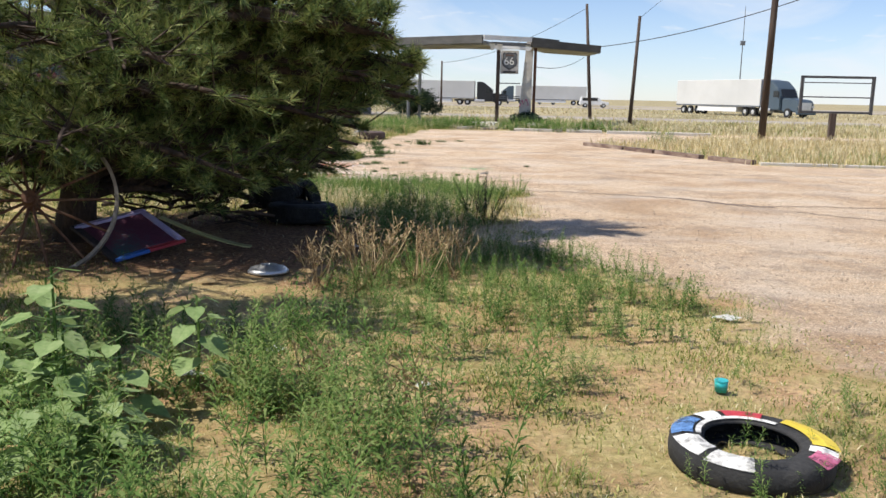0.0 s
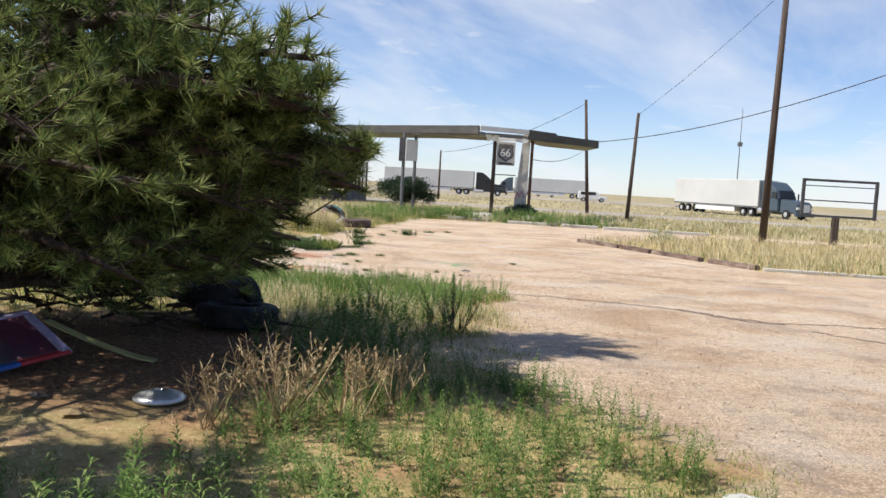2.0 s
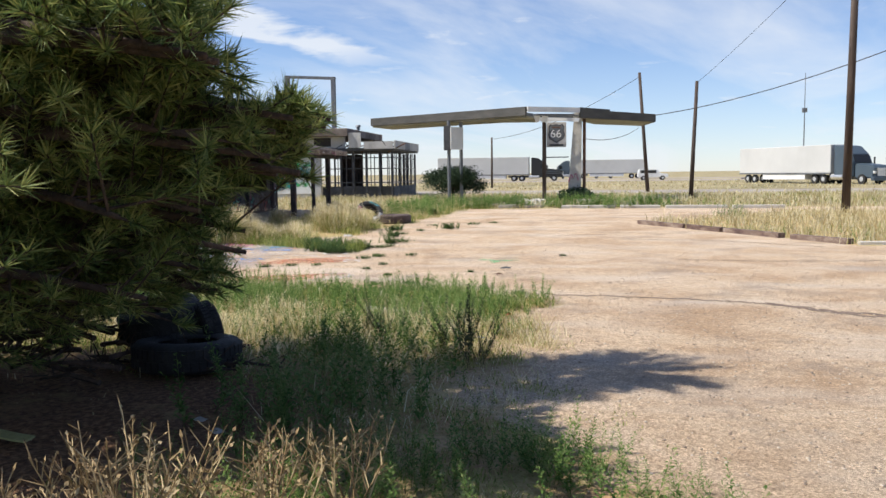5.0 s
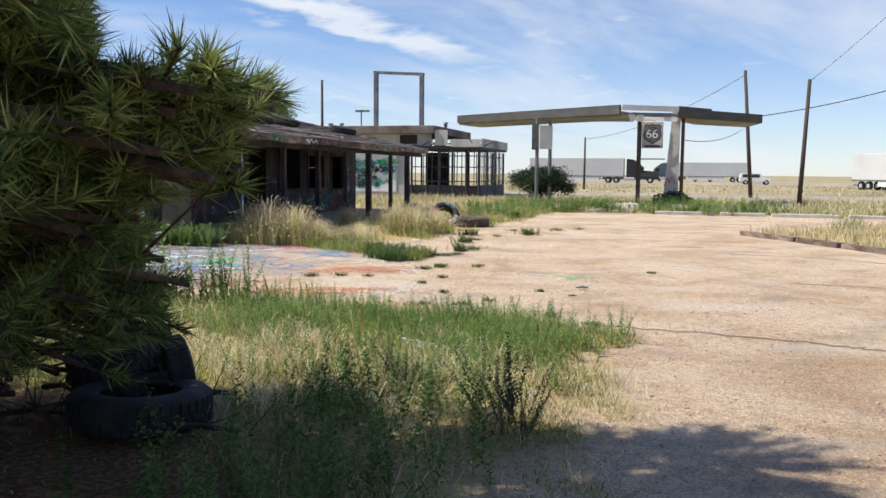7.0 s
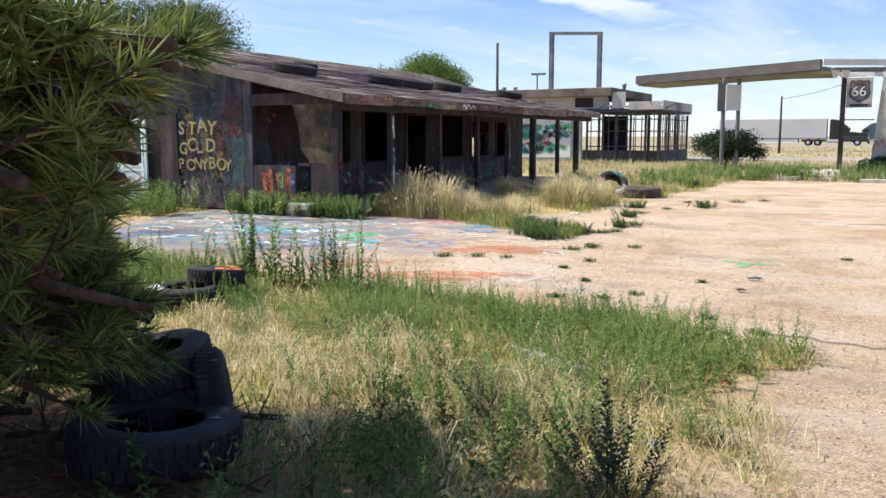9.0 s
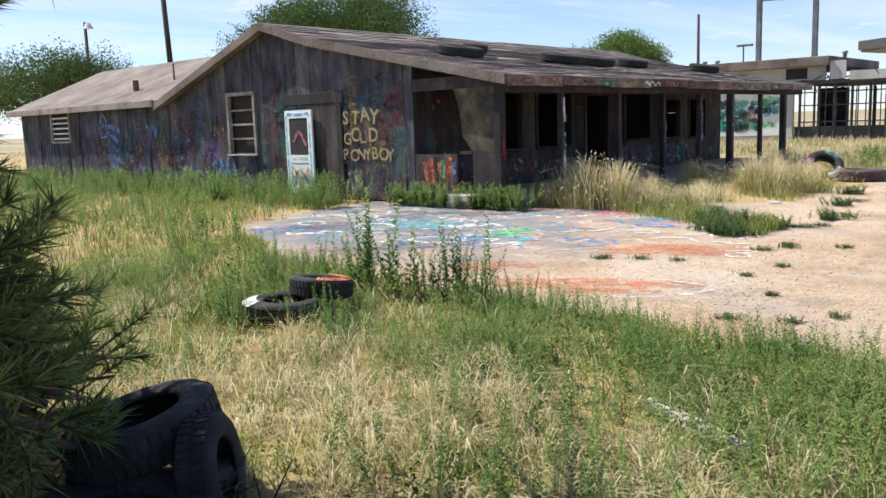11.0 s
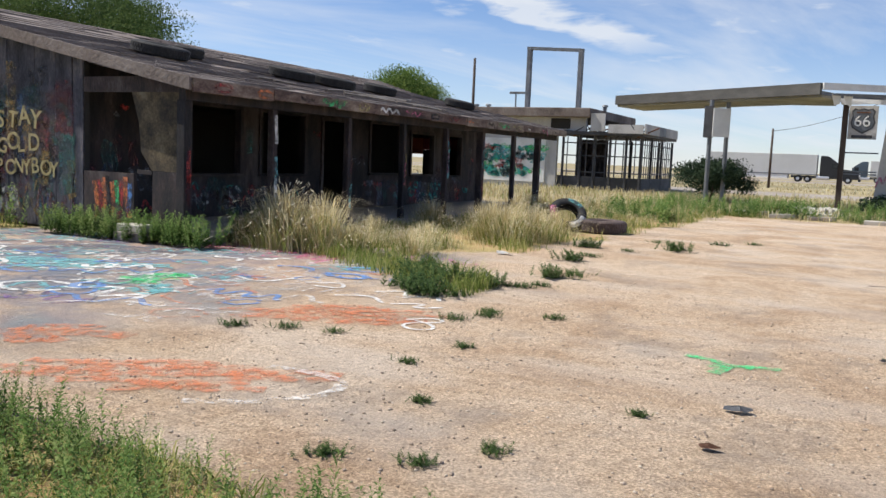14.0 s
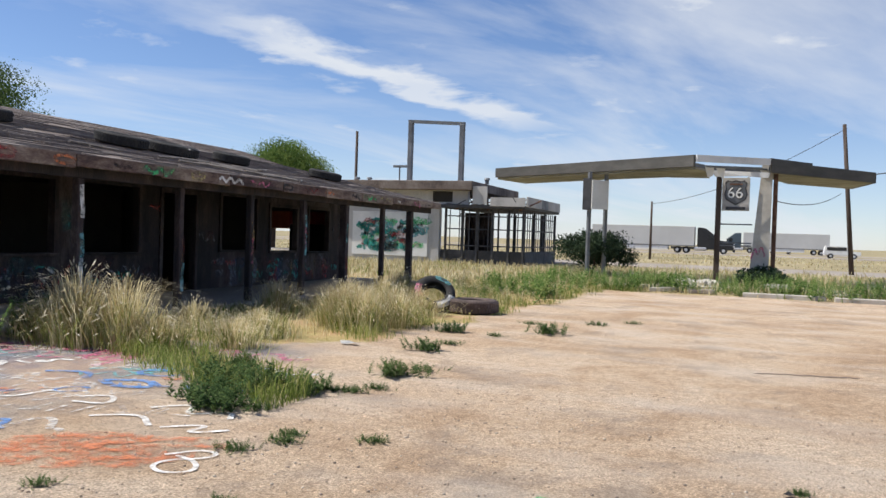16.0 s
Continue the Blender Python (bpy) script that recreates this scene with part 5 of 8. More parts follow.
def pine(at, shift, size, label, count, tuft, seed, extra, outside):
    """A broad, low pine: trunk, limbs and tufts of long needles."""
    rng = np.random.default_rng(seed)
    tree = thing("pine_tree", at, label, "tree")
    axis = [Vector((-3.25, 9.3, -0.05)), Vector((-3.16, 9.3, 0.5)), Vector((-3.0, 9.3, 1.0)), Vector((-2.65, 9.3, 2.1)), Vector((-2.1, 9.75, 3.6)), Vector((-1.5, 10.3, 5.3))]
    axis = [Vector((-3.25, 9.3, 0)) + (p - Vector((-3.25, 9.3, 0))) * size + Vector(shift) for p in axis]
    part("trunk", tube(bmesh.new(), axis, [w * size for w in (0.21, 0.17, 0.15, 0.12, 0.07, 0.02)], 12), M["bark"], tree, "rough reddish bark", True)
    axz = [p.z for p in axis]

    def on_trunk(z):
        return Vector((np.interp(z, axz, [p.x for p in axis]), np.interp(z, axz, [p.y for p in axis]), z))

    tips, ways = [], []
    limbs = []
    for i in range(count):
        z = 0.62 + 4.5 * (i / (count - 1)) ** 1.2
        ang = i * 2.399 + rng.uniform(-0.3, 0.3)
        reach = float(np.interp(z, [0.6, 1.0, 1.7, 2.3, 2.8, 3.3, 4.0, 5.4], [1.8, 2.1, 2.4, 2.35, 1.8, 0.75, 0.48, 0.2])) * rng.uniform(0.62, 1.05) * (0.78 if math.sin(ang) < -0.3 else 1.0)
        limbs.append((z, ang, reach, rng.uniform(-0.12, 0.35)))
    if extra:
        limbs += [(1.5, 0.22, 3.1, 0.12), (1.15, 0.20, 2.6, 0.05), (1.3, 0.05, 2.75, 0.14), (1.0, 0.30, 2.4, 0.0), (1.75, 0.20, 2.85, 0.02), (2.0, 0.08, 2.8, -0.04), (2.3, 0.15, 2.5, 0.02), (1.45, 0.38, 2.6, 0.10), (0.85, 0.05, 2.3, 0.02), (1.65, -0.12, 2.7, 0.05), (1.2, -0.25, 2.5, 0.08), (2.1, 0.40, 2.4, 0.05), (0.8, 0.45, 2.1, 0.02), (1.3, -0.6, 2.3, 0.12), (1.6, -0.9, 2.2, 0.1), (1.0, -1.2, 2.2, 0.08), (1.8, -1.6, 2.3, 0.08), (1.3, -2.1, 2.4, 0.05), (2.4, -0.5, 2.2, 0.1), (0.9, -0.5, 2.2, 0.0)]
        limbs += [(0.55 + 0.5 * rng.uniform(), -1.5 - 0.17 * i, rng.uniform(1.5, 2.5), rng.uniform(-0.16, 0.10)) for i in range(15)]
        limbs += [(0.42 + 0.4 * rng.uniform(), 0.5 + 0.17 * i, rng.uniform(1.4, 2.5), rng.uniform(-0.13, 0.08)) for i in range(16)]
        limbs += [(1.95 + 0.3 * rng.uniform(), -0.42 + 0.035 * i, rng.uniform(2.6, 3.2), rng.uniform(0.0, 0.08)) for i in range(12)]
        limbs += [(0.75 + 0.035 * i, 0.42 + 0.4 * rng.uniform(), rng.uniform(2.2, 2.75), rng.uniform(-0.1, 0.02)) for i in range(16)]
        limbs += [(1.3 + 0.03 * i, -0.08 + 0.3 * rng.uniform(), rng.uniform(2.9, 3.4), rng.uniform(0.0, 0.05)) for i in range(18)]
        limbs += [(1.70 + 0.007 * i, 0.08 + 0.0045 * i, rng.uniform(3.1, 3.4), rng.uniform(0.03, 0.055)) for i in range(26)]
        limbs += [(1.05 + 0.085 * i, 0.15 + 0.5 * rng.uniform(), rng.uniform(2.3, 3.1), rng.uniform(-0.02, 0.06)) for i in range(12)]
        limbs += [(1.6 + 1.6 * rng.uniform(), 1.15 + 0.085 * i, rng.uniform(1.5, 2.2), rng.uniform(-0.05, 0.12)) for i in range(14)]
    for z, ang, reach, rise in limbs:
        root, reach = on_trunk(z * size), reach * size
        d = Vector((math.cos(ang), math.sin(ang), 0))
        sidew = Vector((-d.y, d.x, 0))
        pts = []
        bow = rng.uniform(-0.12, 0.12)
        for k in range(6):
            u = k / 5
            pts.append(root + d * reach * u + sidew * bow * math.sin(u * 3) * reach + Vector((0, 0, rise * reach * u + 0.16 * math.sin(u * math.pi) - 0.10 * u * u)))
        for _ in range(30):
            if not any(outside(np.array(p.x), np.array(p.y), np.array(p.z)) for p in pts[2:]):
                break
            pts = [root.lerp(p, 0.93) for p in pts]
        part("limb", tube(bmesh.new(), pts, [0.055 * (1 - 0.8 * k / 5) * (0.5 + reach / 3) for k in range(6)], 6), M["bark"], tree, "", True)
        twigs = bmesh.new()
        for j in range(20):
            u = 0.24 + 0.76 * (j / 19) ** 0.85
            k = min(int(u * 5), 4)
            p = pts[k].lerp(pts[k + 1], u * 5 - k)
            w = (d * rng.uniform(0.35, 0.9) + sidew * (1 if j % 2 else -1) * rng.uniform(0.35, 1.0) + Vector((0, 0, rng.uniform(-0.35, 0.95)))).normalized()
            length = (0.28 + 0.42 * (1 - abs(u - 0.6))) * rng.uniform(0.6, 1.1)
            if j == 19:
                w, length = (pts[5] - pts[4]).normalized(), 0.2
            end = p + w * length
            if outside(np.array(end.x), np.array(end.y), np.array(end.z)):
                continue
            rod(twigs, p, end, 0.009, 0.004, 4)
            n = 3 + int(length * 6)
            for q in range(n):
                s = 0.38 + 0.62 * (q + 0.6) / n
                tips.append(p + w * length * s)
                ways.append((w + Vector(rng.normal(0, 0.22, 3)) + Vector((0, 0, 0.45))).normalized())
        tagged(part("twig_spray", twigs, M["bark"], tree), kind="stuff")
    tips, ways = np.array([tuple(p) for p in tips]), np.array([tuple(p) for p in ways])
    keep = (tips[:, 2] > np.where(tips[:, 0] < -1.75, 0.12, 0.42)) & ~outside(tips[:, 0], tips[:, 1], tips[:, 2])
    tips, ways = tips[keep], ways[keep]
    n, k = len(tips), tuft
    helper = np.where(np.abs(ways[:, 2:3]) > 0.9, np.array([[1.0, 0, 0]]), np.array([[0, 0, 1.0]]))
    s1 = np.cross(ways, helper)
    s1 /= np.linalg.norm(s1, axis=1)[:, None]
    s2 = np.cross(ways, s1)
    a, op = rng.uniform(0, 2 * np.pi, (n, k)), rng.uniform(0.15, 1.15, (n, k))
    dirs = ways[:, None] * np.cos(op)[..., None] + (s1[:, None] * np.cos(a)[..., None] + s2[:, None] * np.sin(a)[..., None]) * np.sin(op)[..., None]
    length = rng.uniform(0.09, 0.165, (n, k))
    base = tips[:, None] + dirs * 0.004
    tip = base + dirs * length[..., None] + np.array([0, 0, -0.012])
    across = np.cross(dirs, rng.normal(0, 1, (n, k, 3)))
    across /= np.linalg.norm(across, axis=2)[..., None] + 1e-9
    v = np.stack([base - across * 0.0046, base + across * 0.0046, tip], 2).reshape(-1, 3)
    f = np.arange(len(v)).reshape(-1, 3)
    crown = link("crown", mesh_from("crown", v, f), M["needle" if extra else "sunlit_needle"], tree, "dense tufts of long needles")
    return tree, tagged(crown, kind="stuff")


def past_lot(x, y, z):
    """Where the big pine's crown ends towards the lot: layered limbs, with a gap under the longest."""
    s = y - 9.0
    belly = (x + 0.9 * s > 0.42) | (x + 0.65 * s > 0.22)
    low = (x + 1.3 * s > 1.28) | (x > -0.2) | ((x > -1.2) & (s < 1.3) & (z < 1.1 + 0.75 * (x + 0.1)))
    mid = (x > 0.27) | (x + 1.26 * s > 0.96)
    gap = (x > 0.27) | np.where(x > -0.1, x + 1.26 * s > 1.12, x + 1.88 * s > 0.9)
    tip = (x > 0.33) | np.where(x > 0.0, x + 1.26 * s > 1.37, x + 1.88 * s > 0.95)
    high = (x + 0.77 * s > -0.05) | (x > 0.22) | ((z > 2.3) & (x > -1.3) & (s > 0.1))
    out = np.where(z < 1.0, low, np.where(z < 1.42, belly | low, np.where(z < 1.65, mid, np.where(z < 1.78, gap, np.where(z < 1.92, tip, high)))))
    return out & (z < 4.2)


def past_lawn(x, y, z):
    """Where the small pine's crown ends towards the lawn."""
    return x > 0.55 - 0.577 * (y - 1.2) - 0.25 * np.sin(z * 5.0)


pine((-3.25, 9.3, 0), (0, 0, 0), 1.0, "broad dark green pine with long needles and low limbs", 84, 17, 5, True, past_lot)
pine((-4.0, 5.3, 0), (-0.75, -4.0, 0), 0.74, "smaller pine with sunlit yellow-green needles", 46, 20, 9, False, past_lawn)


def leafy_tree(name, at, rx, rz, top, trunk, leaves, size, mat, seed, label, low=0.25):
    """A broad-leaved tree: trunk, limbs and an uneven crown of many leaf clumps."""
    rng = np.random.default_rng(seed)
    tree = thing(name, at, label, "tree" if trunk > 0.06 else "bush")
    base = Vector(at)
    mid = top - rz
    part("trunk", tube(bmesh.new(), [base, base + Vector((0.1, 0, mid * 0.5)), base + Vector((0.0, 0.1, mid))], [trunk, trunk * 0.8, trunk * 0.5], 9), M["bark"], tree, "", True)
    blobs = []
    for i in range(16):
        d = rng.normal(0, 1, 3)
        d /= np.linalg.norm(d)
        d[2] = abs(d[2]) * 1.0 - low
        c = np.array(at) + np.array([0, 0, mid]) + d * np.array([rx, rx, rz]) * 0.66
        blobs.append((c, rng.uniform(0.26, 0.42)))
        part("limb", tube(bmesh.new(), [base + Vector((0, 0, mid * 0.6)), base + Vector((0, 0, mid * 0.75)).lerp(Vector(c) - base, 0.5), Vector(c)], [trunk * 0.4, trunk * 0.25, trunk * 0.08], 5), M["bark"], tree)
    blobs.append((np.array(at) + np.array([0, 0, mid]), 0.6))
    pts = []
    for c, r in blobs:
        m = int(leaves / len(blobs))
        d = rng.normal(0, 1, (m, 3))
        d /= np.linalg.norm(d, axis=1)[:, None]
        pts.append(c + d * (rng.uniform(0.1, 1.0, m) ** 0.5 * (1 + 0.32 * np.sin(d[:, 0] * 9 + d[:, 2] * 7 + r * 40) * np.sin(d[:, 1] * 8 - r * 30)))[:, None] * r * np.array([rx, rx, rz]))
    pts = np.concatenate(pts)
    pts = pts[pts[:, 2] > at[2] + 0.1]
    n = len(pts)
    u, w = rng.normal(0, 1, (n, 3)), rng.normal(0, 1, (n, 3))
    u /= np.linalg.norm(u, axis=1)[:, None]
    w = np.cross(u, w)
    w /= np.linalg.norm(w, axis=1)[:, None]
    s = (size * rng.uniform(0.6, 1.3, n))[:, None]
    v = np.stack([pts - u * s, pts + w * s * 0.45, pts + u * s, pts - w * s * 0.45], 1).reshape(-1, 3)
    f = (np.array([[0, 1, 2], [0, 2, 3]])[None] + (np.arange(n) * 4)[:, None, None]).reshape(-1, 3)
    tagged(link("crown", mesh_from("crown", v, f), mat, tree), kind="stuff")
    return tree


leafy_tree("shade_tree", (-33.2, 41, 0), 6.5, 3.9, 9.8, 0.3, 90000, 0.062, M["lotweed"], 11, "large green elm rising behind the house roof")
leafy_tree("round_tree", (-36.5, 76, 0), 5.2, 3.3, 9.9, 0.25, 60000, 0.085, M["leaf"], 12, "rounded bright green tree beyond the station", 0.35)
leafy_tree("shade_tree", (-40.5, 28, 0), 6.6, 3.2, 7.3, 0.25, 80000, 0.06, M["lotweed"], 13, "spreading dark green tree beside the wing", 0.6)
leafy_tree("dark_bush", (-5.1, 50.2, 0), 2.0, 1.3, 2.45, 0.05, 22000, 0.055, M["darkleaf"], 14, "dark green bush grown round the sign posts", 0.5)
leafy_tree("dark_bush", (1.6, 47.2, 0), 1.1, 0.55, 0.95, 0.04, 4000, 0.06, M["darkleaf"], 15, "low dark bush at the pylon's foot", 0.4)

# ---- grasses ----
rng = np.random.default_rng(7)


def sown(n, x0, x1, y0, y1, keep):
    """Random places in a rectangle, thinned by keep(x, y)."""
    x, y = rng.uniform(x0, x1, n), rng.uniform(y0, y1, n)
    ok = rng.uniform(0, 1, n) < keep(x, y)
    x, y = x[ok], y[ok]
    return np.stack([x, y, height_at(x, y) - 0.004], 1)


def grow(name, places, h0, h1, w, bend, mat, label):
    n = len(places)
    clumped = 0.45 + 0.55 * patchy(places[:, 0], places[:, 1], 0.35 if h1 < 0.5 else 0.6, 21.0, -0.5, 0.5)
    v, f = blades(places, rng.uniform(h0, h1, n) * rng.uniform(0.55, 1.0, n) * clumped, w * rng.uniform(0.6, 1.3, n), bend, rng)
    return tagged(link(name, mesh_from(name, v, f), mat), label, "grass", kind="stuff")


def indoors(x, y):
    return ((x > -29.1) & (x < -7.7) & (y > 22.1) & (y < 38.4)) | ((x > -22.2) & (x < -9) & (y > 57.9) & (y < 66.8))


def bare_shade(x, y):
    """Trodden bare soil under the pine."""
    return np.clip(1.5 - (((x + 1.9) / 1.95) ** 2 + ((y - 9.5) / 1.75) ** 2) + 0.3 * uneven(x, y, 0.35, 8.0), 0, 1)


def bare_patch(x, y):
    """Open reddish soil beside the pine's shade."""
    return np.clip(1.6 - (((x + 1.0) / 1.15) ** 2 + ((y - 7.5) / 0.95) ** 2) + 0.5 * uneven(x, y, 0.3, 12.0), 0, 1)


def patchy(x, y, size, seed, lo=-0.2, hi=0.35):
    return np.clip((uneven(x, y, size, seed) - lo) / (hi - lo), 0, 1)


def lawn(x, y):
    return (1 - lot_at(x, y)) * (1 - bare_shade(x, y)) * (0.30 + 0.70 * patchy(x, y, 0.42, 3.0, -0.2, 0.4)) * (1 - bare_patch(x, y)) * np.clip((13.2 - y) / 1.5, 0, 1)


def verge(x, y):
    return (1 - np.clip(lot_at(x, y) * 1.6 - 0.1, 0, 1)) * np.clip((y - 11.2) / 1.2, 0, 1) * np.clip((17.5 - y) / 0.5, 0, 1) * (1 - bare_shade(x, y))


grow("short_grass", sown(260000, -5, 4.2, 1.2, 13, lawn), 0.02, 0.09, 0.0065, 1.2, M["grass"], "short patchy green grass on dry soil")
grow("dry_litter", sown(80000, -6, 4.8, 1.2, 13, lambda x, y: np.clip(lawn(x, y) + 0.22 * (1 - lot_at(x, y)), 0, 1) * (1 - 0.5 * bare_shade(x, y)) * patchy(x, y, 0.7, 9.0, -0.6, 0.3)), 0.02, 0.09, 0.005, 1.6, M["straw"], "short dry straw lying between the grass")
grow("shade_straw", sown(26000, -1.6, 1.7, 9.6, 13.2, lambda x, y: (1 - lot_at(x, y)) * (1 - bare_shade(x, y)) * np.clip((y - 11.0) / 1.0, 0.15, 1) * patchy(x, y, 0.35, 19.0, -0.4, 0.3)), 0.12, 0.36, 0.006, 1.5, M["straw"], "dry grass at the edge of the pine's shade")
grow("verge_grass", sown(100000, -9, 1.9, 11, 17.4, lambda x, y: verge(x, y) * (0.5 + 0.5 * patchy(x, y, 0.8, 6.0)) * (1 - 0.6 * np.exp(-((x + 2.0) / 1.6) ** 2 - ((y - 13.2) / 0.9) ** 2))), 0.08, 0.25, 0.008, 1.6, M["grass"], "knee-high green grass on the verge")
grow("verge_straw", sown(90000, -9, 1.9, 11, 17, lambda x, y: verge(x, y) * np.clip(0.6 * patchy(x, y, 0.9, 1.5, -0.1, 0.3) + np.exp(-((x + 2.2) / 1.3) ** 2 - ((y - 12.9) / 0.8) ** 2), 0, 1) * np.clip((15.0 - y) / 1.4, 0.12, 1) * np.clip((0.6 - x) / 1.4, 0.45, 1)), 0.16, 0.42, 0.007, 1.5, M["straw"], "pale dry grass on the verge")
grow("yard_grass", sown(70000, -34, -4, 12, 22.15, lambda x, y: (1 - np.clip(lot_at(x, y) * 1.8, 0, 1)) * np.clip((y - 12) / 2, 0, 1) * (0.4 + 0.6 * patchy(x, y, 1.3, 2.0))), 0.14, 0.42, 0.013, 0.7, M["grass"], "rough green grass before the house")
grow("yard_straw", sown(13000, -34, -4, 12, 22.1, lambda x, y: (1 - np.clip(lot_at(x, y) * 1.8, 0, 1)) * np.clip((y - 12) / 2, 0, 1) * patchy(x, y, 1.6, 8.0, 0.0, 0.4)), 0.18, 0.45, 0.011, 0.6, M["straw"], "dry grass mixed into the yard")


def isle(x, y):
    return (1 - lot_at(x, y)) * ~indoors(x, y)


def porch_side(x, y):
    return isle(x, y) * np.clip((x + 8.2) / 0.6, 0, 1)


grow("island_straw", sown(48000, 3, 24, 22.3, 38, lambda x, y: isle(x, y) * (0.35 + 0.65 * patchy(x, y, 1.5, 4.0))), 0.22, 0.55, 0.016, 0.6, M["straw"], "tall pale dry grass on the kerbed island")
grow("island_green", sown(26000, 3, 24, 22.3, 38, lambda x, y: isle(x, y) * np.clip((27 - y + 0.3 * x) / 4, 0.15, 1) * patchy(x, y, 1.0, 5.0)), 0.12, 0.36, 0.016, 0.7, M["grass"], "green grass along the island edge")
grow("porch_straw", sown(46000, -8.3, -2.2, 23, 41, lambda x, y: porch_side(x, y) * (0.2 + 0.8 * patchy(x, y, 1.1, 3.0)) * np.clip((np.interp(y, EDGE_Y, EDGE_X) - x) / 1.4, 0.05, 1)), 0.16, 0.48, 0.009, 1.0, M["straw"], "tall pale grass along the porch")
grow("corner_grass", sown(15000, -6.4, -2.5, 20.6, 23.6, lambda x, y: np.clip(1.15 - np.abs((y - 21.4) - (x + 3.2) * -0.58) / 0.55 + 0.3 * uneven(x, y, 0.3, 3.0), 0, 1) * (x > -6.2)), 0.16, 0.46, 0.009, 0.9, M["grass"], "green grass reaching from the porch corner onto the lot")
grow("porch_green", sown(46000, -8.3, -1.6, 22.6, 41, lambda x, y: np.clip(porch_side(x, y), 0, 1) * patchy(x, y, 0.9, 7.0, -0.3, 0.3)), 0.14, 0.45, 0.012, 0.7, M["grass"], "green grass among the dry porch grass")
grow("field_straw", sown(74000, -34, 44, 39.4, 64, lambda x, y: isle(x, y) * (0.35 + 0.65 * patchy(x, y, 2.2, 1.0)) * np.clip((68 - y) / 12, 0.25, 1)), 0.22, 0.6, 0.030, 0.6, M["straw"], "tall dry prairie grass")
grow("field_green", sown(42000, -34, 44, 38.6, 62, lambda x, y: isle(x, y) * patchy(x, y, 1.9, 6.5, 0.0, 0.35)), 0.15, 0.45, 0.030, 0.7, M["grass"], "green growth in the prairie grass")
grow("far_straw", sown(26000, -90, 130, 76, 140, lambda x, y: 0.3 + 0.7 * patchy(x, y, 7.0, 2.0)), 0.2, 0.45, 0.09, 0.6, M["straw"], "dry prairie grass between the roads")
grow("side_straw", sown(14000, -90, -34, 10, 66, lambda x, y: 0.4 + 0.6 * patchy(x, y, 4.0, 2.5)), 0.2, 0.5, 0.04, 0.6, M["straw"], "dry grass on the open ground beside the house")


def stem_shape(height, leaves, leaf, spread, seed, droop=0.2, bare=0.08):
    """An upright stem set round with narrow leaves."""
    r = random.Random(seed)
    bm = bmesh.new()
    rod(bm, (0, 0, 0), (0.03 * r.uniform(-1, 1), 0.03 * r.uniform(-1, 1), height), 0.006, 0.002, 3)
    for i in range(leaves):
        u = bare + (1 - bare) * i / leaves
        a = i * 2.4 + r.uniform(-0.4, 0.4)
        l = leaf * (1.1 - 0.55 * u) * r.uniform(0.7, 1.2)
        z = height * u
        d = Vector((math.cos(a), math.sin(a), 0))
        s = Vector((-d.y, d.x, 0)) * l * spread
        p = Vector((0, 0, z))
        q = p + d * l * 0.55 + Vector((0, 0, l * 0.45))
        t = p + d * l + Vector((0, 0, l * (0.6 - droop)))
        v = [bm.verts.new(c) for c in (p, q - s, t, q + s)]
        bm.faces.new(v)
    return template(bm)


FINE = [stem_shape(1.0, 44, 0.20, 0.09, s) for s in (1, 2, 3)]
LEAFY = [stem_shape(1.0, 34, 0.17, 0.20, s, 0.35) for s in (4, 5, 6)]
MOUND = [stem_shape(1.0, 24, 0.34, 0.26, s, 0.3, 0.02) for s in (14, 15)]
SEEDY = [stem_shape(1.0, 60, 0.075, 0.35, s, 0.1, 0.25) for s in (7, 8)]


def plant(name, shapes, places, h0, h1, mat, label, category="weed", lean=0.22, kind="stuff"):
    n = len(places)
    v, f = scattered(shapes, places, rng.uniform(0, 6.28, n), rng.uniform(h0, h1, n), rng.normal(0, lean, (n, 2)), rng)
    return tagged(link(name, mesh_from(name, v, f), mat), label, category, kind=kind)


plant("lawn_weeds", FINE, sown(2600, -3, 3.0, 2.2, 10, lambda x, y: lawn(x, y) * patchy(x, y, 0.5, 11.0, -0.3, 0.2)), 0.08, 0.24, M["weed"], "small feathery green weeds on dry soil")
plant("tall_lawn_weeds", FINE, sown(1400, -1.4, 1.9, 2.4, 6.2, lambda x, y: np.clip((1.7 - x) / 1.3, 0, 1) * patchy(x, y, 0.4, 12.0, -0.4, 0.3)), 0.16, 0.50, M["weed"], "upright feathery green weeds")
plant("weed_bed", FINE + LEAFY, sown(1500, -0.6, 2.6, 6.4, 9.4, lambda x, y: (1 - lot_at(x, y)) * np.clip((x + 0.3) / 0.6, 0, 1) * patchy(x, y, 0.4, 13.0, -0.6, 0.2)), 0.10, 0.30, M["weed"], "bed of green weeds beside the pine's shade")
plant("verge_weeds", LEAFY, sown(9500, -8, 1.6, 11.0, 16.0, lambda x, y: verge(x, y) * np.clip((y - 12.4) / 1.2, 0.35, 1) * patchy(x, y, 0.7, 14.0, -0.5, 0.3) * (1 - 0.7 * np.exp(-((x + 2.2) / 1.3) ** 2 - ((y - 12.9) / 0.8) ** 2))), 0.09, 0.27, M["weed"], "leafy green weeds in the verge grass")
plant("verge_herbs", FINE + LEAFY, sown(1700, -3.6, 1.4, 12.2, 15.4, lambda x, y: verge(x, y) * np.clip((x + 2.4 + 0.9 * (y - 13.0)) / 1.6, 0.1, 1) * (0.45 + 0.55 * patchy(x, y, 0.5, 27.0, -0.4, 0.3))), 0.12, 0.32, M["weed"], "soft bushy green herbs covering the verge")
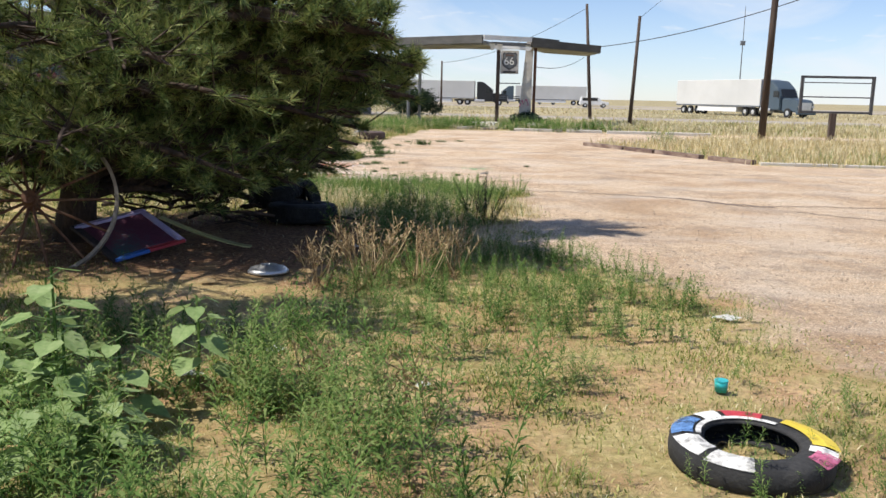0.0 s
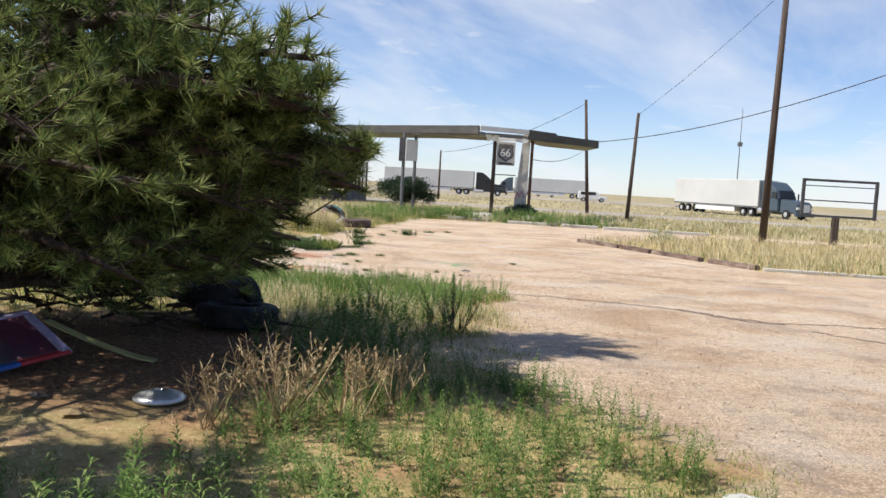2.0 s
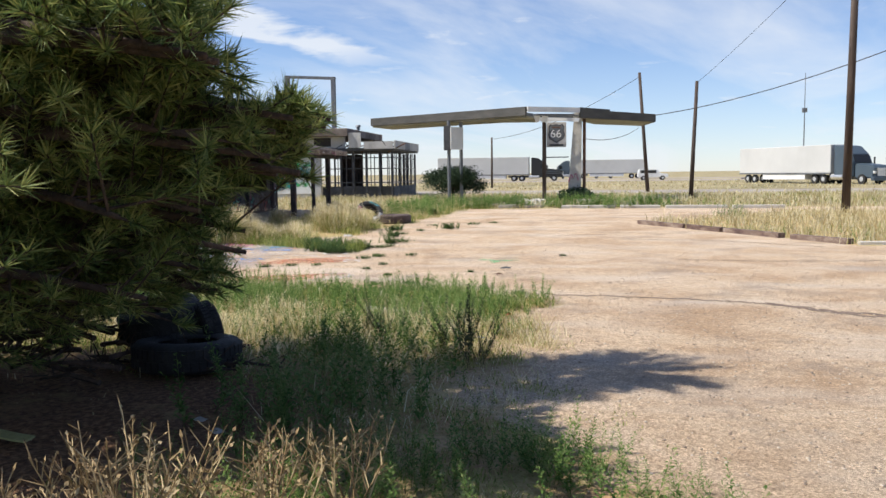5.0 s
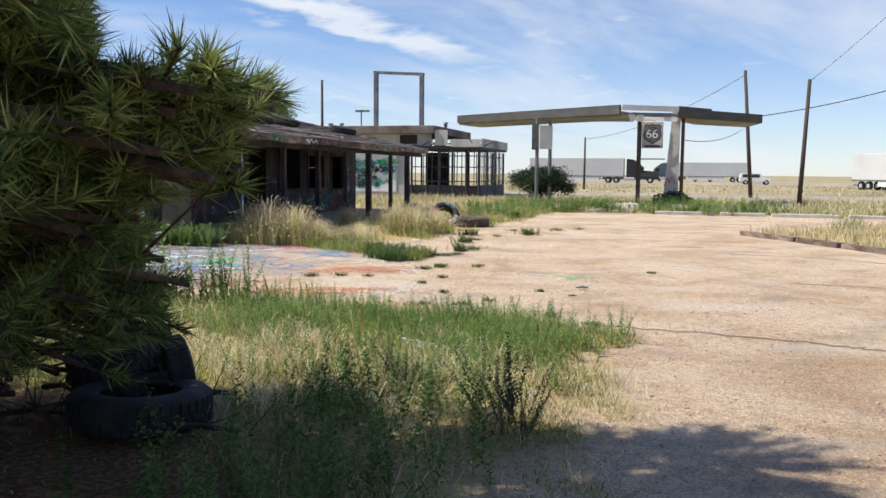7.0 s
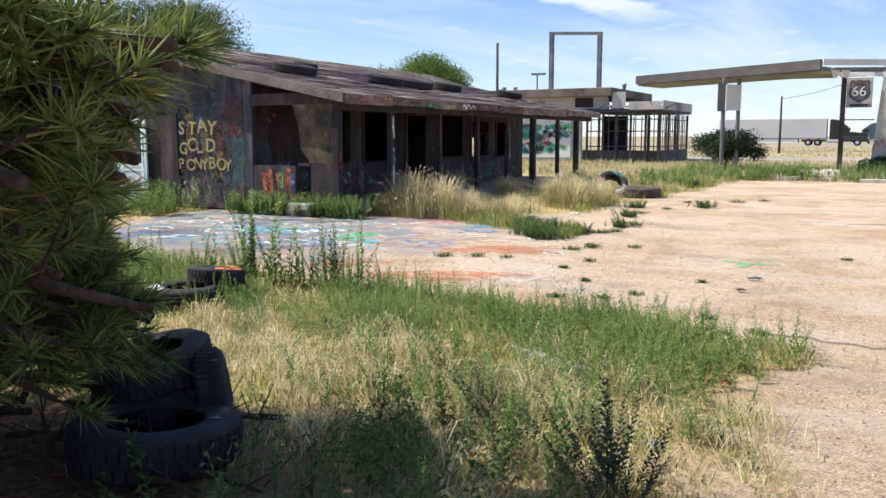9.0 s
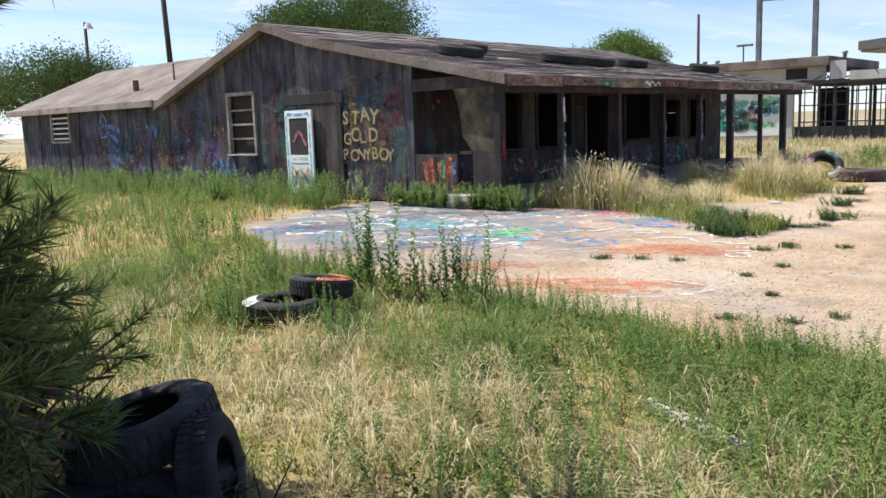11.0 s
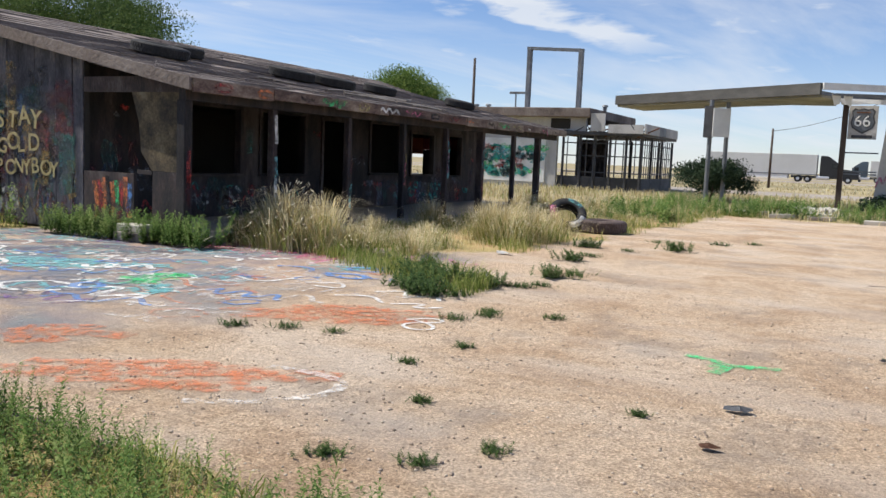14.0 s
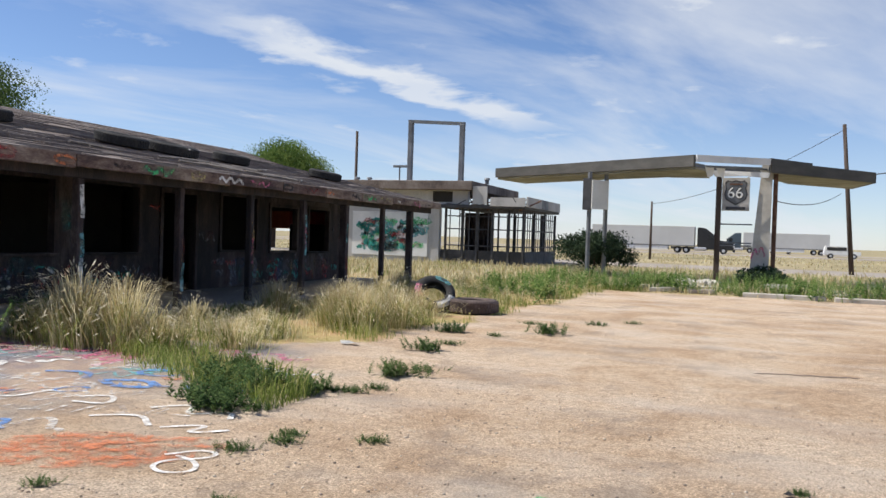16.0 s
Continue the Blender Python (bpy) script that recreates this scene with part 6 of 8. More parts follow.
plant("shade_weeds", LEAFY, sown(230, -0.9, 1.2, 9.3, 12.0, lambda x, y: np.clip((1.0 - x + 0.3 * uneven(x, y, 0.4)) / 0.5, 0, 1) * np.clip((x + 0.9) / 0.7, 0, 1)), 0.2, 0.5, M["weed"], "tangled green weeds in the pine's shade")
plant("house_weeds", LEAFY + FINE, sown(1700, -29.5, -7.6, 20.3, 22.1, lambda x, y: (1 - lot_at(x, y)) * (0.3 + 0.7 * patchy(x, y, 0.9, 15.0, -0.3, 0.3))), 0.3, 0.75, M["weed"], "green weeds along the foot of the house wall")
plant("yard_weeds", LEAFY, sown(3000, -26, -7, 15.5, 21.8, lambda x, y: (1 - np.clip(lot_at(x, y) * 1.8, 0, 1)) * patchy(x, y, 1.1, 25.0, -0.4, 0.3)), 0.22, 0.5, M["weed"], "leafy green weeds in the yard grass")
plant("porch_weeds", LEAFY, sown(500, -9.9, -7.2, 22.6, 23.6, lambda x, y: (x > -7.6) | (y < 22.05) | (x < -20)), 0.3, 0.55, M["weed"], "green weeds at the porch edge")
plant("porch_front_weeds", LEAFY, sown(420, -10.6, -7.2, 21.6, 22.1, lambda x, y: 0.9 + 0 * x), 0.25, 0.5, M["weed"], "green weeds before the porch end")
plant("lot_edge_weeds", LEAFY, sown(3000, -6.5, 7, 32, 43, lambda x, y: (1 - lot_at(x, y)) * patchy(x, y, 1.2, 16.0, 0.0, 0.25)), 0.2, 0.5, M["weed"], "dark green weeds at the lot's far edge")
plant("edge_growth", MOUND, sown(900, -5.5, 6.5, 33, 43, lambda x, y: (1 - lot_at(x, y)) * patchy(x, y, 1.5, 31.0, 0.05, 0.3)), 0.3, 0.6, M["weed"], "rounded dark green growth at the lot's far edge")
plant("station_weeds", LEAFY, sown(2200, -6, 5.5, 40.5, 47, lambda x, y: patchy(x, y, 1.1, 17.0, -0.1, 0.25)), 0.25, 0.6, M["weed"], "dark green weeds before the canopy")
plant("isle_weeds", LEAFY, sown(500, 4, 20, 22.6, 26, lambda x, y: isle(x, y) * patchy(x, y, 1.1, 18.0, 0.0, 0.3)), 0.15, 0.36, M["weed"], "green weeds on the island edge")

# single plants
TALL = [(-4.1, 15.0, 1.05), (-3.95, 15.1, 0.95), (-4.2, 15.1, 0.85), (-3.85, 14.95, 0.7), (-4.3, 14.95, 0.6), (-3.3, 15.25, 0.85), (-3.15, 15.3, 0.8), (-3.4, 15.15, 0.65), (-3.0, 15.15, 0.55), (-3.65, 15.1, 0.5), (-2.75, 15.2, 0.45), (-2.4, 15.15, 0.4), (-1.9, 15.1, 0.36), (-1.3, 15.0, 0.32), (-4.7, 14.9, 0.6), (-5.3, 14.6, 0.75), (-5.6, 14.8, 0.6), (-4.6, 13.9, 0.5), (-4.35, 13.55, 0.5), (-4.15, 13.45, 0.42), (-3.7, 13.75, 0.4), (-3.6, 14.05, 0.42)]
for x, y, h in TALL:
    t = thing("tall_weed", (x, y, 0), "tall leafy green weed with seed spikes", "weed", "tall weeds on the verge")
    n = 9
    pl = np.stack([x + rng.normal(0, 0.12, n), y + rng.normal(0, 0.12, n), np.zeros(n)], 1)
    v, f = scattered(SEEDY + LEAFY[:1], pl, rng.uniform(0, 6.28, n), rng.uniform(0.35, 1.0, n) * h, rng.normal(0, 0.2, (n, 2)), rng)
    tagged(link("growth", mesh_from("growth", v, f), M["weed"], t), kind="stuff")
for x, y, h in ((0.9, 11.5, 0.66), (0.72, 11.6, 0.5), (0.05, 12.1, 0.45), (-0.15, 12.3, 0.42), (0.95, 11.25, 0.42)):
    t = thing("seed_weed", (x, y, 0), "dark weed with dense seed heads", "weed", "dark seed weeds")
    n = 9
    pl = np.stack([x + rng.normal(0, 0.06, n), y + rng.normal(0, 0.06, n), np.zeros(n)], 1)
    v, f = scattered(SEEDY, pl, rng.uniform(0, 6.28, n), rng.uniform(0.55, 1.0, n) * h, rng.normal(0, 0.3, (n, 2)), rng)
    tagged(link("growth", mesh_from("growth", v, f), M["darkweed"], t), kind="stuff")


def dead_weed(x, y, h, n, seed, spread):
    r = random.Random(seed)
    t = thing("dead_weed", (x, y, 0), "dry brown branching dead weed", "weed", "dead weeds")
    bm = bmesh.new()
    for i in range(n):
        a, out = r.uniform(0, 6.28), r.uniform(0.2, 1.0) * spread
        p0 = Vector((x + r.uniform(-0.08, 0.08), y + r.uniform(-0.08, 0.08), 0))
        p1 = p0 + Vector((math.cos(a) * out * 0.5, math.sin(a) * out * 0.5, h * r.uniform(0.35, 0.5)))
        p2 = p1 + Vector((math.cos(a) * out * 0.4, math.sin(a) * out * 0.4, h * r.uniform(0.3, 0.5)))
        tube(bm, [p0, p1, p2], [0.006, 0.004, 0.002], 4)
        for k in range(9):
            q = p1.lerp(p2, k / 9)
            d = Vector((r.uniform(-1, 1), r.uniform(-1, 1), r.uniform(0.3, 1.4))).normalized() * r.uniform(0.03, 0.1)
            rod(bm, q, q + d, 0.003, 0.002, 3)
            s = d.cross(Vector((r.random(), r.random(), r.random()))).normalized() * 0.009
            e = q + d
            bm.faces.new([bm.verts.new(c) for c in (e - s, e + d * 0.25, e + s, e - d * 0.15)])
    tagged(part("growth", bm, M["twig"], t), kind="stuff")


dead_weed(0.1, 7.7, 0.6, 34, 1, 0.45)
dead_weed(0.5, 7.95, 0.5, 22, 2, 0.35)
dead_weed(0.75, 8.3, 0.45, 16, 3, 0.3)
dead_weed(-0.3, 7.6, 0.45, 14, 4, 0.35)
dead_weed(0.3, 5.2, 0.3, 10, 5, 0.15)
dead_weed(0.75, 5.0, 0.32, 10, 6, 0.15)


def clump(x, y, h, n, seed, wide=0.22):
    """A tussock of tall grass with pale seed heads."""
    r = np.random.default_rng(seed)
    t = thing("grass_tussock", (x, y, 0), "tall tan and green grass tussock with feathery seed heads", "grass", "grass tussocks by the porch")
    for kind, count, mat in (("green_grass", n // 2, M["grass"]), ("dry_grass", n // 2, M["straw"])):
        a, d = r.uniform(0, 6.28, count), np.abs(r.normal(0, wide, count))
        pl = np.stack([x + np.cos(a) * d, y + np.sin(a) * d, np.zeros(count)], 1)
        hh = h * r.uniform(0.5, 1.0, count) * (0.7 if kind == "green_grass" else 1.0) * np.clip(1.1 - 0.9 * d, 0.45, 1)
        side = np.stack([-np.sin(a), np.cos(a), np.zeros(count)], 1) * 0.0028
        turn = a + r.normal(0, 0.7, count)
        out = np.stack([np.cos(turn), np.sin(turn), np.zeros(count)], 1) * (hh * r.uniform(0.05, 0.55, count) + 0.55 * d / wide * 0.5 * hh)[:, None]
        upw = np.stack([np.zeros(count), np.zeros(count), hh], 1)
        fall = (np.linalg.norm(out, axis=1) / hh)[:, None]
        low, mid, tip = pl + out * 0.12 + upw * 0.42, pl + out * 0.46 + upw * 0.82, pl + out + upw * (1.0 - 0.38 * fall)
        v = np.stack([pl - side, pl + side, low + side, low - side, mid + side * 0.8, mid - side * 0.8, tip], 1).reshape(-1, 3)
        f = (np.array([[0, 1, 2], [0, 2, 3], [3, 2, 4], [3, 4, 5], [5, 4, 6]])[None] + (np.arange(count) * 7)[:, None, None]).reshape(-1, 3)
        tagged(link(kind, mesh_from(kind, v, f), mat, t), kind="stuff")
        if kind == "dry_grass":
            pick = r.uniform(0, 1, count) < 0.35
            e, o = tip[pick], (tip - mid)[pick] * 0.40
            s = side[pick] * 2.8
            v = np.stack([e - o * 0.4, e + s, e + o, e - s], 1).reshape(-1, 3)
            f = (np.array([[0, 1, 2], [0, 2, 3]])[None] + (np.arange(len(e)) * 4)[:, None, None]).reshape(-1, 3)
            tagged(link("seed_spray", mesh_from("seed_spray", v, f), M["plume"], t), kind="stuff")


for i, (x, y, h) in enumerate(((-6.5, 22.7, 1.15), (-6.0, 22.9, 1.1), (-6.9, 23.0, 1.1), (-5.5, 22.9, 0.6), (-7.3, 22.9, 0.6), (-4.9, 23.6, 0.5), (-4.4, 26.1, 0.95), (-4.9, 26.5, 0.9), (-4.2, 27.0, 0.85), (-5.2, 24.6, 0.55), (-6.2, 24.5, 0.6), (-5.6, 28.2, 0.85), (-6.6, 27.4, 0.8), (-6.0, 30.5, 0.8), (-5.0, 31.5, 0.75), (-6.8, 33.5, 0.8), (-4.6, 29.0, 0.7), (-5.4, 34.5, 0.7))):
    clump(x, y, h * 0.95, 1100, 40 + i, 0.26)

TUFTS = [(-2.15, 23.1, 0.34), (-2.16, 21.9, 0.26), (-2.48, 21.65, 0.24), (-1.89, 19.75, 0.24), (-1.95, 19.95, 0.2), (-1.34, 20.05, 0.2), (-2.66, 25.4, 0.3), (-3.2, 26.8, 0.36), (-1.75, 27.5, 0.4), (-2.4, 26.7, 0.26), (-2.95, 20.5, 0.42), (-3.25, 20.75, 0.46), (-2.65, 20.6, 0.3), (-2.65, 21.25, 0.3), (-2.3, 21.65, 0.3), (-2.3, 22.7, 0.4), (-2.06, 19.42, 0.26), (-2.75, 24.7, 0.36), (-3.2, 21.4, 0.55), (-3.6, 21.5, 0.5), (-2.7, 21.5, 0.4), (-1.5, 18.45, 0.14), (-1.6, 17.78, 0.15), (-1.07, 17.0, 0.12), (-3.0, 18.2, 0.22), (-3.4, 18.0, 0.24), (-2.6, 18.3, 0.16), (0.1, 17.48, 0.11), (-0.36, 16.45, 0.15), (-1.05, 15.95, 0.2), (1.45, 20.05, 0.10), (-0.6, 16.1, 0.16), (0.5, 15.6, 0.16), (1.0, 15.2, 0.18), (-1.3, 29.3, 0.34), (-0.8, 30.0, 0.3), (-2.4, 28.8, 0.3), (-3.9, 22.2, 0.45)]
for i, (x, y, s) in enumerate(TUFTS):
    s *= 0.62 if s > 0.3 else 0.5
    t = thing("weed_tuft", (x, y, 0), "low green weed tuft growing through gravel", "weed", "weed tufts on the lot")
    n = 46
    pl = np.stack([x + rng.normal(0, s * 0.5, n), y + rng.normal(0, s * 0.45, n), np.zeros(n)], 1)
    v, f = scattered(MOUND, pl, rng.uniform(0, 6.28, n), rng.uniform(0.5, 1.0, n) * (0.03 + s * (0.26 if s < 0.22 else 0.62)), rng.normal(0, 0.55, (n, 2)), rng)
    tagged(link("foliage", mesh_from("foliage", v, f), M["lotweed"], t), kind="stuff")


def broad_plant(x, y, h, n, size, seed):
    """A sunflower-like plant with heart-shaped leaves."""
    r = random.Random(seed)
    t = thing("broadleaf_plant", (x, y, 0), "pale green broad-leaved wild sunflower plant", "plant", "broad-leaved plants")
    part("stem", tube(bmesh.new(), [(x, y, 0), (x + 0.02, y, h * 0.5), (x, y + 0.03, h)], [0.011, 0.009, 0.005], 6), M["weed"], t)
    for i in range(n):
        u = 0.2 + 0.8 * i / n
        a = i * 2.4 + r.uniform(-0.4, 0.4)
        s = size * (1.15 - 0.5 * u) * r.uniform(0.8, 1.15)
        d = Vector((math.cos(a), math.sin(a), 0))
        w = Vector((-d.y, d.x, 0))
        root = Vector((x, y, h * u))
        st = root + d * s * 0.7 + Vector((0, 0, s * 0.25))
        bm = bmesh.new()
        rod(bm, root, st, 0.004, 0.003, 4)
        tilt = r.uniform(-0.75, -0.15)
        prof = [(0.0, 0.0), (-0.10, 0.30), (0.15, 0.46), (0.5, 0.36), (0.8, 0.15), (1.0, 0.0)]
        mid = [bm.verts.new(st + d * (p * s) + Vector((0, 0, p * s * tilt))) for p, q in prof]
        for sg in (1, -1):
            edge = [bm.verts.new(st + d * (p * s) + w * sg * q * s + Vector((0, 0, p * s * tilt + 0.10 * q * s))) for p, q in prof[1:-1]]
            ring = [mid[0]] + edge + [mid[-1]]
            for k in range(len(prof) - 1):
                quad = [mid[k], ring[k], ring[k + 1], mid[k + 1]]
                quad = [q for j, q in enumerate(quad) if q not in quad[:j]]
                bm.faces.new(quad if sg > 0 else quad[::-1])
        part("leaf", bm, M["broadleaf"], t)


for i, (x, y, h) in enumerate(((-0.85, 4.75, 0.72), (-1.0, 4.95, 0.62), (-0.7, 4.55, 0.5), (-0.55, 4.75, 0.42), (-0.95, 4.45, 0.45), (-0.35, 5.2, 0.5), (-0.6, 4.2, 0.3), (-1.2, 4.7, 0.55), (-0.4, 4.35, 0.28))):
    broad_plant(x, y, h, 12, 0.16, 70 + i)

# ---- gravel, cracks and paint on the lot ----
pebble = bmesh.new()
bmesh.ops.create_cube(pebble, size=1.6)
for v in pebble.verts:
    v.co.x += 0.3 * v.co.y * v.co.z
for v in pebble.verts:
    v.co.z *= 0.6
PEB = [template(pebble)]
gp = sown(34000, -3.5, 8, 6, 23, lambda x, y: lot_at(x, y) * np.clip(1.4 - (y - 6) / 16, 0.2, 1))
v, f = scattered(PEB, gp + np.array([0, 0, 0.006]), rng.uniform(0, 6, len(gp)), rng.uniform(0.0, 1.0, len(gp)) ** 3 * 0.008 + 0.003, np.zeros((len(gp), 2)), rng)
tagged(link("gravel", mesh_from("gravel", v, f), M["stone"]), "loose pale gravel on the lot", "gravel", kind="stuff")


def on_ground(u, v, w):
    return Vector((u, v, float(height_at(np.array(u), np.array(v))) + w))


def crack(pts, width, seed):
    r = random.Random(seed)
    line = []
    for (xa, ya), (xb, yb) in zip(pts, pts[1:]):
        for k in range(14):
            line.append((xa + (xb - xa) * k / 14 + r.uniform(-0.06, 0.06), ya + (yb - ya) * k / 14 + r.uniform(-0.06, 0.06)))
    part("crack", ribbon(line, width, 0.004, on_ground), M["soil"], ground)


crack([(0.9, 15.3), (3.0, 15.0), (3.9, 14.6), (4.6, 13.9), (5.6, 14.1), (6.8, 14.25), (9, 14.0)], 0.06, 1)
crack([(3.8, 14.7), (4.4, 14.2), (5.1, 13.8)], 0.10, 2)
crack([(3.4, 19.5), (5.0, 19.3), (7.5, 19.6)], 0.04, 3)
crack([(2.5, 24.0), (4.5, 23.6), (6.5, 22.0)], 0.05, 4)
crack([(5.2, 13.4), (6.4, 12.6), (7.6, 12.3)], 0.05, 5)
crack([(1.2, 25.0), (2.4, 25.3)], 0.07, 6)

tags = np.random.default_rng(31)
for i in range(330):
    px, py = tags.uniform(-10.8, -2.6), tags.uniform(17.6, 23.2)
    if slab_at(np.array(px), np.array(py)) < 0.35:
        continue
    far = px < -5.5
    col = ("chalk", "aqua", "white", "grey", "blue", "aqua", "white", "purple", "grey", "chalk")[int(tags.integers(0, 10))] if far else ("chalk", "chalk", "blue", "aqua", "rubbed", "chalk")[int(tags.integers(0, 6))]
    if py > 21.9 and px > -9:
        col = ("pink", "chalk", "pink")[int(tags.integers(0, 3))]
    ang = tags.uniform(-0.35, 0.9)
    c, s = math.cos(ang), math.sin(ang)
    pts = [(px + p * c - q * s, py + p * s + q * c) for p, q in wiggle(tags, tags.uniform(0.5, 1.5), int(tags.integers(0, 3)))]
    part("graffiti", ribbon(pts, tags.uniform(0.03, 0.09), 0.004 + 0.00002 * i, on_ground), PAINT[col], ground)


def patch(cx, cy, w, d, ang, col, n, seed):
    """A scrubbed patch of spray paint, laid on in strokes."""
    r = random.Random(seed)
    c, s = math.cos(ang), math.sin(ang)
    for i in range(n):
        q = (i / max(1, n - 1) - 0.5) * d
        l = w * r.uniform(0.55, 1.0) * math.sqrt(max(0.1, 1 - (2 * q / d) ** 2 * 0.8))
        o = r.uniform(-0.15, 0.15) * w
        line = [(o + (k / 8 - 0.5) * l, q + r.uniform(-0.05, 0.05)) for k in range(9)]
        part("graffiti", ribbon([(cx + p * c - t * s, cy + p * s + t * c) for p, t in line], d / n * 1.7, 0.0075 + 0.0002 * i, on_ground), PAINT[col], ground)


def scrawl(x, y, ang, height, count, width, col, seed):
    """A row of short sprayed bars where the writing is past reading."""
    r = random.Random(seed)
    c, s = math.cos(ang), math.sin(ang)
    u = 0.0
    for k in range(count):
        w = height * r.uniform(0.45, 0.8)
        for stroke_pts in r.choice(([[(0, 0), (0.5, 0.9)], [(0.6, 0.1), (0.9, 0.8)]], [[(0, 0.5), (0.9, 0.6)], [(0.1, 0.1), (0.8, 0.0)]], [[(0, 0.9), (0.4, 0.2)], [(0.3, 0.5), (0.9, 0.45)]], [[(0.0, 0.2), (0.9, 0.3)]], [[(0.1, 0.9), (0.7, 0.1)], [(0.2, 0.2), (0.6, 0.15)]])):
            pts = [(x + (u + p * w) * c - q * height * s, y + (u + p * w) * s + q * height * c) for p, q in stroke_pts]
            part("graffiti", ribbon(pts, width * r.uniform(0.8, 1.2), 0.0112 + 0.0001 * k, on_ground), PAINT[col], ground)
        u += w * 1.35


scrawl(-4.4, 19.55, 0.36, 0.30, 8, 0.036, "chalk", 1)
scrawl(-4.9, 20.1, 0.36, 0.26, 9, 0.034, "chalk", 2)
scrawl(-4.3, 20.75, 0.30, 0.24, 6, 0.04, "blue", 3)
scrawl(-5.2, 21.7, 0.25, 0.34, 7, 0.045, "chalk", 4)
scrawl(-7.6, 21.2, 0.3, 0.4, 7, 0.05, "chalk", 5)
scrawl(-8.6, 20.1, 0.4, 0.38, 6, 0.05, "chalk", 6)
scrawl(-9.6, 19.3, 0.4, 0.36, 5, 0.05, "aqua", 7)
scrawl(-7.4, 22.5, 0.2, 0.36, 6, 0.07, "pink", 8)
patch(-3.0, 18.95, 2.0, 0.75, 0.55, "rubbed", 9, 1)
patch(-2.75, 16.55, 2.1, 0.6, 0.5, "rubbed", 8, 2)
patch(-4.3, 16.9, 1.4, 0.4, 0.5, "rubbed", 3, 3)
patch(-5.7, 19.4, 0.9, 0.5, 0.6, "green", 3, 4)
patch(-5.2, 18.9, 0.5, 0.3, 0.8, "aqua", 2, 5)
patch(-7.5, 19.5, 2.6, 0.5, 0.5, "aqua", 3, 6)
patch(-9.0, 18.7, 2.2, 0.6, 0.4, "grey", 3, 7)
patch(-8.0, 21.2, 3.0, 0.7, 0.3, "grey", 3, 8)
for pts, w, col in (
    ([(-2.38, 19.1), (-2.25, 19.3), (-2.08, 19.28), (-2.1, 19.12), (-2.28, 19.02), (-2.3, 18.85), (-2.12, 18.75), (-1.98, 18.88), (-2.1, 19.05), (-2.3, 19.12)], 0.035, "white"),
    ([(0.02, 19.28), (0.22, 19.22), (0.36, 19.1), (0.34, 18.95), (0.30, 18.78)], 0.10, "green"), ([(0.32, 19.1), (0.5, 19.16), (0.72, 19.2)], 0.09, "green"), ([(0.22, 19.0), (0.4, 19.1), (0.52, 19.12)], 0.09, "green"),
    ([(-3.4, 20.2), (-3.15, 20.5), (-3.0, 20.1), (-2.75, 20.4), (-2.6, 20.15)], 0.05, "white"), ([(-4.3, 20.2), (-4.0, 20.5), (-3.75, 20.15), (-4.1, 20.1)], 0.05, "white"),
    ([(-3.6, 19.75), (-3.3, 20.0), (-3.0, 19.7)], 0.05, "white"), ([(-2.9, 19.7), (-2.6, 19.95), (-2.65, 19.6), (-2.4, 19.85)], 0.05, "white"), ([(-5.2, 20.1), (-4.7, 19.9), (-4.6, 20.4)], 0.05, "white"),
    ([(-4.6, 21.0), (-4.2, 21.2), (-3.9, 20.9), (-4.3, 20.8), (-4.6, 21.0)], 0.10, "blue"), ([(-5.4, 21.1), (-5.0, 21.3), (-4.8, 21.0)], 0.08, "blue"),
    ([(-2.2, 16.2), (-1.75, 16.5), (-1.55, 16.9), (-1.8, 17.15), (-2.3, 17.1)], 0.09, "chalk"), ([(-4.0, 22.2), (-3.6, 22.4), (-3.3, 22.1), (-3.0, 22.3)], 0.08, "white"),
):
    part("graffiti", ribbon(pts, w, 0.010, on_ground), PAINT[col], ground)

# ---- tyres ----

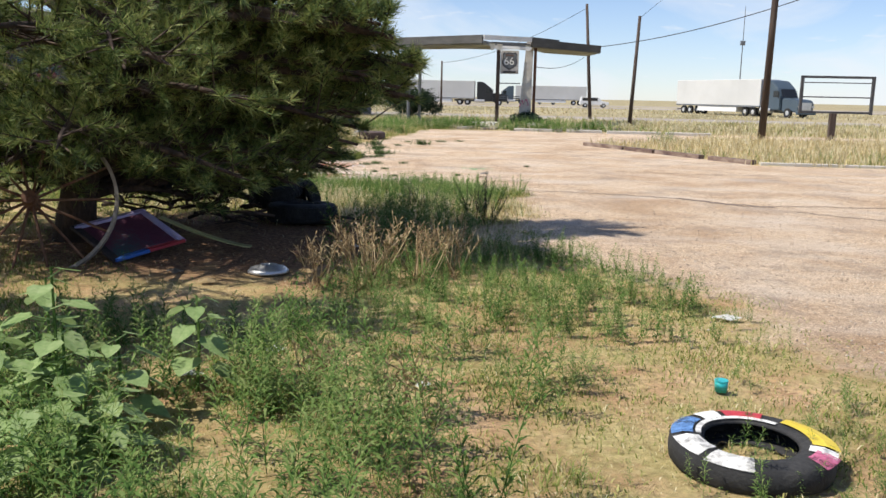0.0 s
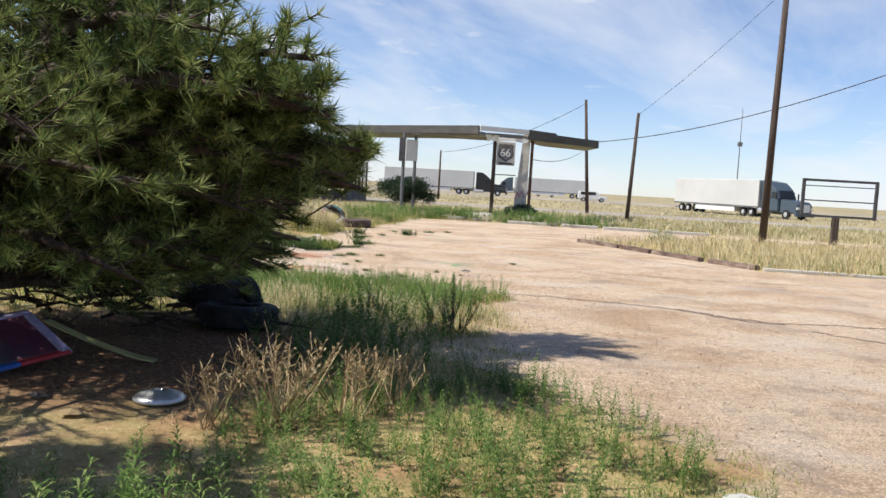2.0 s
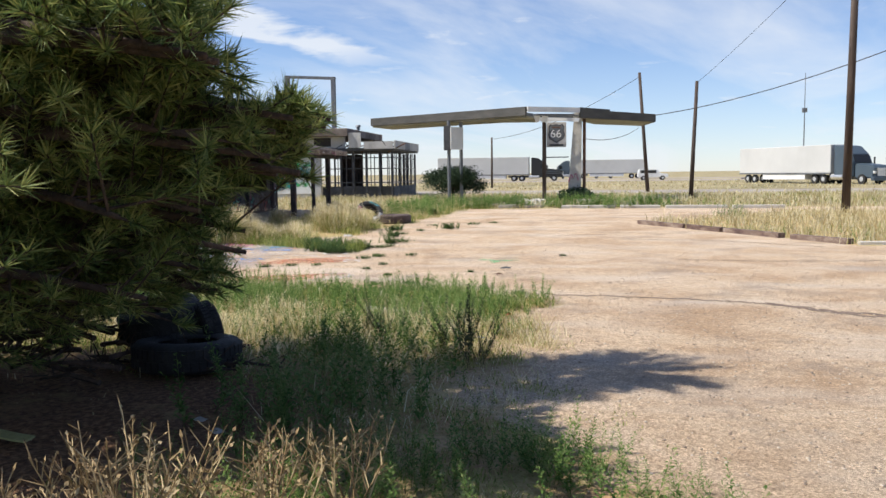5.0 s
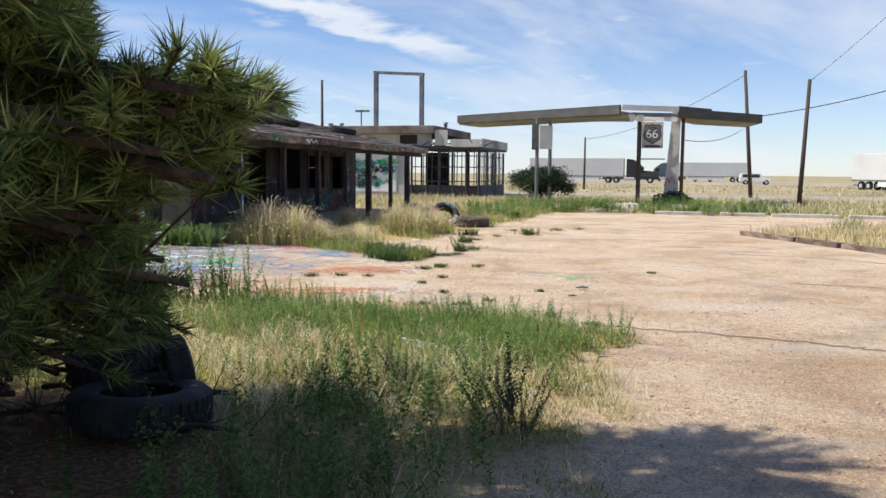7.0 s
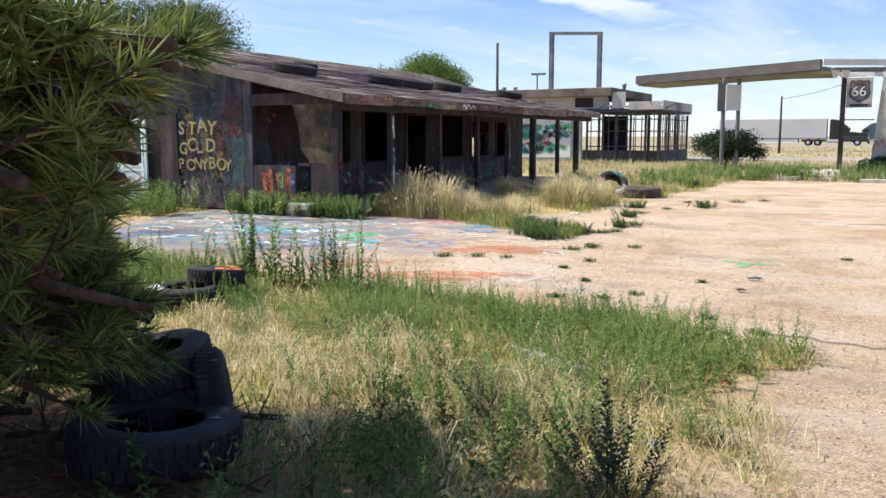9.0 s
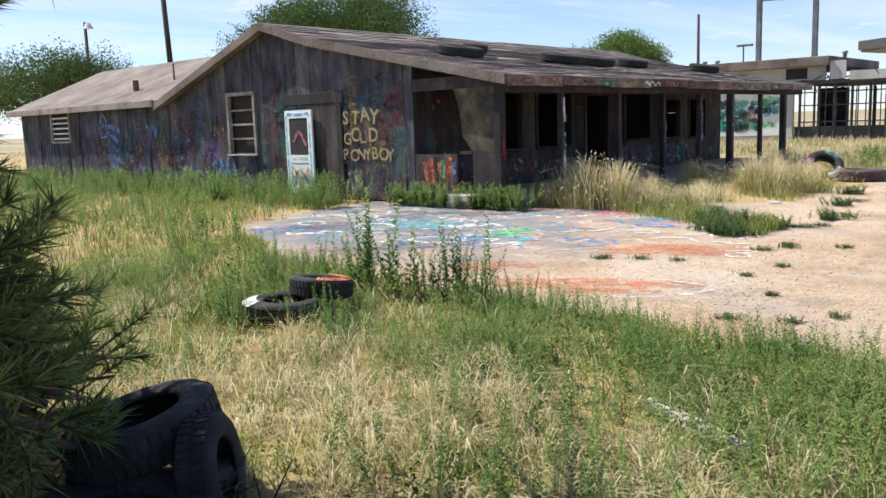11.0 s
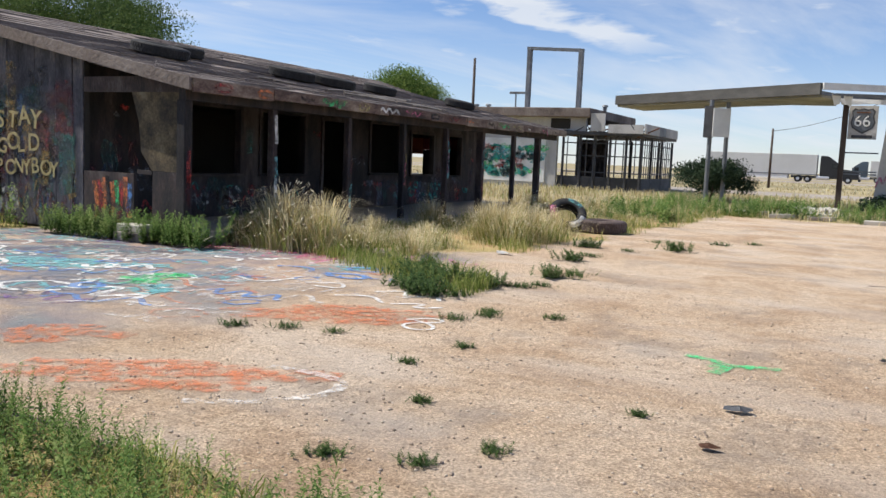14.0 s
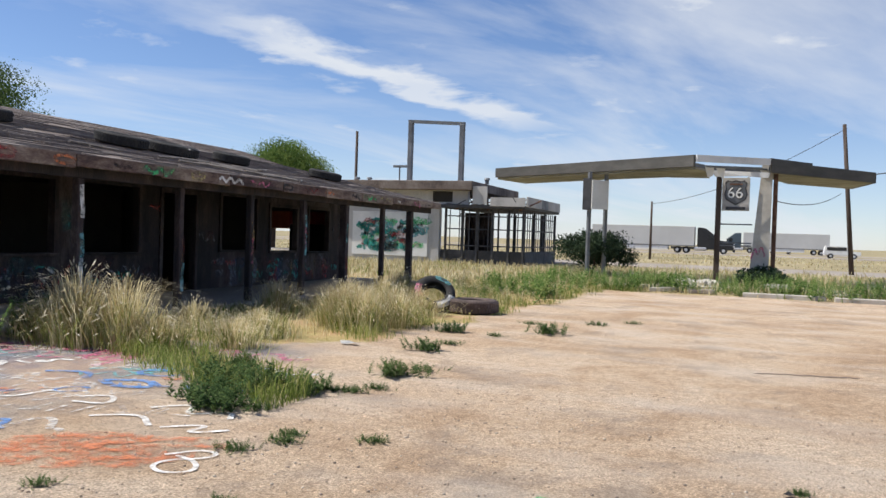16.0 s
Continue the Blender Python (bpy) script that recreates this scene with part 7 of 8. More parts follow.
def tyre(r, h, at, turn, mat="rubber", label="old black rubber tyre lying in the grass", paints=(), group="", treads=True):
    """A worn tyre: carcass with rounded shoulders and an open well, tread blocks round it, and paint on its wall."""
    t = thing("tyre", (0, 0, 0), label, "tyre", group)
    bm = bmesh.new()
    i = r * 0.56
    lathe(bm, [(i, -h * 0.36), (i + 0.02, -h * 0.44), (r * 0.78, -h * 0.5), (r * 0.93, -h * 0.44), (r * 0.985, -h * 0.34), (r, 0), (r * 0.985, h * 0.34), (r * 0.93, h * 0.44), (r * 0.78, h * 0.5), (i + 0.02, h * 0.44), (i, h * 0.36), (i + 0.03, h * 0.30), (r * 0.9, h * 0.3), (r * 0.93, 0), (r * 0.9, -h * 0.3), (i + 0.03, -h * 0.30)], 40)
    part("carcass", bm, M[mat], t, "", True)
    bm = bmesh.new()
    for k in range(44 if treads else 0):
        a = 2 * math.pi * k / 44
        for z0, z1, sh in ((-0.33, -0.05, 0.0), (0.03, 0.32, 0.07)):
            m = Matrix.Rotation(a + sh, 4, "Z")
            box(bm, (r * 0.985, -r * 0.055, z0 * h), (r + 0.008, r * 0.055, z1 * h), 0.0, m)
    if treads:
        tagged(part("tread", bm, M[mat], t), kind="stuff")
    else:
        bm.free()
    for a0, a1, r0, r1, mt in paints:
        bm = bmesh.new()
        n = max(3, int((a1 - a0) * 8))
        prof = [(r0, None), ((r0 + r1) / 2, None), (r1, None)]

        def zz(q):
            return float(np.interp(q / r, [0.58, 0.78, 0.93, 0.985], [0.44, 0.5, 0.44, 0.34])) * h + 0.009

        rows = []
        for k in range(n + 1):
            a = a0 + (a1 - a0) * k / n
            rows.append([bm.verts.new((q * math.cos(a), q * math.sin(a), zz(q))) for q, _ in prof])
        for p, q in zip(rows, rows[1:]):
            for k in range(2):
                bm.faces.new((p[k], p[k + 1], q[k + 1], q[k]))
        part("paint_patch", bm, mt, t)
    t.matrix_basis = at @ turn
    return t


FLAT = Matrix.Identity(4)
tyre(0.34, 0.13, Matrix.Translation((2.28, 4.68, 0.06)), Matrix.Rotation(0.2, 4, "Z"), "rubber", "black tyre sprayed yellow, red and white, lying on grass",
     [(-0.45, 0.6, 0.24, 0.35, M["yellow"]), (-0.75, -0.5, 0.23, 0.34, PAINT["white"]), (0.62, 2.9, 0.205, 0.228, PAINT["white"]), (0.95, 1.6, 0.22, 0.34, M["red"]), (1.7, 2.1, 0.22, 0.3, M["white"]), (2.2, 2.9, 0.24, 0.33, PAINT["blue"]), (3.0, 3.6, 0.22, 0.33, PAINT["white"]), (3.7, 4.3, 0.24, 0.34, PAINT["white"]), (5.2, 5.6, 0.26, 0.35, PAINT["pink"])], "", False)
tyre(0.41, 0.24, Matrix.Translation((-1.3, 10.98, 0.12)), Matrix.Rotation(radians(-3), 4, "X"), "rubber", "worn black tyre lying flat under the pine", [(0.3, 0.9, 0.28, 0.35, PAINT["chalk"])], "tyres under the pine")
tyre(0.36, 0.22, Matrix.Translation((-1.72, 11.42, 0.16)), Matrix.Rotation(radians(40), 4, "Z") @ Matrix.Rotation(radians(14), 4, "Y"), "rubber", "worn black tyre sunk in a pile under the pine", (), "tyres under the pine")
tyre(0.25, 0.17, Matrix.Translation((-1.36, 11.46, 0.2)), Matrix.Rotation(radians(42), 4, "Z") @ Matrix.Rotation(radians(82), 4, "Y"), "rubber", "small black tyre standing on edge under the pine", (), "tyres under the pine")
tyre(0.33, 0.2, Matrix.Translation((-1.72, 11.36, 0.345)), Matrix.Rotation(radians(60), 4, "Z") @ Matrix.Rotation(radians(-14), 4, "Y"), "rubber", "worn black tyre on top of a pile under the pine", (), "tyres under the pine")
tyre(0.34, 0.2, Matrix.Translation((-4.05, 13.98, 0.1)), FLAT, "rubber", "black tyre lying in tall weeds", [(3.4, 4.6, 0.26, 0.38, PAINT["white"])], "tyres in the verge")
tyre(0.27, 0.18, Matrix.Translation((-3.98, 14.3, 0.24)), Matrix.Rotation(radians(-8), 4, "X"), "rubber", "black tyre with an orange top stacked on another", [(-0.9, 2.2, 0.17, 0.26, PAINT["orange"])], "tyres in the verge")
tyre(0.40, 0.26, Matrix.Translation((-4.62, 29.95, 0.33)), Matrix.Rotation(radians(-58), 4, "Z") @ Matrix.Rotation(radians(48), 4, "Y"), "rubber", "graffiti-marked tyre standing in dry grass", [(0, 1.2, 0.28, 0.4, PAINT["white"]), (2.0, 3.0, 0.28, 0.4, PAINT["aqua"]), (4.2, 5.2, 0.28, 0.4, PAINT["pink"])])
tyre(0.48, 0.28, Matrix.Translation((-3.85, 30.1, 0.14)), FLAT, "dusty", "brown dusty tyre lying at the lot edge")
for x, y, r in ((-10.6, 24.2, 0.52), (-10.3, 27.7, 0.5), (-10.05, 28.9, 0.52), (-10.2, 31.2, 0.42), (-9.9, 35.2, 0.45), (-11.6, 21.95 + 4, 0.3)):
    z = float(np.interp(x, [q[0] for q in RX], [q[1] for q in RX]))
    tyre(r, 0.22, Matrix.Translation((x, y, z + 0.145)), Matrix.Rotation(math.atan2(1.14, 5.5), 4, "Y"), "rubber", "black tyre lying on the shingle roof", (), "tyres on the roof")
for i in range(14):
    rr = random.Random(i)
    x, y = rr.uniform(-9.6, -8.0), rr.uniform(24.6, 31)
    z = float(np.interp(x, [q[0] for q in RX], [q[1] for q in RX])) + 0.045
    a = rr.uniform(-0.5, 0.5)
    l = rr.uniform(0.5, 1.5)
    st = thing("loose_lath", (x, y, z), "loose pale lath lying on the roof", "lath", "laths on the roof")
    dz = -0.207 * l * math.sin(a)
    bm = bmesh.new()
    tube(bm, [(x, y, z), (x + l * math.sin(a), y + l * math.cos(a), z + dz)], [0.025, 0.02], 4)
    part("lath", bm, M["trim"], st)

# ---- junk under the pine ----
wheel = thing("wagon_wheel", (-2.9, 8.75, 0), "large rusty wagon wheel leaning under the pine", "wheel")
hub_at, wr = Vector((-2.98, 8.15, 0.55)), 0.72
wm = Matrix.Translation(hub_at) @ Matrix.Rotation(radians(22), 4, "Z") @ Matrix.Rotation(radians(66), 4, "X")
bm = bmesh.new()
lathe(bm, [(wr - 0.03, -0.03), (wr, -0.035), (wr, 0.035), (wr - 0.03, 0.03)], 48)
bmesh.ops.transform(bm, matrix=wm, verts=bm.verts)
part("rim", bm, M["trim"], wheel, "pale worn rim")
bm = bmesh.new()
rod(bm, (0, 0, -0.12), (0, 0, 0.12), 0.07, 0.06, 12)
bmesh.ops.transform(bm, matrix=wm, verts=bm.verts)
part("hub", bm, M["rust"], wheel)
for i in range(14):
    a = 2 * math.pi * i / 14
    bm = bmesh.new()
    rod(bm, (0.05 * math.cos(a), 0.05 * math.sin(a), 0), ((wr - 0.02) * math.cos(a), (wr - 0.02) * math.sin(a), 0), 0.014, 0.011, 6)
    bmesh.ops.transform(bm, matrix=wm, verts=bm.verts)
    part("spoke", bm, M["rust"], wheel)
bike = thing("painted_frame", (-2.1, 8.35, 0), "brightly painted wooden frame lying under the pine", "frame")
for a, b, mt in (((-2.38, 9.0, 0.36), (-1.88, 8.75, 0.13), "lilac"), ((-1.88, 8.75, 0.13), (-2.07, 8.47, 0.085), "red"), ((-2.09, 8.44, 0.08), (-2.25, 8.19, 0.04), "blue"), ((-2.25, 8.19, 0.04), (-2.75, 8.44, 0.27), "porch"), ((-2.75, 8.44, 0.27), (-2.38, 9.0, 0.36), "lilac")):
    bm = bmesh.new()
    d = (Vector(b) - Vector(a))
    m = Matrix.Translation(a) @ d.to_track_quat("X", "Z").to_matrix().to_4x4()
    box(bm, (-0.02, -0.04, -0.015), (d.length + 0.02, 0.04, 0.015), 0.004, m)
    part("bar", bm, M[mt], bike)
bm = bmesh.new()
prism(bm, [(-2.36, 8.94, 0.335), (-1.94, 8.73, 0.135), (-2.27, 8.24, 0.05), (-2.69, 8.45, 0.25)], (0, 0, 0.012))
part("panel", bm, M["plum"], bike, "dark plum panel")
tarp = thing("tarp", (-2.95, 9.95, 0.7), "dark blue tarp slung over the pine's low limbs", "tarp")
bm = bmesh.new()
grid = [[bm.verts.new((-3.6 + 1.3 * a / 12, 9.95 + 0.07 * math.sin(a * 1.3 + b) + 0.02 * b, 1.02 - 0.012 * a - 0.075 * b * (1 + 0.35 * math.sin(a * 0.9)))) for b in range(6)] for a in range(13)]
for a in range(12):
    for b in range(5):
        bm.faces.new((grid[a][b], grid[a + 1][b], grid[a + 1][b + 1], grid[a][b + 1]))
bmesh.ops.solidify(bm, geom=bm.faces[:], thickness=0.012)
part("sheet", bm, M["tarp"], tarp, "", True)
brush = thing("brush_pile", (-2.3, 10.7, 0), "heap of dark dead branches under the pine", "branches")
rb = random.Random(61)
for k in range(70):
    bm = bmesh.new()
    x, y = rb.gauss(-2.5, 0.75), rb.gauss(10.75, 0.32)
    h, a, l = rb.uniform(0.02, 0.55) * max(0.2, 1 - abs(x + 2.5) / 1.9), rb.uniform(0, 6.28), rb.uniform(0.35, 0.8)
    d = Vector((math.cos(a), math.sin(a) * 0.6, rb.uniform(-0.1, 0.35))) * l
    p = Vector((x, y, h))
    tube(bm, [p - d * 0.5 + Vector((0, 0, max(0.0, d.z * 0.5))), p + Vector((0, 0, 0.05)), p + d * 0.5], [0.022, 0.017, 0.006], 5)
    for q in range(5):
        e = p + d * rb.uniform(-0.3, 0.5) + Vector((0, 0, 0.03))
        rod(bm, e, e + Vector((rb.uniform(-0.2, 0.2), rb.uniform(-0.15, 0.15), rb.uniform(0.0, 0.22))), 0.006, 0.002, 4)
    part("branch", bm, M["bark"], brush)
slat = thing("yellow_slat", (-1.5, 8.6, 0), "long pale yellow slat lying on the ground", "slat")
bm = bmesh.new()
n = 12
lo = [(-2.2 + 0.88 * k / n, 9.02 + 0.06 * k / n, 0.27 * (1 - k / n) ** 1.4 + 0.03) for k in range(n + 1)]
for p, q in zip(lo, lo[1:]):
    box(bm, (0, -0.05, 0), ((Vector(q) - Vector(p)).length, 0.05, 0.012), 0.0, Matrix.Translation(p) @ (Vector(q) - Vector(p)).to_track_quat("X", "Z").to_matrix().to_4x4())
part("slat", bm, M["strap"], slat)
plate = thing("hubcap", (-0.85, 8.1, 0.03), "dented pale metal hubcap on bare soil", "hubcap")
bm = bmesh.new()
lathe(bm, [(0.02, 0.075), (0.08, 0.07), (0.10, 0.05), (0.15, 0.045), (0.175, 0.02), (0.17, 0.005), (0.1, 0.02), (0.02, 0.03)], 28)
bmesh.ops.transform(bm, matrix=Matrix.Translation((-0.85, 8.1, 0.0)), verts=bm.verts)
part("dish", bm, M["chrome"], plate, "", True)
cup = thing("spray_cap", (2.36, 5.55, 0), "turquoise plastic cup standing in the grass", "cup")
bm = bmesh.new()
lathe(bm, [(0.032, 0.0), (0.035, 0.058), (0.032, 0.058), (0.028, 0.006)], 20)
bmesh.ops.transform(bm, matrix=Matrix.Translation((2.36, 5.55, 0.02)), verts=bm.verts)
part("cup", bm, M["teal"], cup, "", True)
part("rim", rod(bmesh.new(), (2.36, 5.55, 0.076), (2.36, 5.55, 0.082), 0.037, 0.036, 20), M["teal"], cup)


def scrap(x, y, s, mt, seed, label, category="litter"):
    """A crumpled flat scrap."""
    r = random.Random(seed)
    t = thing("scrap", (x, y, 0), label, category, "scraps on the ground")
    bm = bmesh.new()
    rim = []
    for k in range(9):
        a = 2 * math.pi * k / 9
        q = s * r.uniform(0.6, 1.1)
        rim.append((x + q * math.cos(a), y + q * 0.6 * math.sin(a), 0.012 + s * 0.25 * r.random()))
    c = bm.verts.new((x, y, 0.03 + s * 0.2))
    vs = [bm.verts.new(p) for p in rim]
    for k in range(9):
        bm.faces.new((c, vs[k], vs[(k + 1) % 9]))
    out = bmesh.ops.solidify(bm, geom=bm.faces[:], thickness=0.006)
    part("sheet", bm, mt, t)


for i, (x, y, s, mt, lb) in enumerate(((2.75, 7.1, 0.11, "white", "flat pale scrap of paper on gravel"), (0.8, 5.42, 0.06, "white", "small white crumpled paper in grass"), (-0.47, 5.4, 0.08, "white", "crumpled white paper in the shade"), (-0.15, 5.9, 0.09, "chrome", "pale crumpled wrapper on soil"), (0.53, 3.85, 0.08, "orange", "broken red clay shard in grass"), (0.6, 17.9, 0.09, "steel", "torn dark grey scrap on gravel"), (0.56, 17.1, 0.07, "rust", "rusty scrap on gravel"), (1.38, 19.98, 0.05, "ink", "small dark scrap on gravel"), (-0.55, 9.6, 0.07, "white", "white crushed paper under the pine"), (-0.35, 9.4, 0.06, "white", "white crushed paper under the pine"), (-1.2, 7.6, 0.1, "twig", "brown scrap on bare soil"), (-1.6, 7.9, 0.09, "trim", "grey scrap on bare soil"), (0.85, 12.3, 0.06, "blue", "blue and white crushed can in grass"), (1.0, 13.6, 0.05, "orange", "orange scrap in grass"), (0.2, 13.0, 0.04, "white", "white scrap in grass"), (-3.8, 24.6, 0.15, "white", "white scrap by the dry grass"))):
    scrap(x, y, s, M[mt], i, lb)
plank = thing("white_plank", (-0.15, 13.5, 0), "weathered white plank half sunk in grass", "plank")
part("plank", turned_boxes(Matrix.Translation((-0.5, 13.68, 0.05)) @ Matrix.Rotation(radians(-27), 4, "Z"), ((-0.05, -0.035, -0.03), (0.75, 0.035, 0.02))), M["concrete"], plank)
blockset = thing("stacked_blocks", (-8.7, 21.9, 0), "two weathered blocks stacked as a step", "step")
part("block", boxed(((-9.0, 21.7, 0), (-8.35, 22.0, 0.14)), bevel=0.012), M["trim"], blockset)
part("block", boxed(((-8.95, 21.72, 0.142), (-8.4, 21.98, 0.26)), bevel=0.012), M["concrete"], blockset)

# ---- kerbs ----
rk = random.Random(23)
for k in range(16):
    x, y = rk.uniform(-3.2, 6.5), rk.uniform(40.6, 44.5)
    w, d, h, a = rk.uniform(0.35, 1.3), rk.uniform(0.15, 0.4), rk.uniform(0.05, 0.12), rk.uniform(-0.35, 0.35)
    slab_piece = thing("broken_slab", (x, y, 0), "broken pale concrete slab lying in weeds", "slab", "broken slabs by the canopy")
    bm = bmesh.new()
    prism(bm, [(-w / 2, -d / 2, 0), (w * rk.uniform(0.3, 0.5), -d * 0.5, 0), (w / 2, d * rk.uniform(0.0, 0.4), 0), (w * 0.1, d / 2, 0), (-w * rk.uniform(0.3, 0.5), d * 0.4, 0)], (0.01, 0, h))
    bmesh.ops.transform(bm, matrix=Matrix.Translation((x, y, 0.02)) @ Matrix.Rotation(a, 4, "Z") @ Matrix.Rotation(rk.uniform(-0.08, 0.08), 4, "Y"), verts=bm.verts)
    part("slab", bm, M["concrete" if k % 3 else "trim"], slab_piece)
kerb = thing("timber_kerb", (4.7, 27, 0), "broken weathered timber kerb round the island", "kerb")
for a, b in (((3.45, 29.5), (4.5, 27.6)), ((4.55, 27.5), (5.2, 26.2)), ((5.25, 26.1), (6.15, 24.3)), ((6.3, 24.0), (7.1, 22.7))):
    d = Vector((b[0] - a[0], b[1] - a[1], 0))
    m = Matrix.Translation((*a, 0)) @ Matrix.Rotation(math.atan2(d.y, d.x), 4, "Z")
    part("timber", turned_boxes(m, ((0, -0.09, -0.03), (d.length - 0.03, 0.09, 0.11))), M["fascia"], kerb)
for i in range(7):
    a = (7.2 + i * 1.9, 22.6 - i * 0.05)
    part("timber", boxed(((a[0], a[1] - 0.08, -0.02), (a[0] + 1.85, a[1] + 0.08, 0.07 - 0.005 * (i % 3))), bevel=0.01), M["concrete"], kerb)
for i, (x, y, l) in enumerate(((1.0, 40.3, 2.2), (3.4, 40.1, 1.6), (5.2, 39.9, 2.4), (-3.0, 42.2, 2.0), (-0.8, 43.0, 1.4), (-1.8, 44.3, 1.2), (7.8, 39.8, 2.0))):
    k = thing("concrete_kerb", (x, y, 0), "broken pale concrete kerb piece in weeds", "kerb", "kerb pieces")
    part("piece", boxed(((x, y, -0.03), (x + l, y + 0.25, 0.13)), bevel=0.02), M["concrete"], k)
for i in range(6):
    rr = random.Random(60 + i)
    x, y = rr.uniform(-2.5, 2.4), rr.uniform(43.5, 46.5)
    k = thing("rubble", (x, y, 0), "grey rubble lying in the weeds", "rubble", "rubble")
    part("lump", turned_boxes(Matrix.Translation((x, y, 0.1)) @ Matrix.Rotation(rr.random() * 3, 4, "Z") @ Matrix.Rotation(0.3, 4, "X"), ((-0.4, -0.2, -0.15), (0.4, 0.2, 0.12))), M["concrete"], k)

# ---- poles and wires ----


def utility_pole(base, top, r, label):
    t = thing("utility_pole", base, label, "pole", "utility poles")
    part("shaft", rod(bmesh.new(), (base[0], base[1], -0.1), top, r, r * 0.72, 12), M["pole"], t, "", True)
    return t


pole_c = utility_pole((10.95, 36.2, 0), (11.08, 36.2, 10.5), 0.15, "tall brown creosoted utility pole in dry grass")
pole_d = utility_pole((16.8, 38.3, 0), (17.3, 38.3, 7.85), 0.13, "leaning brown utility pole beside the sign frame")
utility_pole((6.6, 66.7, 0), (5.93, 66.74, 8.5), 0.14, "leaning dark utility pole beyond the canopy")
utility_pole((7.7, 52.0, 0), (7.95, 52.07, 6.3), 0.12, "grey wooden utility pole in the prairie grass")
utility_pole((-7.2, 92, 0), (-7.2, 92, 5.2), 0.12, "distant wooden utility pole")
utility_pole((-26.0, 70, 0), (-26.0, 70, 8.9), 0.13, "wooden utility pole behind the station")
utility_pole((-39.1, 34.5, 0), (-39.8, 34.5, 11.5), 0.17, "tall brown utility pole behind the wing")
lamp_pole = utility_pole((-47.5, 34, 0), (-47.5, 34, 8.2), 0.12, "utility pole with a yard lamp")
part("lamp_arm", rod(bmesh.new(), (-47.5, 34, 7.9), (-46.7, 33.8, 8.0), 0.03), M["steel"], lamp_pole)
part("lamp_head", rod(bmesh.new(), (-46.7, 33.8, 7.75), (-46.7, 33.8, 8.05), 0.28, 0.12, 12), M["white"], lamp_pole)
light_pole = thing("lamp_post", (-23.4, 72, 0), "slim lamp post with a short crossarm", "lamp")
part("shaft", rod(bmesh.new(), (-23.4, 72, 0), (-23.4, 72, 6.5), 0.06), M["steel"], light_pole)
part("crossarm", boxed(((-23.9, 71.9, 6.45), (-22.7, 72.1, 6.62)), bevel=0.02), M["steel"], light_pole)
mast = thing("radio_mast", (105, 420, 0), "thin distant lattice radio mast", "mast")
part("shaft", rod(bmesh.new(), (105, 420, 0), (105, 420, 46), 0.35, 0.12, 6), M["steel"], mast)
part("platform", boxed(((104.0, 419.2, 28), (106.0, 420.8, 30))), M["steel"], mast)


def wire(a, b, sag, r=0.02):
    a, b = Vector(a), Vector(b)
    t = thing("overhead_wire", a, "sagging black overhead wire between poles", "wire", "overhead wires")
    pts = [a.lerp(b, k / 24) - Vector((0, 0, 4 * sag * (k / 24) * (1 - k / 24))) for k in range(25)]
    part("strand", tube(bmesh.new(), pts, [r] * 25, 4), M["ink"], t)


wire((17.3, 38.3, 7.6), (3.0, 57.5, 4.6), 0.9, 0.022)
wire((5.93, 66.74, 8.2), (-7.2, 92, 5.0), 0.8)
wire((11.5, 36.2, 10.2), (7.95, 52.07, 6.2), 0.2, 0.012)
wire((17.3, 38.3, 7.7), (40, 20, 9), 0.7)
wire((2.0, 48.4, 3.2), (5.9, 66.7, 4.6), 0.35, 0.018)

frame_sign = thing("billboard_frame", (14.4, 38.3, 0), "empty dark steel billboard frame on one post", "frame")
for a, b in (((12.95, 38.25, 1.15), (13.07, 38.37, 2.68)), ((15.83, 38.25, 1.1), (15.95, 38.37, 2.6)), ((12.95, 38.26, 2.58), (15.95, 38.36, 2.68)), ((12.95, 38.26, 1.13), (15.95, 38.36, 1.22)), ((13.07, 38.28, 1.78), (15.83, 38.33, 1.83)), ((13.07, 38.28, 2.38), (15.83, 38.33, 2.42))):
    part("bar", boxed((a, b), bevel=0.008), M["dark_steel"], frame_sign)
part("post", boxed(((14.25, 38.2, 0), (14.5, 38.42, 1.14)), bevel=0.015), M["pole"], frame_sign)

# ---- vehicles ----


def wheel_at(parent, x, y, r=0.5, w=0.28):
    wh = part("wheel", rod(bmesh.new(), (x, y - w / 2, r), (x, y + w / 2, r), r, r, 20), M["rubber"], parent)
    for s in (-1, 1):
        part("rim", rod(bmesh.new(), (x, y + s * (w / 2 - 0.01), r), (x, y + s * (w / 2 + 0.012), r), r * 0.52, r * 0.45, 14), M["chrome"], wh)
    return wh


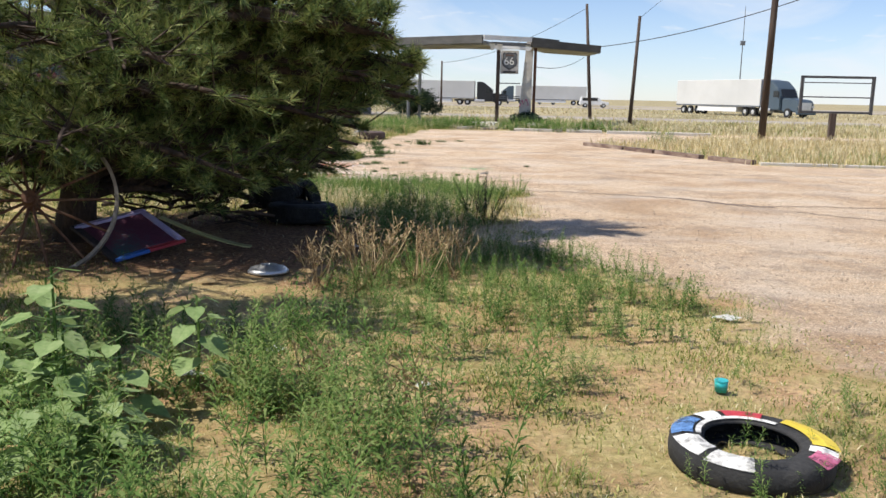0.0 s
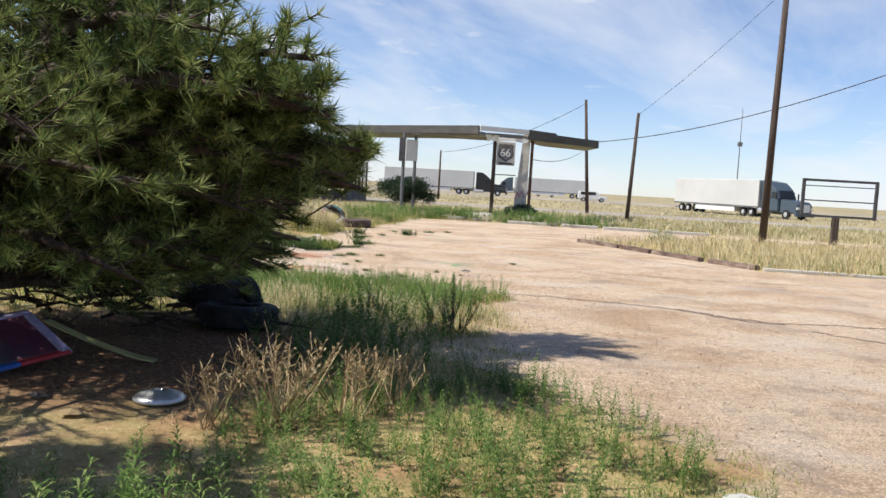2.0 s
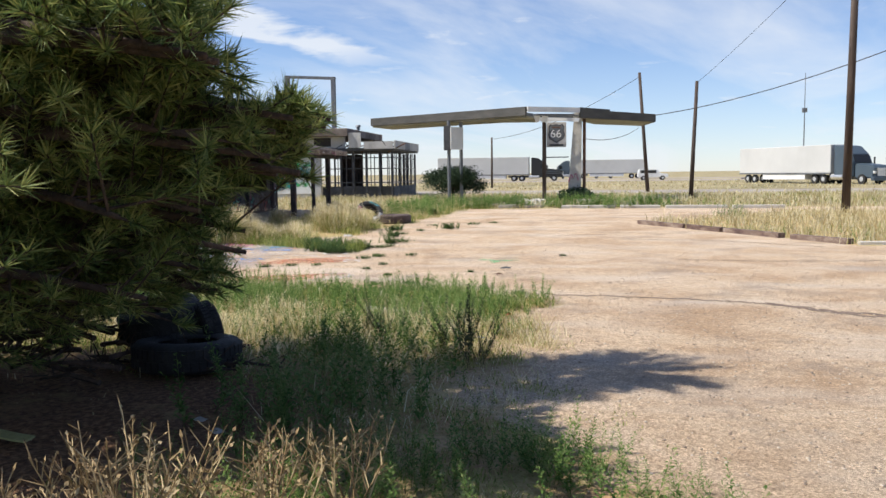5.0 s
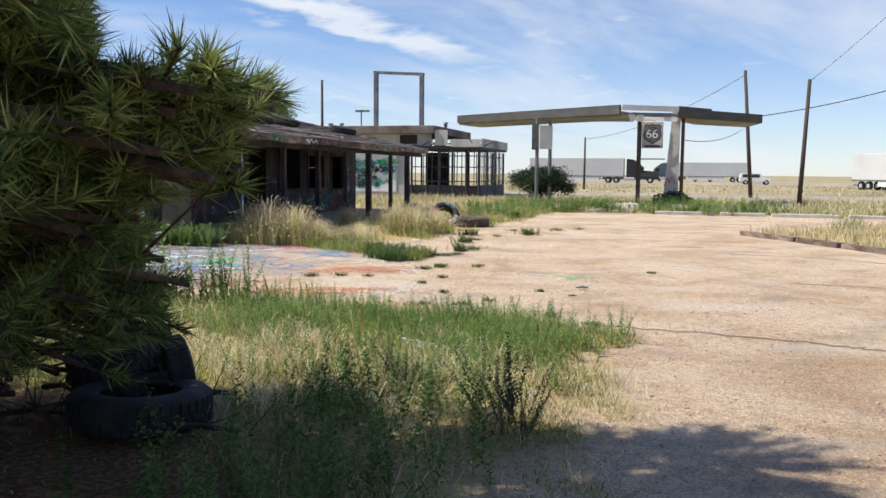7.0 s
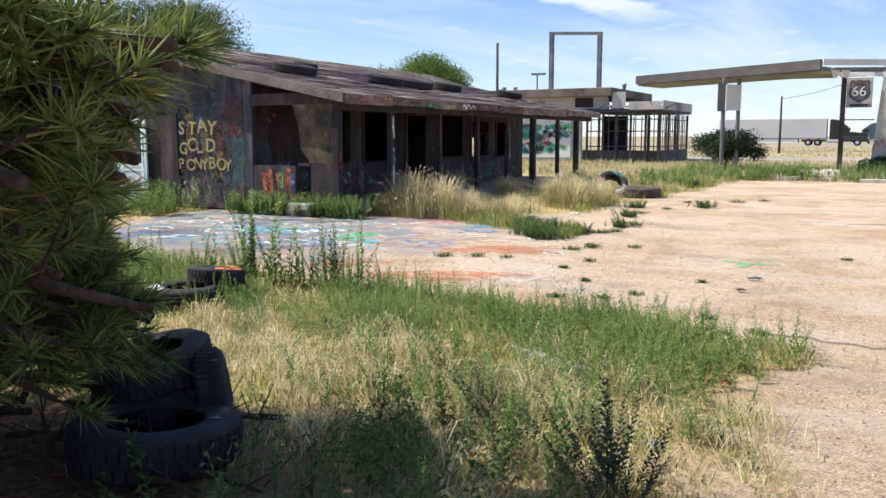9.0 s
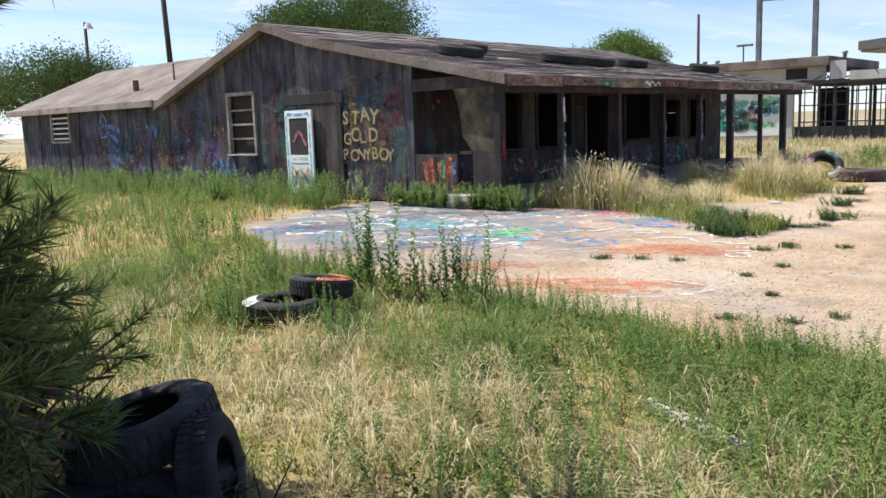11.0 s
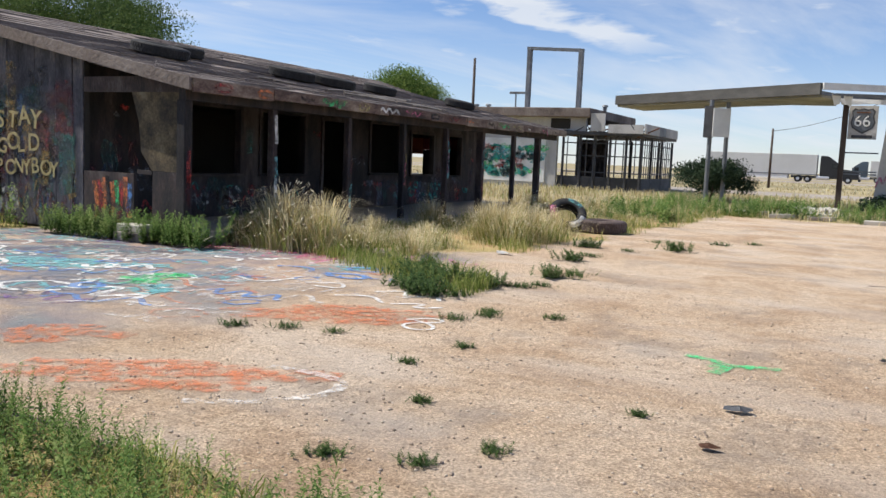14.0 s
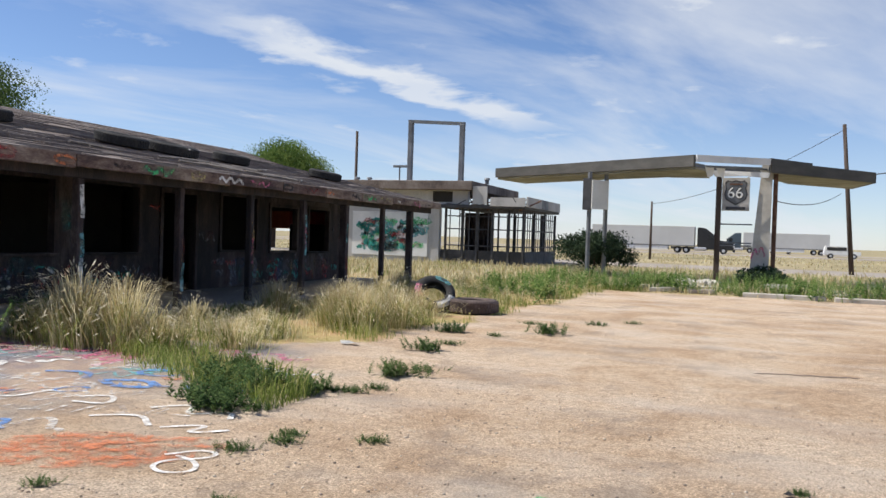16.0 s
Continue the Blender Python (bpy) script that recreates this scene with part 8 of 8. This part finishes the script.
def semi_truck(at, heading, cab, trailer, label, with_cab=True):
    """A road tractor with a box trailer, facing +x before it is turned."""
    t = thing("semi_truck", (0, 0, 0), label, "truck")
    part("trailer_box", boxed(((-12.6, -1.27, 1.15), (2.9, 1.27, 4.05)), bevel=0.04), M["trailer"], t)
    part("trailer_rail", boxed(((-12.6, -1.29, 1.02), (2.9, 1.29, 1.148))), M["steel"], t)
    part("trailer_skirt", boxed(((-8.2, -1.22, 0.45), (-1.0, 1.22, 1.02))), M["white"], t)
    part("rear_bumper", boxed(((-12.6, -1.1, 0.5), (-12.45, 1.1, 0.62))), M["steel"], t)
    for x in (-11.2, -9.9):
        for y in (-1.0, 1.0):
            wheel_at(t, x, y)
    if with_cab:
        part("chassis", boxed(((-0.6, -0.5, 0.6), (8.3, 0.5, 0.95))), M["steel"], t)
        for x in (0.4, 1.7, 7.1):
            for y in (-1.0, 1.0):
                wheel_at(t, x, y)
        bm = bmesh.new()
        prism(bm, [(3.3, -1.2, 0.75), (6.0, -1.2, 0.75), (6.0, -1.2, 2.2), (5.55, -1.2, 3.0), (4.4, -1.2, 3.85), (3.3, -1.2, 3.95)], (0, 2.4, 0))
        bmesh.ops.bevel(bm, geom=bm.edges[:], offset=0.1, segments=2, affect="EDGES")
        cabin = part("cab", bm, M[cab], t)
        bm = bmesh.new()
        prism(bm, [(6.0, -1.0, 0.6), (8.5, -1.0, 0.6), (8.6, -1.0, 1.5), (8.3, -1.0, 1.85), (6.0, -1.0, 2.1)], (0, 2.0, 0))
        bmesh.ops.bevel(bm, geom=bm.edges[:], offset=0.12, segments=2, affect="EDGES")
        part("hood", bm, M[cab], t)
        bm = bmesh.new()
        prism(bm, [(6.02, -0.95, 2.15), (6.02, 0.95, 2.15), (5.62, 0.9, 2.95), (5.62, -0.9, 2.95)], (0.05, 0, 0.02))
        part("windscreen", bm, M["glass"], cabin)
        for s in (-1, 1):
            part("side_window", boxed(((4.9, s * 1.19, 2.15), (5.6, s * 1.225, 2.8))), M["glass"], cabin)
            part("headlight", boxed(((8.45, s * 0.85 - 0.15, 1.05), (8.62, s * 0.85 + 0.15, 1.3)), bevel=0.03), M["white"], t)
            part("mirror", boxed(((5.9, s * 1.42 - 0.08, 2.0), (6.0, s * 1.42 + 0.08, 2.7)), bevel=0.02), M["truckblack"], t)
            part("fuel_tank", rod(bmesh.new(), (2.9, s * 0.95, 0.75), (4.6, s * 0.95, 0.75), 0.32, 0.32, 14), M["chrome"], t)
        part("grille", boxed(((8.55, -0.6, 0.8), (8.64, 0.6, 1.6)), bevel=0.02), M["chrome"], t)
        part("bumper", boxed(((8.4, -1.2, 0.35), (8.75, 1.2, 0.75)), bevel=0.06), M[cab], t)
    t.matrix_basis = Matrix.Translation(at) @ Matrix.Rotation(heading, 4, "Z")
    return t


semi_truck((27.2, 100.0, 0.0), math.atan2(-0.91, 0.41), "truckblue", "white", "slate-blue road tractor with a plain white box trailer")
semi_truck((-9.5, 148, 0.12), 0.0, "truckblack", "white", "black road tractor with a white box trailer on the highway")
semi_truck((3.0, 191, 0.12), math.pi, "truckblue", "white", "parked white box trailer and tractor far across the plain")


def car(at, heading, mat, label):
    t = thing("car", (0, 0, 0), label, "car")
    bm = bmesh.new()
    prism(bm, [(-2.4, -0.9, 0.45), (2.4, -0.9, 0.45), (2.4, -0.9, 0.95), (1.2, -0.9, 1.1), (0.6, -0.9, 1.72), (-2.2, -0.9, 1.75), (-2.4, -0.9, 1.0)], (0, 1.8, 0))
    bmesh.ops.bevel(bm, geom=bm.edges[:], offset=0.08, segments=2, affect="EDGES")
    body = part("body", bm, M[mat], t)
    for s in (-1, 1):
        part("side_window", boxed(((-2.0, s * 0.88, 1.12), (0.5, s * 0.915, 1.6))), M["glass"], body)
        for x in (-1.5, 1.5):
            wheel_at(t, x, s * 0.8, 0.36, 0.22)
    t.matrix_basis = Matrix.Translation(at) @ Matrix.Rotation(heading, 4, "Z")


car((13.5, 145, 0.12), 0.0, "white", "white estate car on the highway")
car((7.0, 192, 0.12), 0.0, "truckblack", "dark pickup far across the plain")
